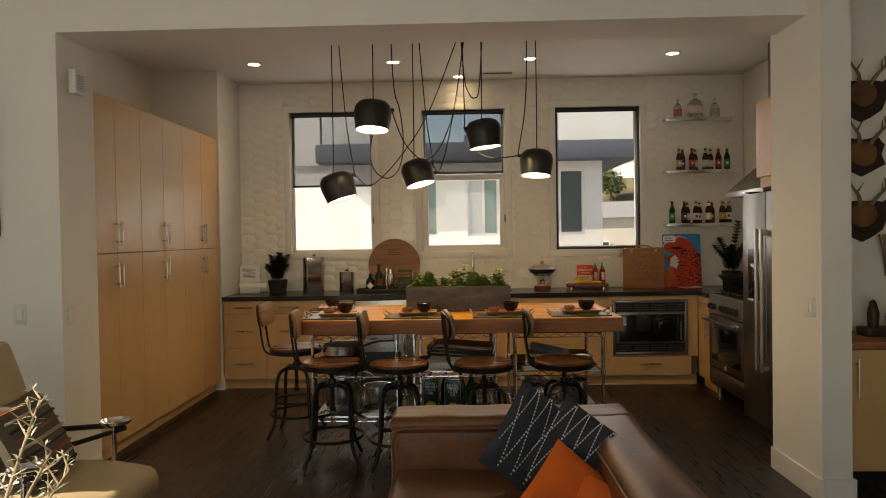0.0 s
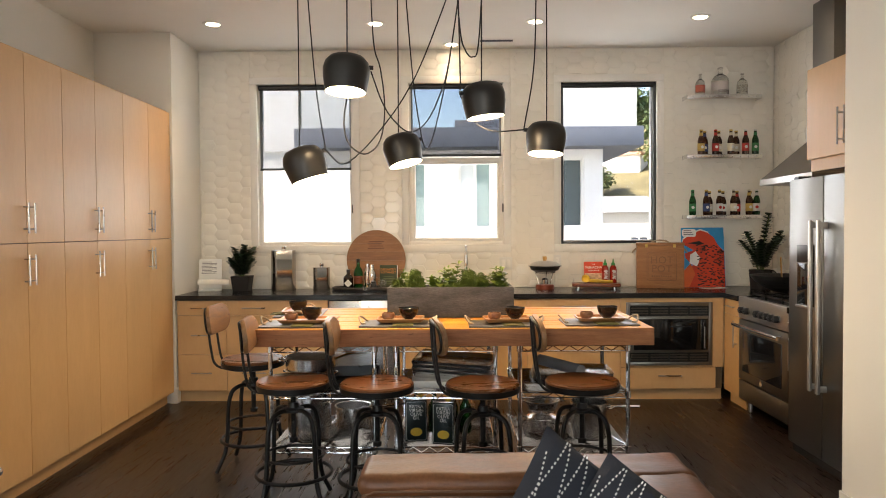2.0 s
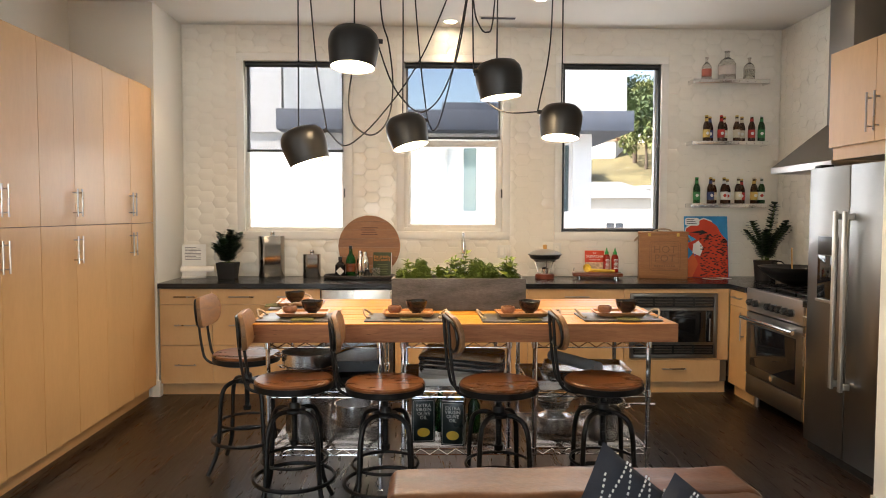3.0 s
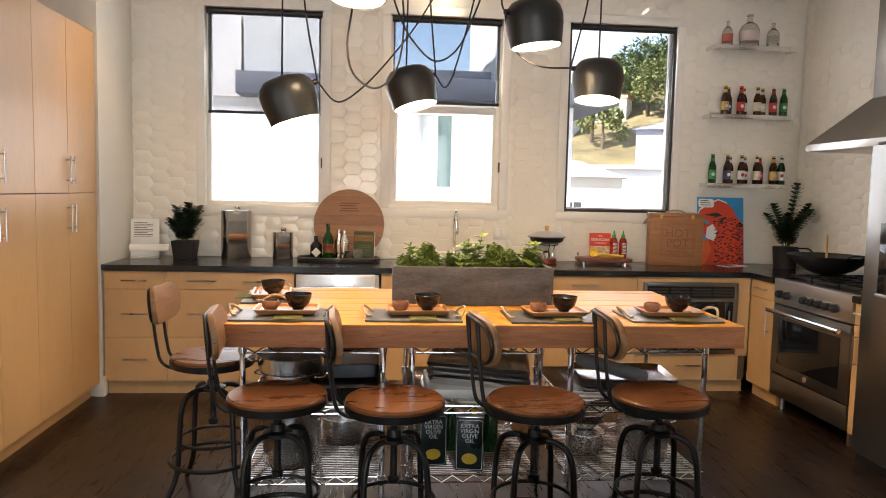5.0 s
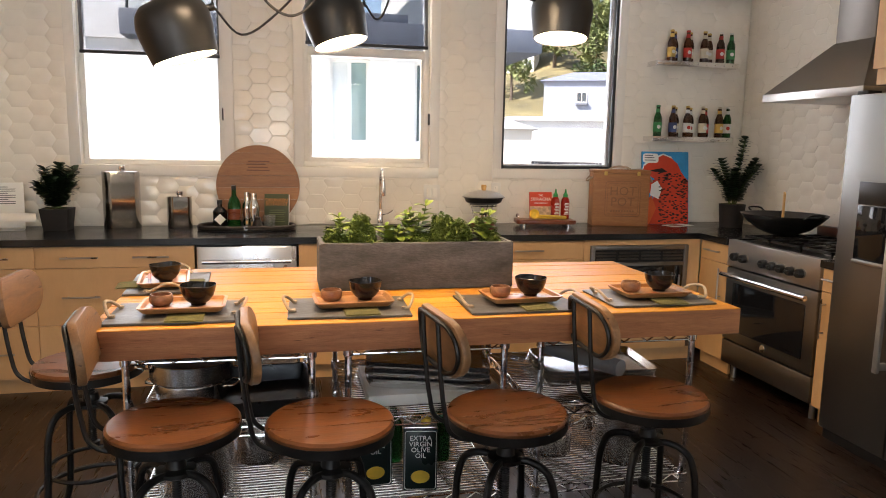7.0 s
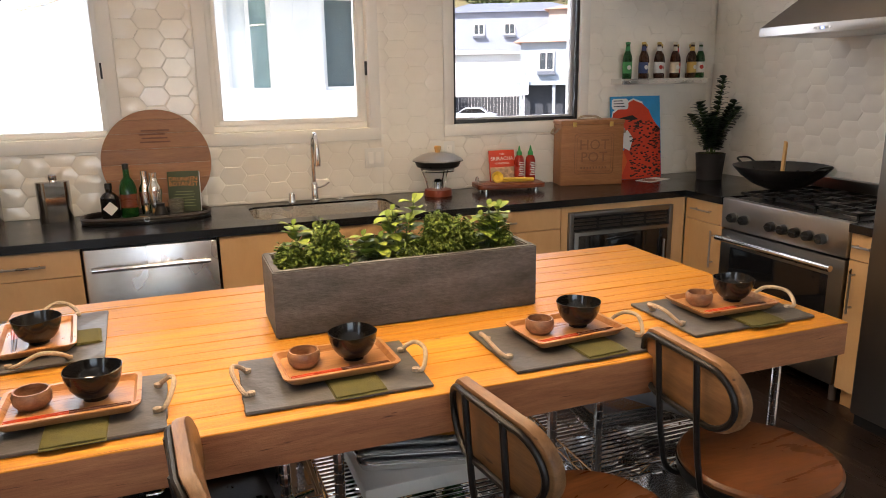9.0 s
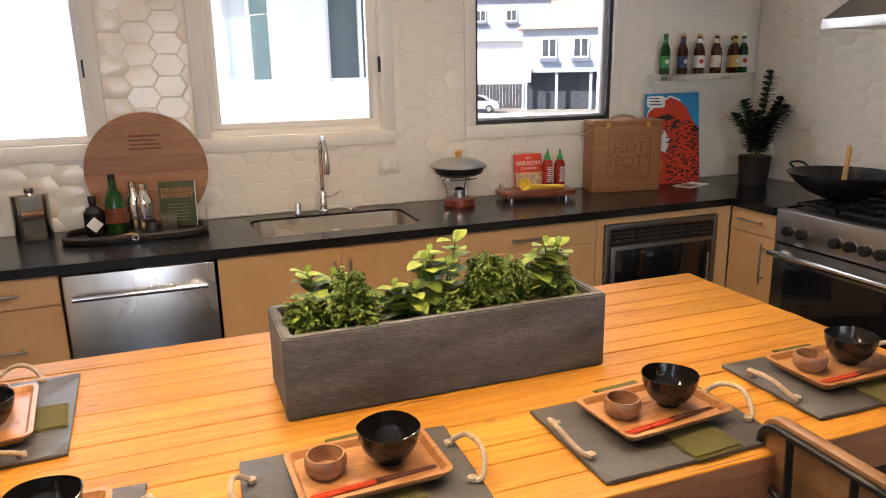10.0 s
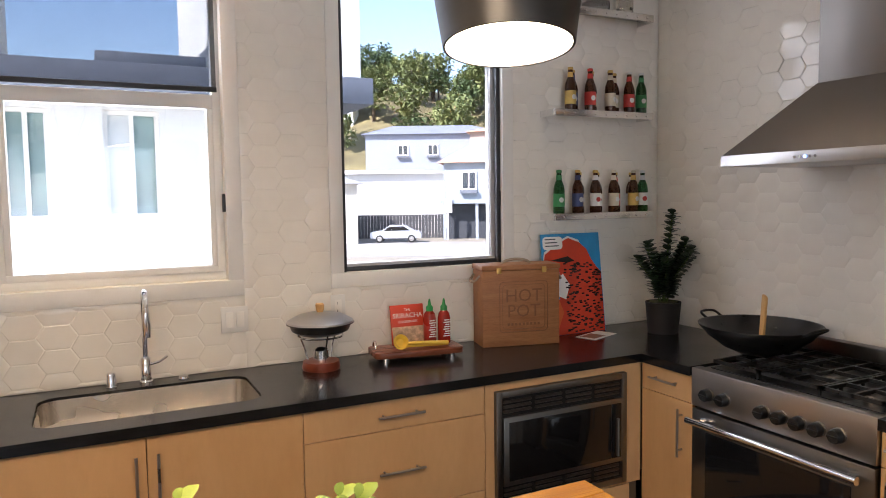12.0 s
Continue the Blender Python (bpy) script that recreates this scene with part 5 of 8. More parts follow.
def zz_plant(m, pot_r, pot_h, stems, tag, size=0.05, square=True):
    pl_ = thing("potted_plant", m, tag, "potted plant")
    if square:
        bm = prism([(x * pot_r * 2, y * pot_r * 2) for x, y in rounded(1, 1, 0.06, 3)], 0, pot_h)
        for v in bm.verts:
            k = 0.82 + 0.18 * v.co.z / pot_h
            v.co.x *= k
            v.co.y *= k
        part("pot", bm, M_POT, pl_)
    else:
        part("pot", turned([(0, 0), (pot_r * 0.85, 0), (pot_r, pot_h), (pot_r * 0.92, pot_h), (pot_r * 0.9, pot_h - 0.02), (0, pot_h - 0.02)], 28), M_POT, pl_)
    part("earth", turned([(0, pot_h + 0.001), (pot_r * 0.8, pot_h + 0.0005)], 20), M_SOIL, pl_)
    for dx, dy, hh in stems:
        pts = spline([(dx * 0.15, dy * 0.15, pot_h), (dx * 0.4, dy * 0.4, pot_h + hh * 0.5), (dx, dy, pot_h + hh)], 7)
        st = part("stem", tube(pts, 0.0035, 6), M_STEM, pl_)
        bm = bmesh.new()
        for i, p in enumerate(pts[2:]):
            for s in (-1, 1):
                a = math.atan2(dy, dx + 1e-4) + s * 1.3 + random.uniform(-0.3, 0.3)
                for rep in (0, 1, 2):
                    q = p + Vector((0, 0, rep * 0.009))
                    leaf(bm, q, (math.cos(a + rep), math.sin(a + rep), 0.1 + 0.35 * rep), size * random.uniform(0.9, 1.3), size * 0.95, 0.15, 0.15)
        leaf(bm, pts[-1], (dx, dy, 1), size, size * 0.45)
        tagged(part("leaves", bm, M_DARKLEAF, st), kind="stuff")


random.seed(21)
zz_plant(pose(-1.845, 7.56, CT), 0.085, 0.135, ((-0.06, 0.0, 0.22), (-0.03, -0.05, 0.16), (0.02, 0.03, 0.24), (0.07, 0.0, 0.19), (0.10, -0.02, 0.13), (-0.10, 0.01, 0.13), (0.03, -0.06, 0.15), (0.0, 0.05, 0.2), (0.09, 0.04, 0.22), (-0.07, -0.05, 0.1)), "glossy dark green bushy plant in a dark square pot", 0.055)
zz_plant(pose(2.80, 7.42, CT), 0.095, 0.17, ((0.08, 0.02, 0.46), (-0.12, 0.0, 0.30), (-0.15, 0.03, 0.22), (0.17, -0.03, 0.26), (0.10, -0.08, 0.24), (-0.05, -0.08, 0.2), (0.03, 0.05, 0.22), (0.19, 0.03, 0.3), (-0.02, -0.03, 0.16), (0.13, 0.05, 0.18)), "dark green zamioculcas plant in a black round pot", 0.05, False)


def hip_flask(x, y, w, h, d, turn, tag):
    f = thing("flask", pose(x, y, CT, 0, 0, turn), tag, "flask", "steel hip flasks")
    bm = prism(rounded(w, d, d * 0.48, 6), 0, h, 0.004)
    for v in bm.verts:
        v.co.y += 1.1 * (v.co.x ** 2) / w
    part("body", bm, M_FLASK, f)
    part("neck", turned([(0.02, h), (0.017, h + 0.006), (0.017, h + 0.012), (0, h + 0.012)], 16), M_CHROME, f)
    part("cap", turned([(0.02, h + 0.012), (0.021, h + 0.014), (0.021, h + 0.034), (0.017, h + 0.038), (0, h + 0.038)], 18), M_CHROME, f)


hip_flask(-1.47, 7.60, 0.225, 0.365, 0.09, 18, "very large polished steel hip flask on the counter")
hip_flask(-1.125, 7.60, 0.155, 0.205, 0.07, 14, "polished steel hip flask on the bar tray")

bt = thing("bar_tray", pose(-0.70, 7.50, CT), "oval black leather bar tray with a buckle", "tray")
ov = [(0.30 * math.copysign(abs(math.cos(a)) ** 0.6, math.cos(a)), 0.135 * math.copysign(abs(math.sin(a)) ** 0.7, math.sin(a))) for a in [2 * math.pi * k / 40 for k in range(40)]]
part("base", prism(ov, 0.0, 0.008), M_BLACK, bt)
part("rim", tube([(x, y, 0.025) for x, y in ov], 0.012, 8, True), plain("black_leather", (0.02, 0.014, 0.012), 0.45, relief=0.4), bt)
part("wall", tube([(x, y, 0.012) for x, y in ov], 0.011, 8, True), M_BLACK, bt)
part("buckle", tube(arc((0.0, -0.15, 0.025), 0.012, 0, 345, 23, "xz"), 0.002, 6, True), M_CHROME, bt)
TZ2 = CT + 0.009


def bottle(name, x, y, prof, glass, tag, lab=None, lz=(0.03, 0.09), cap=None, capz=0.0):
    b = thing(name, pose(x, y, TZ2), tag, "bottle")
    part("glass", turned(prof, 22), glass, b)
    if lab:
        r = max(p[0] for p in prof) + 0.0006
        bm = bmesh.new()
        lathe(bm, [(r, lz[0]), (r, lz[1])], 22, close=False)
        part("label", bm, lab, b)
    if cap:
        r = prof[-2][0]
        part("cap", turned([(r + 0.002, capz), (r + 0.002, capz + 0.028), (0, capz + 0.03)], 14), cap, b)
    return b


g = bottle("gin_bottle", -0.875, 7.56, [(0, 0), (0.042, 0), (0.045, 0.006), (0.045, 0.105), (0.03, 0.125), (0.015, 0.135), (0.015, 0.155), (0, 0.155)], M_BLACKGLASS, "squat black apothecary bottle with a white diamond label", None, cap=M_BLACK, capz=0.15)
part("diamond_label", prism([(0.0, 0.036), (0.036, 0), (0, -0.036), (-0.036, 0)], 0, 0.001, m=pose(0.004, -0.0462, 0.055, 90, 0, 0)), M_WHITE, g)
bottle("whisky_bottle", -0.785, 7.565, [(0, 0), (0.04, 0), (0.042, 0.006), (0.042, 0.15), (0.03, 0.185), (0.016, 0.205), (0.014, 0.26), (0, 0.26)], M_GREENGLASS, "tall green glass whisky bottle with a dark label", M_CEDAR, (0.05, 0.12), M_BLACK, 0.245)
bottle("cocktail_shaker", -0.66, 7.55, [(0, 0), (0.03, 0), (0.038, 0.13), (0.036, 0.15), (0.022, 0.175), (0.018, 0.20), (0, 0.20)], M_CHROME, "polished steel cocktail shaker", cap=M_CHROME, capz=0.195)
bottle("cocktail_shaker", -0.705, 7.60, [(0, 0), (0.028, 0), (0.034, 0.12), (0.032, 0.145), (0.02, 0.17), (0.016, 0.205), (0, 0.205)], M_CHROME, "second polished steel shaker behind", cap=M_CHROME, capz=0.20)
bk = thing("book", pose(-0.515, 7.59, TZ2, -8, 0, -8), "dark green book with orange lettering, propped upright", "book")
part("cover", box(-0.08, -0.012, 0, 0.08, 0.012, 0.215, 0.002), M_DULLGREEN, bk)
part("pages", box(-0.078, -0.009, 0.003, 0.0825, 0.009, 0.212), M_WHITE, bk)
M_ORANGEINK = plain("orange_ink", (0.60, 0.22, 0.05), 0.6)
lettering("DRUNKEN\nBOTANIST", 0.031, pose(0, -0.0126, 0.16, 90, 0, 0), M_ORANGEINK, bk)
bm = bmesh.new()
for k in range(6):
    bx(bm, -0.055 + 0.006 * (k % 3), -0.0135, 0.03 + k * 0.015, 0.055 - 0.008 * (k % 2), -0.0122, 0.034 + k * 0.015)
part("cover_ornament", bm, plain("pale_green_ink", (0.16, 0.19, 0.08), 0.6), bk)
gl = thing("tumbler", pose(-0.56, 7.49, TZ2), "clear glass whisky tumbler on the tray", "glass")
part("glass", turned([(0, 0), (0.034, 0), (0.04, 0.085), (0.038, 0.085), (0.032, 0.008), (0, 0.008)], 22), M_CLEARGLASS, gl)
st_ = thing("stopper_jar", pose(-0.635, 7.46, TZ2), "small black ribbed jar on the tray", "jar")
part("body", turned([(0, 0), (0.03, 0), (0.034, 0.02), (0.026, 0.05), (0.02, 0.06), (0.022, 0.075), (0, 0.08)], 20), M_BLACK, st_)
co = thing("coaster", pose(-0.74, 7.44, TZ2, 0, 0, 30), "pale wooden coaster on the tray", "coaster")
part("square", box(-0.05, -0.05, 0, 0.05, 0.05, 0.008, 0.002), M_BAMBOO, co)

# barrel lid board, leaning
bl = thing("barrel_lid", pose(-0.632, 7.675, CT, -5, 0, 0), "large round wooden barrel lid leaning on the tiles", "board")
random.seed(8)
zz = [-0.272, -0.17, -0.09, -0.01, 0.07, 0.15, 0.22, 0.272]
R = 0.272
for a, b in zip(zz, zz[1:]):
    out = []
    n_ = 14
    for k in range(n_ + 1):
        z = a + 0.0006 + (b - a - 0.0012) * k / n_
        out.append((math.sqrt(max(R * R - z * z, 0.0)) + 0.0005, z))
    for k in range(n_, -1, -1):
        z = a + 0.0006 + (b - a - 0.0012) * k / n_
        out.append((-math.sqrt(max(R * R - z * z, 0.0)) - 0.0005, z))
    part("stave", prism(out, 0.0, 0.028, 0.0, pose(0, 0, R, 90, 0, 0)), M_OAKBOARD, bl, smooth=False)
bm = bmesh.new()
for k in range(4):
    bx(bm, -0.075 + 0.01 * (k % 2), -0.0295, R + 0.10 + k * 0.02, 0.075 - 0.012 * (k % 3), -0.0281, R + 0.108 + k * 0.02)
part("branded_print", bm, plain("burnt_brand", (0.13, 0.05, 0.025), 0.8), bl)

# chafing dish on a burner
cd = thing("chafing_dish", pose(0.912, 7.56, CT), "small steel chafing dish on a red spirit burner", "chafing dish")
part("burner_base", turned([(0, 0), (0.082, 0), (0.085, 0.012), (0.080, 0.038), (0.05, 0.042), (0, 0.042)], 28), M_COPPER, cd)
part("fuel_cup", turned([(0, 0.04), (0.034, 0.04), (0.034, 0.085), (0.028, 0.092), (0.014, 0.10), (0, 0.10)], 20), M_CHROME, cd)
for k in range(3):
    a = radians(30 + 120 * k)
    part("leg", tube([(0.06 * math.cos(a), 0.06 * math.sin(a), 0.04), (0.075 * math.cos(a), 0.075 * math.sin(a), 0.10), (0.105 * math.cos(a), 0.105 * math.sin(a), 0.165)], 0.004, 8), M_CHROME, cd)
part("support_ring", tube(arc((0, 0, 0.150), 0.10, 0, 345, 23), 0.004, 6, True), M_CHROME, cd)
part("pan", turned([(0, 0.158), (0.09, 0.158), (0.125, 0.175), (0.138, 0.205), (0.150, 0.207), (0.150, 0.211), (0, 0.211)], 36), M_BLACK, cd)
part("lid", turned([(0.149, 0.211), (0.146, 0.218), (0.10, 0.243), (0.05, 0.254), (0, 0.257)], 36), M_STEEL, cd)
part("lid_knob", turned([(0, 0.256), (0.014, 0.256), (0.018, 0.27), (0.020, 0.288), (0.016, 0.295), (0, 0.296)], 16), M_BAMBOO, cd, "turned wooden knob")

# red board with sauce bottles
cb = thing("serving_board", pose(1.375, 7.56, CT, 0, 0, -8), "reddish carved wooden serving board with feet", "board")
part("board", prism(rounded(0.43, 0.19, 0.03, 4), 0.022, 0.05, 0.004), M_CEDAR, cb)
for x in (-0.16, 0.16):
    part("foot", turned([(0, 0), (0.014, 0), (0.014, 0.022), (0, 0.022)], 12), M_CHROME, cb, m=pose(x, -0.06, 0))
    part("foot", turned([(0, 0), (0.014, 0), (0.014, 0.022), (0, 0.022)], 12), M_CHROME, cb, m=pose(x, 0.06, 0))
part("handle", tube(arc((-0.20, 0, 0.062), 0.03, 0, 180, 10, "yz"), 0.005, 8), M_CHROME, cb)
BZ = CT + 0.051
bkr = thing("cookbook", pose(1.37, 7.625, BZ, -10, 0, -2), "small red cookbook with white title standing upright", "book")
part("cover", box(-0.085, -0.008, 0, 0.085, 0.008, 0.19, 0.002), M_RED, bkr)
part("picture", box(-0.083, -0.0095, 0.003, 0.083, -0.0082, 0.085), plain("cover_picture", (0.60, 0.42, 0.28), 0.5, var=0.5, scale=25), bkr)
lettering("THE", 0.018, pose(0, -0.0086, 0.165, 90, 0, 0), M_WHITE, bkr)
lettering("SRIRACHA", 0.033, pose(0, -0.0086, 0.137, 90, 0, 0), M_WHITE, bkr)
lettering("COOKBOOK", 0.017, pose(0, -0.0086, 0.108, 90, 0, 0), M_WHITE, bkr)
for x, y in ((1.465, 7.59), (1.535, 7.575)):
    b = thing("sauce_bottle", pose(x, y, BZ), "red chili sauce bottle with a green pointed cap", "bottle", "chili sauce bottles")
    part("bottle", turned([(0, 0), (0.029, 0), (0.031, 0.005), (0.031, 0.12), (0.026, 0.145), (0.014, 0.16), (0, 0.16)], 20), M_SAUCE, b)
    part("cap", turned([(0.017, 0.158), (0.017, 0.178), (0.009, 0.186), (0.004, 0.215), (0, 0.217)], 14), M_GREENCAP, b)
    bm = bmesh.new()
    for k in range(8):
        bx(bm, -0.018 + 0.004 * (k % 3), -0.0325, 0.035 + k * 0.011, 0.018 - 0.004 * (k % 2), -0.0305, 0.040 + k * 0.011)
    part("print", bm, M_WHITE, b)
cz = thing("citrus_press", pose(1.36, 7.50, BZ, 0, 0, -6), "yellow hand citrus press lying on the board", "citrus press")
part("cup", turned([(0, 0.0), (0.02, 0.003), (0.034, 0.018), (0.036, 0.03), (0.032, 0.03), (0.018, 0.01), (0, 0.007)], 22), M_YELLOW, cz, m=pose(-0.09, 0, 0.036, 70, 0, 0))
part("handle", tube([(-0.06, 0, 0.03), (0.02, 0.0, 0.028), (0.15, 0, 0.018)], [0.008, 0.009, 0.011], 10), M_YELLOW, cz)
part("lower_handle", tube([(-0.06, 0.01, 0.016), (0.02, 0.012, 0.014), (0.15, 0.014, 0.012)], [0.006, 0.007, 0.009], 10), M_YELLOW, cz)

# wooden box
hb = thing("wooden_box", pose(1.965, 7.60, CT, 0, 0, -13), "tan wooden carrying box with stamped lettering and rope handles", "box")
part("body", box(-0.205, -0.085, 0, 0.205, 0.085, 0.385, 0.004), M_CARD, hb)
part("lid", box(-0.209, -0.089, 0.386, 0.209, 0.089, 0.412, 0.004), M_CARD, hb)
lettering("HOT\nPOT", 0.092, pose(0.012, -0.0858, 0.215, 90, 0, 0), M_CARDDARK, hb)
bm = bmesh.new()
o_ = [(x + 0.012, z + 0.20) for x, z in rounded(0.255, 0.255, 0.02, 4)]
sweep(bm, [(x, -0.0856, z) for x, z in o_], 0.0025, 4, True)
o_ = [(x + 0.012, z + 0.20) for x, z in rounded(0.225, 0.225, 0.02, 4)]
sweep(bm, [(x, -0.0856, z) for x, z in o_], 0.0015, 4, True)
part("stamped_border", bm, M_CARDDARK, hb)
bm = bmesh.new()
for k in range(9):
    bx(bm, -0.075 + k * 0.02, -0.0865, 0.105, -0.075 + k * 0.02 + 0.011, -0.0852, 0.118)
part("small_print", bm, M_CARDDARK, hb)
part("rope_handle", tube(spline([(-0.08, 0, 0.412), (-0.05, 0.0, 0.428), (0.0, 0.0, 0.434), (0.05, 0, 0.428), (0.08, 0, 0.412)], 5), 0.007, 8), M_ROPE, hb)
for s in (-1, 1):
    part("side_rope", tube(spline([(s * 0.209, -0.05, 0.36), (s * 0.235, -0.03, 0.33), (s * 0.238, 0.03, 0.33), (s * 0.209, 0.05, 0.36)], 5), 0.006, 8), M_ROPE, hb)
    part("latch", box(s * 0.12 - 0.012, -0.093, 0.37, s * 0.12 + 0.012, -0.086, 0.40, 0.002), M_GOLD, hb)

# poster: plain shapes in its colours
ps = thing("poster", pose(2.385, 7.64, CT, -7, 0, 0), "blue poster with a large red beast shape, unframed", "poster")
part("panel", box(-0.195, -0.006, 0, 0.195, 0.006, 0.55, 0.001), M_BLUE, ps)
FP = pose(0, -0.0065, 0, 90, 0, 0)
rng = random.Random(4)
body = [(-0.175, 0.0), (-0.185, 0.04), (-0.12, 0.06), (-0.16, 0.12), (-0.10, 0.20), (-0.165, 0.27), (-0.17, 0.31), (-0.09, 0.34), (-0.19, 0.40), (-0.18, 0.44), (-0.10, 0.49), (-0.02, 0.525), (0.05, 0.50), (0.10, 0.46), (0.13, 0.40), (0.16, 0.36), (0.19, 0.33), (0.19, 0.0)]
halo = [(x * 1.02, y + 0.012) for x, y in body[8:13]] + [(0.07, 0.47), (0.02, 0.42), (-0.09, 0.36)]
part("white_halo", prism(halo, 0.0004, 0.0008, m=FP), M_WHITE, ps, smooth=False)
part("red_shape", prism(body, 0.0009, 0.0014, m=FP), M_RED, ps, smooth=False)
part("orange_ground", prism([(-0.195, 0.0), (-0.195, 0.14), (-0.12, 0.22), (-0.08, 0.12), (-0.14, 0.0)], 0.0015, 0.0019, m=FP), plain("orange_print", (0.70, 0.13, 0.03), 0.5), ps, smooth=False)
part("white_patch", prism([(-0.13, 0.22), (-0.06, 0.19), (-0.03, 0.27), (-0.07, 0.33), (-0.12, 0.30)], 0.0015, 0.0019, m=FP), M_WHITE, ps, smooth=False)
part("dark_shape", prism([(-0.15, 0.405), (-0.03, 0.425), (0.01, 0.40), (-0.03, 0.39)], 0.0020, 0.0024, m=FP), M_BLACK, ps, smooth=False)
bm = bmesh.new()
for k in range(210):
    x, y = rng.uniform(-0.06, 0.183), rng.uniform(0.01, 0.40)
    y = min(y, 0.46 - 0.75 * abs(x))
    bx(bm, x - 0.009, -0.0092, y - 0.004, x + 0.009, -0.0089, y + 0.004)
tagged(part("scale_pattern", bm, M_BLACK, ps, smooth=False), kind="stuff")
part("speech_bubble", prism([(x - 0.125, y + 0.50) for x, y in rounded(0.13, 0.07, 0.02, 3)], 0.0020, 0.0024, m=FP), M_WHITE, ps, smooth=False)
bm = bmesh.new()
for k in range(3):
    bx(bm, -0.175, -0.0094, 0.482 + k * 0.018, -0.085 - 0.01 * k, -0.0090, 0.488 + k * 0.018)
part("writing", bm, M_INK, ps, smooth=False)
pcd = thing("postcard", pose(2.43, 7.53, CT, 0, 0, 20), "small printed card lying flat on the counter", "card")
part("card", box(-0.11, -0.06, 0.0005, 0.11, 0.06, 0.003), M_WHITE, pcd)
part("print", box(-0.09, -0.045, 0.0031, 0.02, 0.045, 0.0036), plain("brown_print", (0.25, 0.10, 0.05), 0.5, var=0.5, scale=40), pcd)

# wok on the range
wk = thing("wok", pose(2.68, 6.70, 0.947), "large black wok with a wooden paddle on the range", "wok")
part("bowl", turned([(0, 0.0), (0.08, 0.006), (0.16, 0.04), (0.22, 0.09), (0.255, 0.135), (0.262, 0.137), (0.258, 0.130), (0.215, 0.082), (0.155, 0.045), (0.08, 0.014), (0, 0.01)], 48), M_BLACK, wk)
for s in (1, -1):
    part("loop_handle", tube(spline([(-0.05, s * 0.25, 0.128), (-0.04, s * 0.30, 0.155), (0.04, s * 0.30, 0.155), (0.05, s * 0.25, 0.128)], 6), 0.006, 8), M_IRON, wk)
pd = thing("paddle", pose(2.64, 6.66, 0.962, 10, -8, 0), "pale bamboo paddle standing in the wok", "paddle")
part("blade", prism(rounded(0.045, 0.27, 0.01, 3), -0.005, 0.005, 0.002, pose(0, 0, 0.14, 90, 0, 60)), M_BAMBOO, pd)

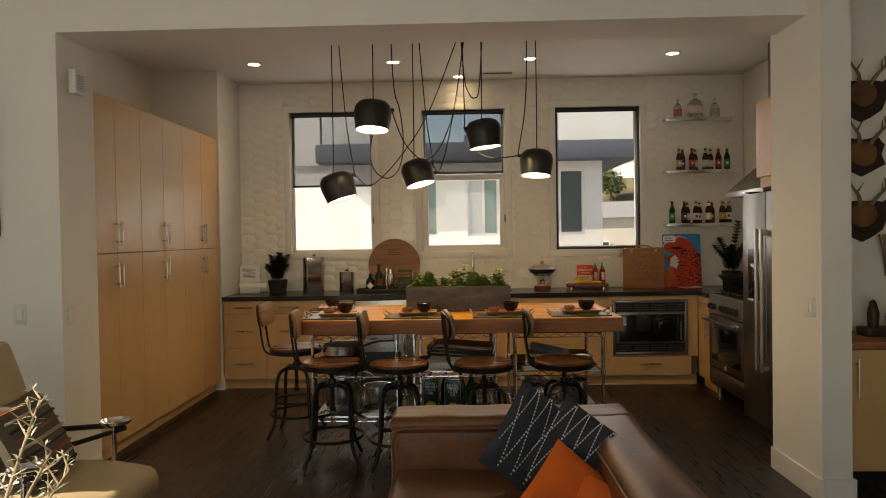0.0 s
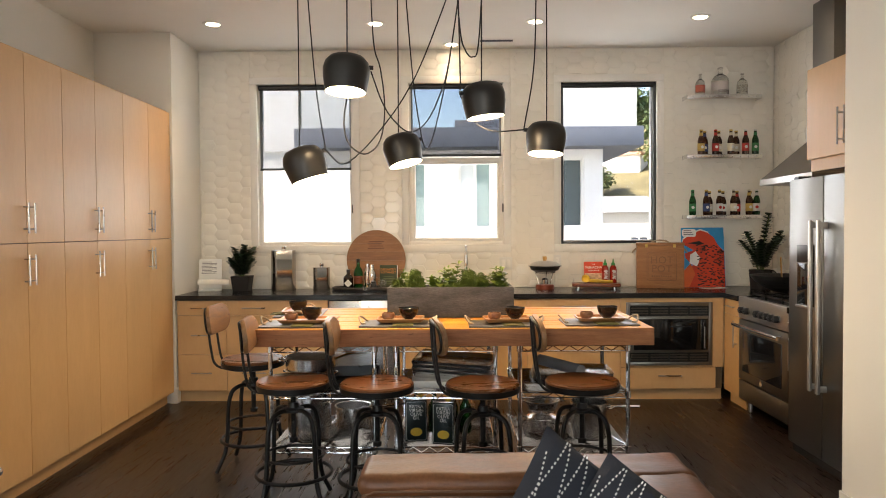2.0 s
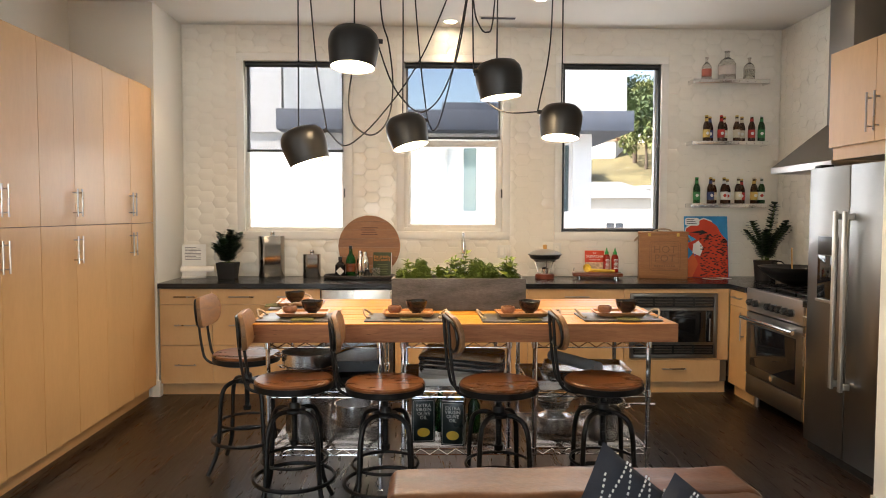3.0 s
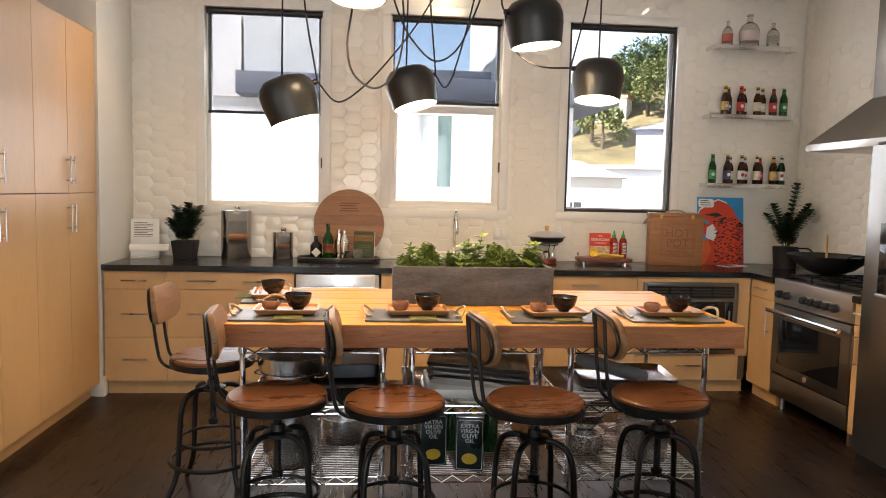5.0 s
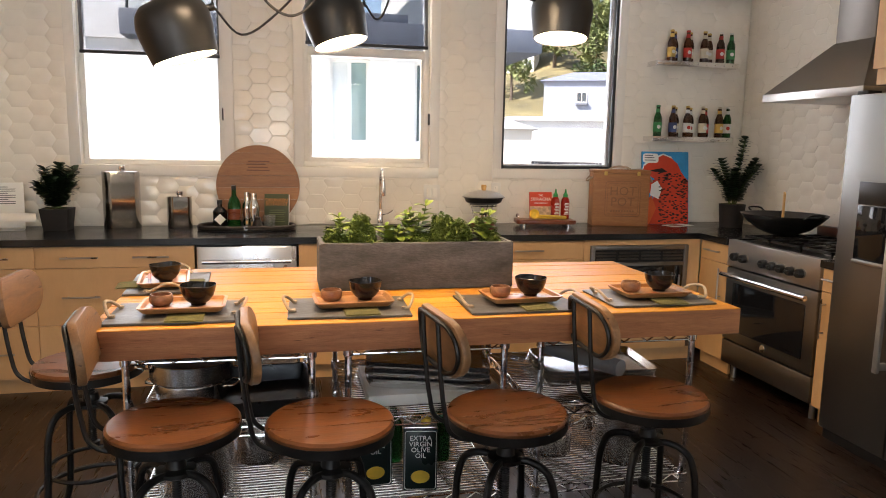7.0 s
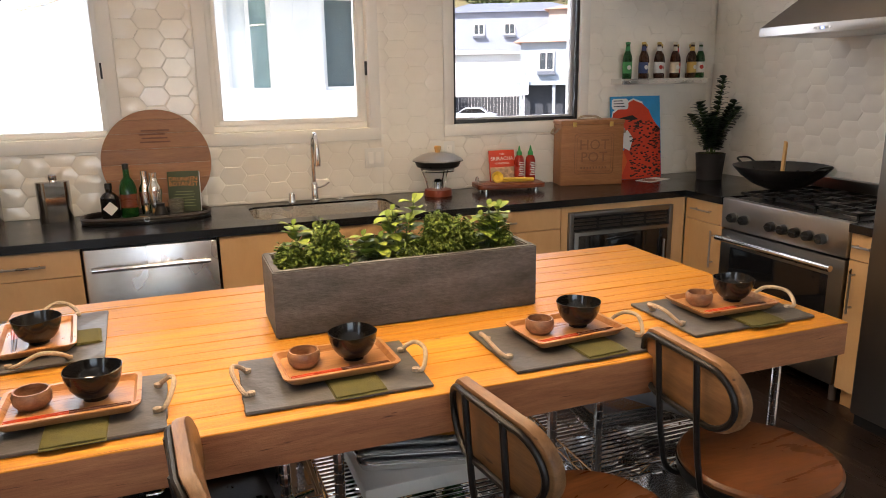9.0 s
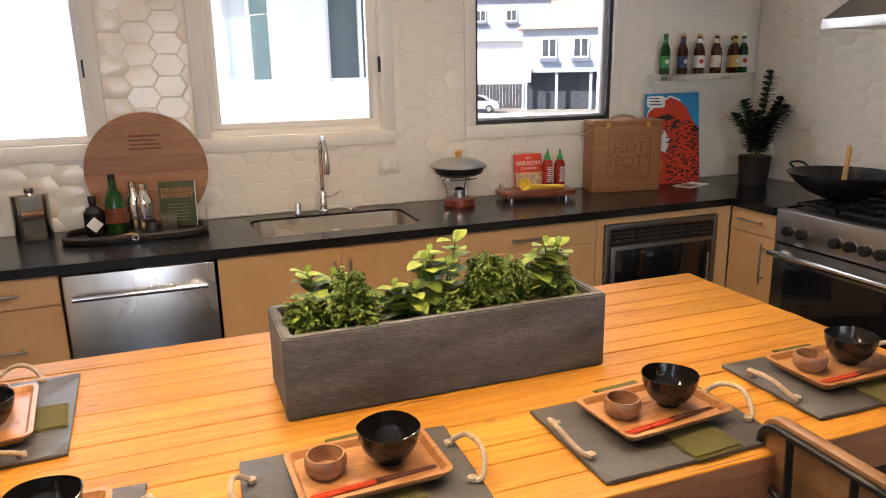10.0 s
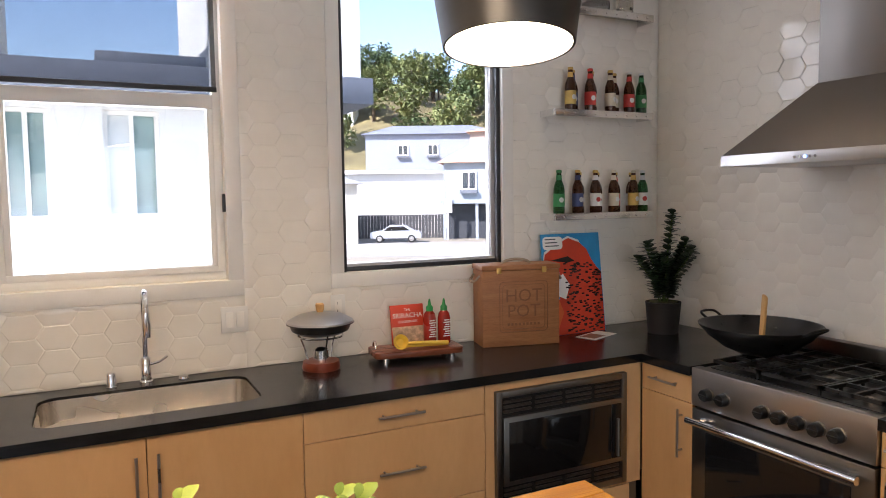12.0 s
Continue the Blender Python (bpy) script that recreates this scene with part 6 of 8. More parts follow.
# ---- place settings on the table ----
def place_setting(slate, m):
    """Slate, tray, bowls, sticks, napkin: each its own thing, set round one point of the table."""
    def at(x, y, z=0.0, rz=0.0):
        return m @ pose(x, y, z, 0, 0, rz)
    sl = thing("slate_board", slate, "rectangular grey slate serving board with rope handles", "slate board", "slate boards on the table")
    bm = box(-0.203, -0.145, 0.001, 0.203, 0.145, 0.009, 0.0015, 1)
    bmesh.ops.subdivide_edges(bm, edges=[e for e in bm.edges if e.calc_length() > 0.1], cuts=14)
    for v in bm.verts:
        if abs(v.co.x) > 0.2 or abs(v.co.y) > 0.145:
            v.co += Vector((random.uniform(-0.0015, 0.0015), random.uniform(-0.0015, 0.0015), 0))
    part("slab", bm, M_SLATE, sl)
    for s in (-1, 1):
        x = s * 0.185
        j = random.uniform(-0.02, 0.02)
        pts = spline([(x, -0.065, 0.008), (x + s * 0.018, -0.055 + j, 0.02), (x + s * 0.035, -0.01 + j, 0.045), (x + s * 0.03, 0.04, 0.04), (x + s * 0.01, 0.062, 0.022), (x, 0.065, 0.008)], 6)
        part("rope_handle", tube(pts, 0.0055, 8), M_ROPE, sl)
        for y in (-0.065, 0.065):
            part("knot", turned([(0, 0.0), (0.009, 0.003), (0.009, 0.010), (0, 0.013)], 10), M_ROPE, sl, m=pose(x, y, 0.008))
    nk = thing("napkin", at(0.015, -0.005, 0.0095), "folded olive green linen napkin under the tray", "napkin", "napkins on the table")
    bm = bmesh.new()
    bx(bm, -0.058, -0.168, 0, 0.058, 0.155, 0.003, 0.001, 1)
    bx(bm, -0.056, -0.160, 0.003, 0.057, 0.150, 0.006, 0.001, 1)
    bmesh.ops.subdivide_edges(bm, edges=[e for e in bm.edges if e.calc_length() > 0.1], cuts=12)
    for v in bm.verts:
        v.co.z += 0.0015 * noise.noise(v.co * 25 + m.translation * 5) + (0.0 if v.co.y > -0.12 else -0.004 * max(0, (-v.co.y - 0.15)) / 0.02)
        v.co.z = max(v.co.z, 0.0002)
    part("cloth", bm, M_NAPKIN, nk)
    tr = thing("wooden_tray", at(0, 0.0, 0.0165), "small rectangular acacia wood tray with raised rim", "tray", "wooden trays on the table")
    bm = bmesh.new()
    o_ = rounded(0.27, 0.185, 0.02, 5)
    i_ = rounded(0.252, 0.167, 0.014, 5)
    b_ = rounded(0.237, 0.152, 0.014, 5)
    rings = [[bm.verts.new((x, y, z)) for x, y in ol] for ol, z in ((b_, 0.0005), (o_, 0.018), (o_, 0.021), (i_, 0.021), (b_, 0.009))]
    for a, b in zip(rings, rings[1:]):
        for i in range(len(a)):
            k = (i + 1) % len(a)
            bm.faces.new((a[i], a[k], b[k], b[i]))
    bm.faces.new(rings[0][::-1])
    bm.faces.new(rings[-1])
    part("tray", bm, M_TRAY, tr)
    bw = thing("black_bowl", at(0.045, 0.006, 0.0258), "small glossy black ceramic bowl with uneven rim", "bowl", "black bowls on the table")
    bm = turned([(0, 0.0), (0.024, 0.0), (0.025, 0.006), (0.037, 0.014), (0.048, 0.029), (0.055, 0.048), (0.0585, 0.067), (0.0565, 0.068), (0.0525, 0.048), (0.045, 0.030), (0.032, 0.015), (0, 0.010)], 32)
    for v in bm.verts:
        if v.co.z > 0.05:
            v.co.z += 0.0016 * math.sin(3 * math.atan2(v.co.y, v.co.x) + m.translation.x * 7)
    part("bowl", bm, M_BOWL, bw)
    wb = thing("wooden_bowl", at(-0.072, 0.010, 0.0258), "tiny turned wooden sauce bowl", "bowl", "wooden bowls on the table")
    part("bowl", turned([(0, 0.0), (0.026, 0.0), (0.036, 0.012), (0.038, 0.028), (0.034, 0.038), (0.031, 0.038), (0.032, 0.026), (0.026, 0.010), (0, 0.008)], 28), M_BOWLWOOD, wb)
    cs = thing("chopsticks", at(0.0, -0.058, 0.0275, 3), "pair of red lacquered chopsticks on the tray", "chopsticks", "chopsticks on the table")
    for dy in (0.0, 0.008):
        bm = bmesh.new()
        sweep(bm, [(-0.115, dy, 0), (0.0, dy, 0)], [0.0042, 0.0034], 6)
        stick = part("stick", bm, M_STICK, cs)
        bm = bmesh.new()
        sweep(bm, [(0.0, dy, 0), (0.115, dy * 0.7, -0.0015)], [0.0034, 0.0018], 6)
        part("tip", bm, M_STICK_D, stick)


random.seed(31)
for slate, tray in (((-0.807, 5.152, 0), (-0.787, 5.165, 1)), ((-0.246, 5.150, -2), (-0.231, 5.168, 2)), ((0.357, 5.131, 0), (0.376, 5.155, 4)), ((0.892, 5.163, 0), (0.903, 5.172, 0)), ((-0.905, 5.66, -87), (-0.92, 5.635, -84))):
    place_setting(pose(slate[0], slate[1], TZ, 0, 0, slate[2]), pose(tray[0], tray[1], TZ, 0, 0, tray[2]))

# ---- things in the wire racks ----
def on(z):
    return z + 0.0055


def pot(x, y, z, r, h, tag, handles="loops", name="stock_pot", lid=False):
    p = thing(name, pose(x, y, on(z), 0, 0, random.uniform(-30, 30)), tag, "pot", "pots under the table")
    part("pot", turned([(0, 0.0), (r * 0.96, 0.0), (r, 0.008), (r, h), (r + 0.005, h + 0.002), (r + 0.004, h + 0.005), (r - 0.004, h + 0.003), (r - 0.004, 0.01), (0, 0.008)], 36), M_POTSTEEL, p)
    if handles == "loops":
        for s in (-1, 1):
            part("handle", tube(spline([(s * r, -0.04, h * 0.82), (s * (r + 0.035), -0.03, h * 0.84), (s * (r + 0.035), 0.03, h * 0.84), (s * r, 0.04, h * 0.82)], 5), 0.005, 8), M_CHROME, p)
    elif handles == "long":
        part("handle", tube(spline([(r, 0, h * 0.8), (r + 0.08, 0, h * 0.9), (r + 0.22, 0, h * 0.95)], 6), 0.007, 8), M_CHROME, p)
    if lid:
        part("lid", turned([(r + 0.004, h + 0.006), (r * 0.7, h + 0.018), (0, h + 0.024)], 36), M_POTSTEEL, p)
    return p


random.seed(14)
pot(-0.78, 5.27, SHELF_Z[0], 0.125, 0.27, "tall stainless steel stock pot on the lower rack")
pot(-0.56, 5.53, SHELF_Z[0], 0.11, 0.12, "stainless saucepan with a long handle", "long", "saucepan")
pot(0.86, 5.27, SHELF_Z[0], 0.105, 0.20, "stainless steel stock pot beside a colander")
pot(0.60, 5.37, SHELF_Z[0], 0.09, 0.085, "low stainless saucepan with a lid", "long", "saucepan", True)
cl = thing("colander", pose(0.60, 5.37, on(SHELF_Z[0]) + 0.112), "stainless mesh colander stacked on a saucepan", "colander")
part("bowl", turned([(0, 0.0), (0.05, 0.0), (0.085, 0.03), (0.10, 0.075), (0.106, 0.077), (0.104, 0.08), (0.097, 0.076), (0.08, 0.032), (0.048, 0.005), (0, 0.004)], 32), M_POTSTEEL, cl)
for s in (-1, 1):
    part("handle", tube(spline([(s * 0.102, -0.03, 0.075), (s * 0.13, -0.02, 0.077), (s * 0.13, 0.02, 0.077), (s * 0.102, 0.03, 0.075)], 4), 0.004, 6), M_CHROME, cl)
pot(0.92, 5.57, SHELF_Z[0], 0.09, 0.12, "stainless saucepan whose handle sticks out of the rack", "long", "saucepan")
sk = thing("saute_pan", pose(-0.80, 5.41, on(SHELF_Z[1]) + 0.07), "black-lined stainless saute pan with two handles", "pan")
part("pan", turned([(0, 0.0), (0.14, 0.0), (0.148, 0.01), (0.152, 0.075), (0.156, 0.078), (0.150, 0.078), (0.145, 0.012), (0, 0.008)], 40), M_POTSTEEL, sk)
part("lining", turned([(0, 0.0095), (0.143, 0.0125), (0.1475, 0.0765)], 40), M_BLACK, sk)
part("handle", tube(spline([(0.15, 0.0, 0.06), (0.24, 0.03, 0.085), (0.40, 0.08, 0.09)], 6), 0.007, 8), M_CHROME, sk)
part("helper_handle", tube(spline([(-0.14, -0.06, 0.055), (-0.185, -0.05, 0.06), (-0.185, 0.03, 0.06), (-0.15, 0.03, 0.055)], 5), 0.005, 8), M_CHROME, sk)
rp = pot(-0.80, 5.41, SHELF_Z[1], 0.13, 0.064, "low stainless pan beneath the saute pan", "loops", "low_pan")
rt = thing("roasting_pan", pose(-0.54, 5.33, on(SHELF_Z[1]), 0, 0, 6), "dark nonstick roasting pan tilted on the rack", "pan")


def tray_mesh(w, d, h, wall=0.003):
    bm = bmesh.new()
    a = rounded(w - 0.03, d - 0.03, 0.02, 3)
    b = rounded(w, d, 0.03, 3)
    c = rounded(w - 2 * wall, d - 2 * wall, 0.028, 3)
    rings = [[bm.verts.new((x, y, z)) for x, y in ol] for ol, z in ((a, 0), (b, h), (c, h), ([(p[0] * 0.985, p[1] * 0.985) for p in a], wall))]
    for p, q in zip(rings, rings[1:]):
        for i in range(len(p)):
            j = (i + 1) % len(p)
            bm.faces.new((p[i], p[j], q[j], q[i]))
    bm.faces.new(rings[0][::-1])
    bm.faces.new(rings[-1])
    return bm


part("pan", tray_mesh(0.34, 0.40, 0.06), M_BLACK, rt)
part("rim", tube([(x, y, 0.06) for x, y in rounded(0.345, 0.405, 0.03, 4)], 0.004, 6, True), M_BLACK, rt)
sheet_me = done("sheet_pan", tray_mesh(0.46, 0.33, 0.026), M_POTSTEEL)
for k in range(7):
    shp = thing("sheet_pan", pose(0.075 + 0.006 * math.sin(k * 2.1), 5.35 + 0.004 * math.cos(k * 3), on(SHELF_Z[1]) + 0.045 + k * 0.0125, 2, 3, -10), "aluminium sheet pan in a stack under the table", "sheet pan", "stack of sheet pans")
    part("pan", sheet_me, M_POTSTEEL, shp)
bb = thing("cutting_board", pose(0.075, 5.36, on(SHELF_Z[1]), 0, 0, 0), "white plastic cutting board under the sheet pans", "cutting board")
part("slab", box(-0.25, -0.19, 0, 0.25, 0.17, 0.042, 0.006), M_PLASTIC, bb)
for k in range(4):
    shp = thing("sheet_pan", pose(0.775 + 0.004 * k, 5.41, on(SHELF_Z[1]) + k * 0.0125, 0, 0, -4), "aluminium sheet pan in a low stack", "sheet pan", "stack of sheet pans")
    part("pan", sheet_me, M_POTSTEEL, shp)
ro = thing("baking_mat", pose(0.70, 5.33, on(SHELF_Z[1]) + 0.066 + 0.035, 0, 0, -62), "rolled grey baking mat lying on the pans", "mat")
part("roll", tube([(-0.20, 0, 0), (0.20, 0, 0)], 0.033, 20), plain("grey_silicone", (0.22, 0.22, 0.23), 0.6), ro)


def oil_tin(x, y, turn):
    tn = thing("oil_tin", pose(x, y, on(SHELF_Z[0]), 0, 0, turn), "tall dark olive oil tin with white lettering", "tin", "olive oil tins")
    part("can", box(-0.062, -0.048, 0, 0.062, 0.048, 0.235, 0.006), M_TIN, tn)
    part("top", box(-0.06, -0.046, 0.235, 0.06, 0.046, 0.243, 0.003), M_POTSTEEL, tn)
    part("spout_cap", turned([(0, 0.243), (0.018, 0.243), (0.018, 0.258), (0, 0.26)], 16), M_YELLOW, tn, m=pose(0.02, 0.01, 0))
    lettering("EXTRA\nVIRGIN\nOLIVE\nOIL", 0.026, pose(0.0, -0.0485, 0.168, 90, 0, 0), M_WHITE, tn)
    part("medallion", turned([(0, 0), (0.034, 0), (0.034, 0.0012), (0, 0.0012)], 24), M_YELLOW, tn, m=pose(0, -0.0478, 0.055, 90, 0, 0) @ Matrix.Diagonal((1.0, 0.72, 1.0, 1.0)))
    bm = bmesh.new()
    sweep(bm, [(x_, -0.0484, z_ + 0.118) for x_, z_ in rounded(0.112, 0.22, 0.008, 3)], 0.0012, 4, True)
    part("border", bm, M_WHITE, tn)


oil_tin(-0.150, 5.22, 3)
oil_tin(0.015, 5.16, -9)
for x, y in ((-0.05, 5.39), (0.06, 5.41), (0.14, 5.37), (-0.16, 5.43)):
    b = thing("oil_bottle", pose(x, y, on(SHELF_Z[0])), "green glass bottle behind the oil tins", "bottle", "green bottles under the table")
    part("glass", turned([(0, 0), (0.034, 0), (0.036, 0.006), (0.036, 0.15), (0.016, 0.19), (0.013, 0.245), (0, 0.245)], 18), M_GREENGLASS, b)
    part("cap", turned([(0.015, 0.235), (0.015, 0.262), (0, 0.264)], 12), M_BLACK, b)

# ---- living room: sofa ----
def puff(w, h, t, n=14, m=None, power=4, sag=0.0):
    """A stuffed cushion: two bulging faces that meet in a seam."""
    bm = bmesh.new()
    for s in (1, -1):
        grid = []
        for i in range(n + 1):
            row = []
            for j in range(n + 1):
                u, v = 2 * i / n - 1, 2 * j / n - 1
                k = (1 - abs(u) ** power) * (1 - abs(v) ** power)
                edge = 1 - 0.05 * (1 - (u * v) ** 2)
                z = s * t / 2 * k ** 0.5 * (1 + 0.10 * noise.noise(Vector((u * 1.7 + w, v * 1.7 + h, s))))
                row.append(bm.verts.new((u * w / 2 * edge, v * h / 2 * edge - sag * (1 - u * u), z)))
            grid.append(row)
        for i in range(n):
            for j in range(n):
                q = (grid[i][j], grid[i + 1][j], grid[i + 1][j + 1], grid[i][j + 1])
                bm.faces.new(q if s > 0 else q[::-1])
    bmesh.ops.remove_doubles(bm, verts=bm.verts, dist=0.0008)
    if m is not None:
        bmesh.ops.transform(bm, matrix=m, verts=bm.verts)
    return bm


sofa = thing("sofa", pose(0, -0.13, 0), "brown leather sofa with piped edges and worn sheen", "sofa")
part("base", box(-0.22, 2.02, 0.06, 0.86, 3.78, 0.26, 0.02), M_LEATHER, sofa)
part("seat_cushion", box(-0.24, 2.05, 0.262, 0.60, 2.80, 0.43, 0.045, 4), M_LEATHER, sofa)
part("seat_cushion", box(-0.24, 2.81, 0.262, 0.60, 3.55, 0.43, 0.045, 4), M_LEATHER, sofa)


def rumpled(bm, amp, f):
    bmesh.ops.subdivide_edges(bm, edges=[e for e in bm.edges if e.calc_length() > 0.12], cuts=10, use_grid_fill=True)
    bm.normal_update()
    for v in bm.verts:
        v.co += v.normal * amp * noise.noise(Vector((v.co.x * f, v.co.y * f * 1.7, v.co.z * f)))
    return bm


part("arm", rumpled(box(-0.25, 3.555, 0.06, 0.60, 3.79, 0.62, 0.05, 4), 0.006, 9), M_LEATHER, sofa, "padded leather arm")
part("arm_roll", rumpled(box(-0.255, 3.535, 0.585, 0.86, 3.80, 0.665, 0.038, 5), 0.008, 8), M_LEATHER, sofa, "worn padded top of the arm")
part("back", rumpled(box(0.615, 2.02, 0.06, 0.87, 3.79, 0.66, 0.06, 5), 0.008, 8), M_LEATHER, sofa, "padded leather back")
part("arm_near", box(-0.25, 1.90, 0.06, 0.86, 2.04, 0.58, 0.05, 4), M_LEATHER, sofa)
part("piping", tube([(-0.245, 3.548, 0.30), (-0.245, 3.546, 0.55), (-0.23, 3.542, 0.60), (-0.20, 3.538, 0.612), (0.10, 3.536, 0.614), (0.58, 3.536, 0.612)], 0.005, 6), M_PIPING, sofa)
part("back_piping", tube([(0.872, 2.05, 0.60), (0.874, 3.0, 0.605), (0.872, 3.55, 0.60)], 0.005, 6), M_PIPING, sofa)
part("inner_piping", tube([(0.615, 2.05, 0.615), (0.612, 3.0, 0.62), (0.615, 3.45, 0.61)], 0.005, 6), M_PIPING, sofa)
part("seam", tube([(0.075, 3.55, 0.45), (0.075, 3.548, 0.60)], 0.0025, 5), M_PIPING, sofa)
for x, y in ((-0.18, 2.0), (-0.18, 3.7), (0.80, 2.0), (0.80, 3.7)):
    part("foot", turned([(0, 0), (0.025, 0), (0.03, 0.06), (0, 0.06)], 12), M_BLACK, sofa, m=pose(x, y, 0))


def dash_lines(face, w, h, t):
    """Short stitches in chevrons, laid on a cushion's front."""
    bm = bmesh.new()
    for c in range(-3, 4):
        for s in (-1, 1):
            for k in range(24):
                x = c * w / 6.2 + s * (k * w * 0.0065)
                y = -h * 0.44 + k * h * 0.038
                if abs(x) > w * 0.45:
                    continue
                u, v = 2 * x / w, 2 * y / h
                z = t / 2 * max(0.0, (1 - abs(u) ** 4) * (1 - abs(v) ** 4)) ** 0.5 * 1.06 + 0.001
                bx(bm, x - 0.0022, y - 0.004, z - 0.002, x + 0.0022, y + 0.004, z + 0.001)
    return bm


def pillow(m, w, h, t, material, tag, stitched=False):
    p = thing("pillow", m, tag, "pillow", "sofa pillows")
    part("cover", puff(w, h, t), material, p)
    if stitched:
        tagged(part("stitching", dash_lines(1, w, h, t), M_STITCH, p, "white stitched chevrons", smooth=False), kind="stuff")
    return p


pillow(pose(0.40, 3.22, 0.585, 62, 38, 4), 0.40, 0.42, 0.14, M_NAVY, "navy cotton pillow with white stitched chevrons", True)
pillow(pose(0.55, 3.11, 0.56, 58, 30, -28), 0.38, 0.38, 0.14, M_NAVY, "second navy stitched pillow leaning in the sofa corner", True)
pillow(pose(0.49, 2.90, 0.455, 52, 36, -14), 0.36, 0.36, 0.13, M_ORANGE, "bright orange felt pillow on the sofa")
pp = pillow(pose(0.60, 2.78, 0.43, 46, 16, -25), 0.30, 0.30, 0.12, M_ORANGE, "orange pillow with a black and white printed patch")
part("printed_patch", prism(rounded(0.14, 0.16, 0.05, 4), 0.0, 0.002, m=pose(0.0, -0.05, 0.0605)), M_BLACK, pp)
part("white_patch", prism(rounded(0.08, 0.09, 0.03, 4), 0.0, 0.002, m=pose(0.0, -0.05, 0.063)), M_WHITE, pp)

# ---- armchair ----
ac = thing("armchair", pose(0.055, -0.17, 0), "mid-century beige armchair with chrome posts", "armchair")
bm = box(-2.22, 3.08, 0.34, -1.40, 3.70, 0.455, 0.05, 5)
bmesh.ops.subdivide_edges(bm, edges=[e for e in bm.edges if e.calc_length() > 0.3], cuts=8, use_grid_fill=True)
for v in bm.verts:
    k = max(0.0, (v.co.x + 1.75) / 0.35)
    v.co.z += -0.035 * k * k + 0.012 * (1 - ((v.co.y - 3.39) / 0.31) ** 2)
    v.co.y = 3.39 + (v.co.y - 3.39) * (1 - 0.10 * k * k)
part("seat", bm, M_BEIGE, ac, "thick beige upholstered seat")
part("backrest", box(-0.06, -0.30, 0.0, 0.06, 0.30, 0.63, 0.045, 5, m=pose(-1.97, 3.41, 0.42, 0, -20, 0)), M_BEIGE, ac, "tilted beige upholstered back")
for y in (3.04, 3.74):
    part("post", turned([(0, 0), (0.016, 0), (0.014, 0.01), (0.012, 0.60), (0, 0.60)], 14), M_CHROME, ac, m=pose(-1.66, y, 0))
    part("rear_post", turned([(0, 0), (0.014, 0), (0.012, 0.40), (0, 0.40)], 14), M_CHROME, ac, m=pose(-2.12, y, 0))
    part("arm_tube", tube([(-1.62, y, 0.60), (-1.85, y, 0.585), (-2.20, y, 0.56)], 0.013, 10), M_BLACK, ac)
    part("lower_tube", tube([(-1.60, y, 0.585), (-1.85, y, 0.51), (-2.16, y, 0.45)], 0.012, 10), M_BLACK, ac)
    part("arm_disc", turned([(0.0, 0.0), (0.05, 0.0), (0.07, 0.012), (0.072, 0.024), (0.066, 0.026), (0.055, 0.014), (0, 0.012)], 28), M_CHROME, ac, "round chrome arm end dish", m=pose(-1.65, y, 0.598))
for y in (3.12, 3.66):
    part("leg", tube([(-1.55, y, 0.36), (-1.50, y, 0.0)], [0.014, 0.010], 10), M_BLACK, ac)
M_STRIPES = [plain("stripe_%d" % i, c, 0.95, grain=250, relief=0.6) for i, c in enumerate(((0.10, 0.085, 0.06), (0.28, 0.07, 0.035), (0.40, 0.34, 0.24), (0.025, 0.02, 0.018)))]
sp_ = thing("pillow", pose(-1.775, 3.21, 0.63, 0, 64, 10), "striped brown, rust and cream pillow on the armchair", "pillow")
body_ = puff(0.40, 0.46, 0.14)
part("cover", body_, M_STRIPES[0], sp_)
for k in range(9):
    u = -0.8 + k * 0.2
    pts = []
    for j in range(25):
        v = -0.94 + 1.88 * j / 24
        z = 0.07 * max(0.0, (1 - abs(u) ** 4) * (1 - abs(v) ** 4)) ** 0.5 * 1.03 + 0.001
        pts.append((u * 0.195, v * 0.22, z))
    part("stripe", tube(pts, 0.0055 if k % 2 else 0.0075, 6), M_STRIPES[1 + k % 3], sp_)

# sunlit branch plant in the foreground
bp = thing("branch_plant", pose(-1.57, 2.56, 0), "pale branching plant with narrow leaves, sunlit", "plant")
part("pot", turned([(0, 0), (0.11, 0), (0.14, 0.26), (0.125, 0.26), (0.12, 0.22), (0, 0.22)], 28), M_WHITE, bp)
random.seed(77)
lv = bmesh.new()
for i in range(6):
    a = radians(-60 + i * 45 + random.uniform(-10, 10))
    tip = Vector((0.30 * math.cos(a), 0.22 * math.sin(a), random.uniform(0.6, 0.98)))
    pts = spline([(0, 0, 0.2), (tip.x * 0.3, tip.y * 0.3, tip.z * 0.55), (tip.x * 0.7, tip.y * 0.7, tip.z * 0.82), tuple(tip)], 5)
    br = part("branch", tube(pts, [0.010 - 0.007 * k / (len(pts) - 1) for k in range(len(pts))], 7), M_BARK, bp)
    for p in pts[6:]:
        d = Vector((random.uniform(-1, 1), random.uniform(-1, 1), random.uniform(0.2, 1.0))).normalized() * random.uniform(0.05, 0.12)
        part("twig", tube([p, p + d * 0.6, p + d], [0.004, 0.003, 0.0015], 5), M_BARK, br)
        for k in range(5):
            leaf(lv, p + d * random.uniform(0.3, 1.0), (random.uniform(-1, 1), random.uniform(-1, 1), random.uniform(0, 1)), random.uniform(0.03, 0.06), 0.007, 0.2, 0.2)
part("leaves", lv, leafy("silver_leaf", (0.38, 0.42, 0.30), (0.62, 0.64, 0.52)), bp)

